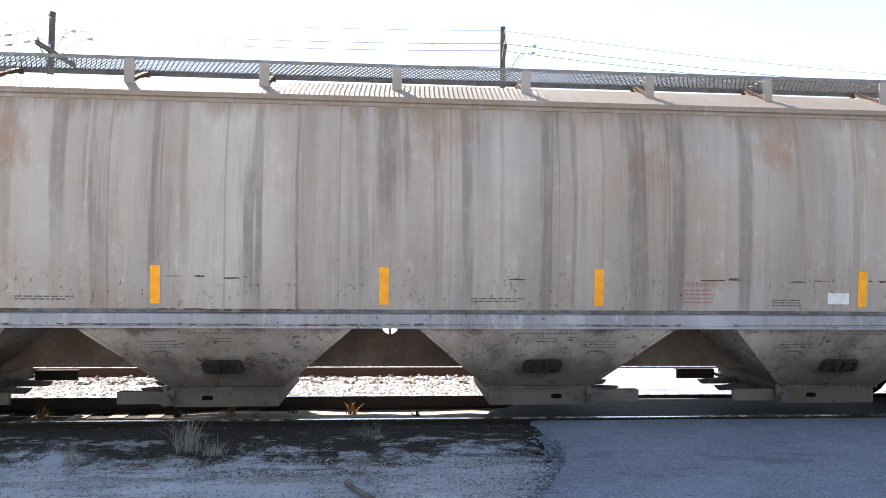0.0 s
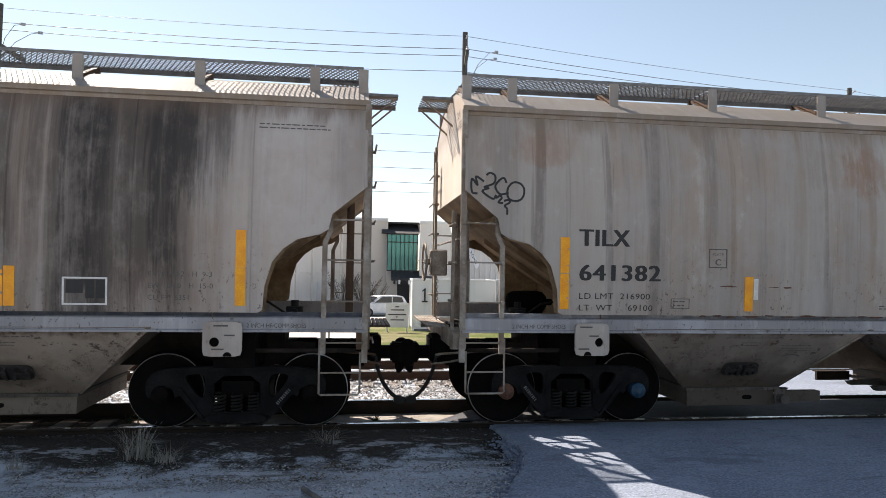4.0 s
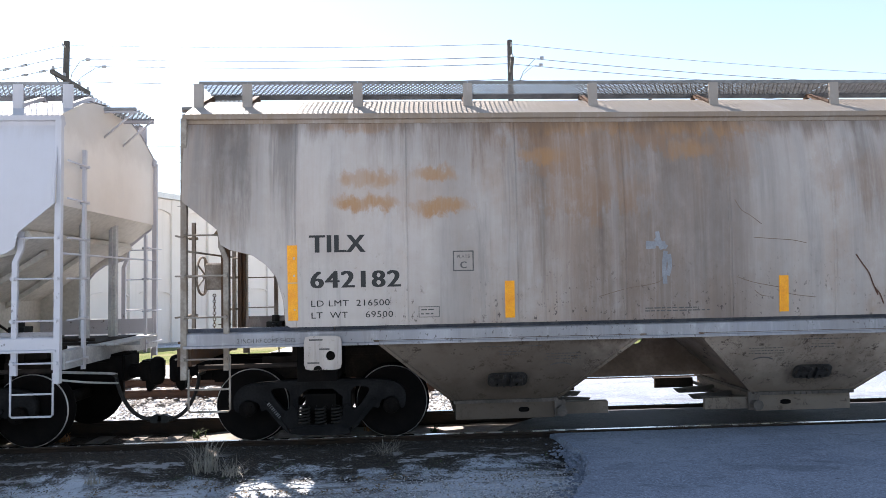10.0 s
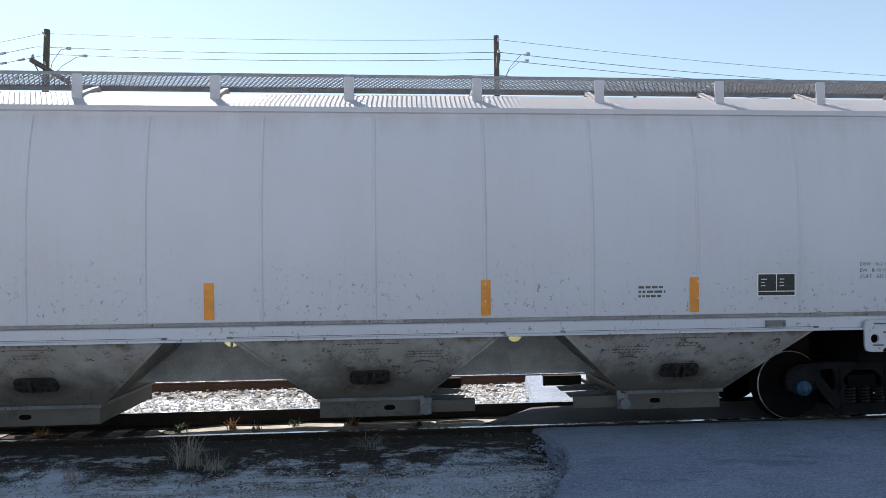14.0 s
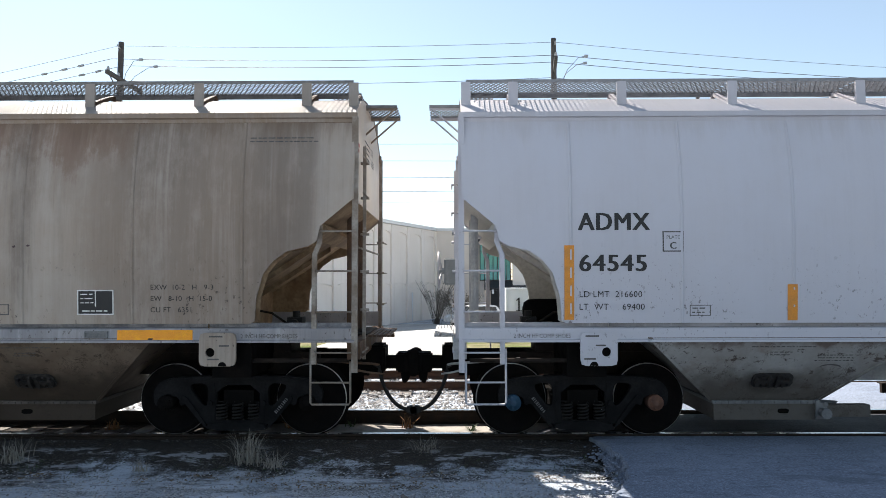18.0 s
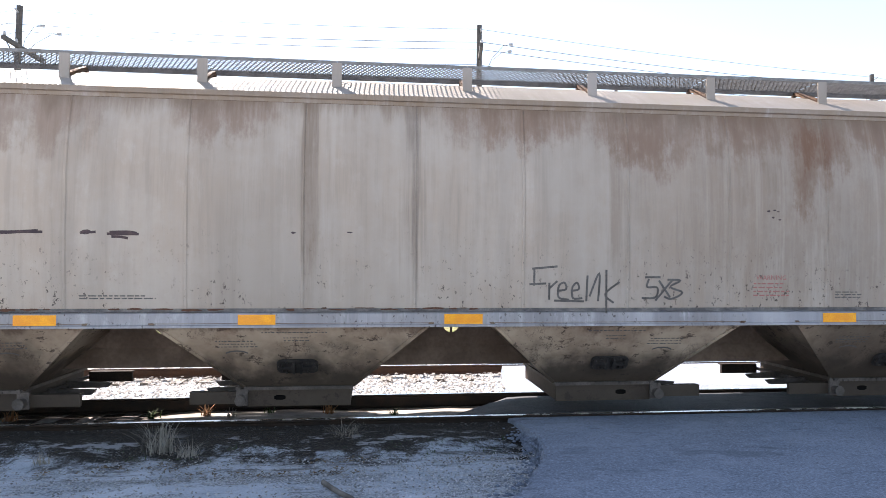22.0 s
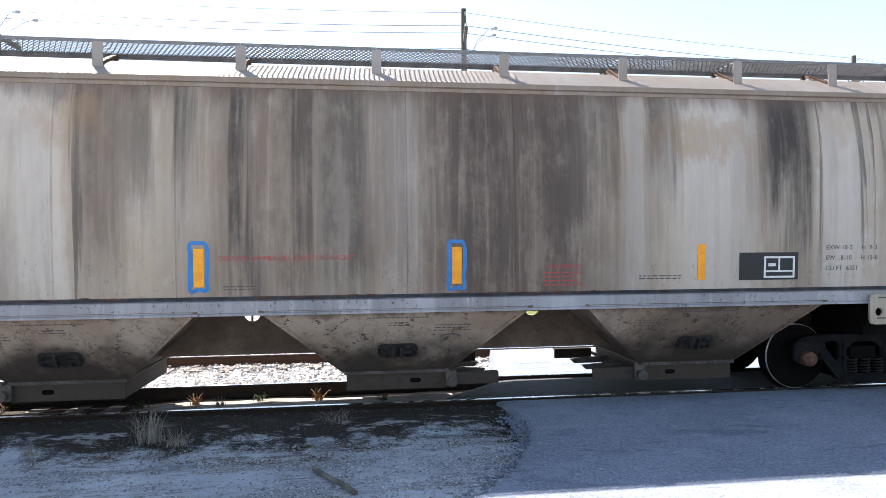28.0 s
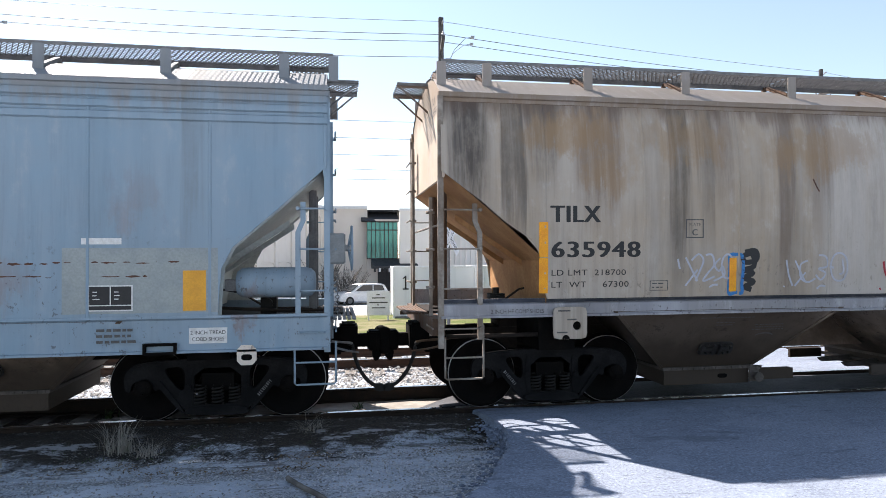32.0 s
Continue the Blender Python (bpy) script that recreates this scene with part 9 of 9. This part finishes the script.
bare_bush(-1.0, 44.5, 3.6, 60, 1)
bare_bush(0.6, 45.5, 3.2, 50, 2)
bare_bush(1.6, 46.0, 2.8, 40, 3)


def low_house(x, y, w, d, h, wall, label):
    b = thing("house", label, "building", "far buildings", pose(x, y, ground_z(x, y)))
    bm = bmesh.new()
    box(bm, 0, w, 0, d, 0, h)
    part("wall", bm, wall, b)
    bm = bmesh.new()
    prism(bm, [(-0.4, h), (d / 2, h + 1.1), (d + 0.4, h)], -0.4, w + 0.4, 0, "x")
    bmesh.ops.recalc_face_normals(bm, faces=bm.faces)
    part("roof", bm, PORCELAIN, b)
    for k in range(int(w / 3)):
        bm = bmesh.new()
        box(bm, 1 + k * 3, 2.1 + k * 3, -0.06, 0.0, 0.9, 2.0)
        part("window", bm, CARGLASS, b)


low_house(52, 88, 7, 5, 1.7, OFFWHITE, "low white building with a grey roof")
low_house(98, 150, 16, 8, 2.5, TAN, "low tan building with a grey roof")
low_house(44, 148, 9, 7, 2.4, TAN, "small tan building with a grey roof")
for k, (x, y, h) in enumerate(((36, 70, 7), (41, 80, 9), (30, 72, 8), (47, 88, 10), (19.5, 60, 8.5))):
    bm = bmesh.new()
    rod(bm, (x, y, -1.65), (x, y, h), 0.14, 8, 0.10)
    box(bm, x - 1.0, x + 1.0, y - 0.05, y + 0.05, h - 0.7, h - 0.58)
    tagged(part("distant_pole", bm, POLE), "distant wooden pole with a crossarm", "utility pole", "far poles")
for x, y in ((36.0, 64.0),):
    s = thing("round_sign", "pale round sign on a post", "road sign", m=pose(x, y, -1.65))
    bm = bmesh.new()
    rod(bm, (0, 0, 0), (0, 0, 3.4), 0.06, 8)
    part("post", bm, GRATE, s)
    bm = bmesh.new()
    rod(bm, (0, -0.03, 3.9), (0, 0.03, 3.9), 0.9, 20)
    part("disc", bm, TRIM, s)

# motions: the train rolls by, each wheel turns as it goes
def motions():
    for key, car in CARS.items():
        walk(car, [(t, pose(HOME[key] + s, 0, 0)) for t, s in ROLLED])
    times = [0.2 * k for k in range(161)]
    for w, dx, y, home in TURNING:
        rows = []
        for t in times:
            a = math.degrees(rolled(t) / 0.457)
            rows.append((t, Matrix.Translation((dx, y, 0.457)) @ Matrix.Rotation(radians(a), 4, "Y") @ pose(0, 0, 0, 0, 0, 0 if y < 0 else 180)))
        walk(w, rows)


motions()
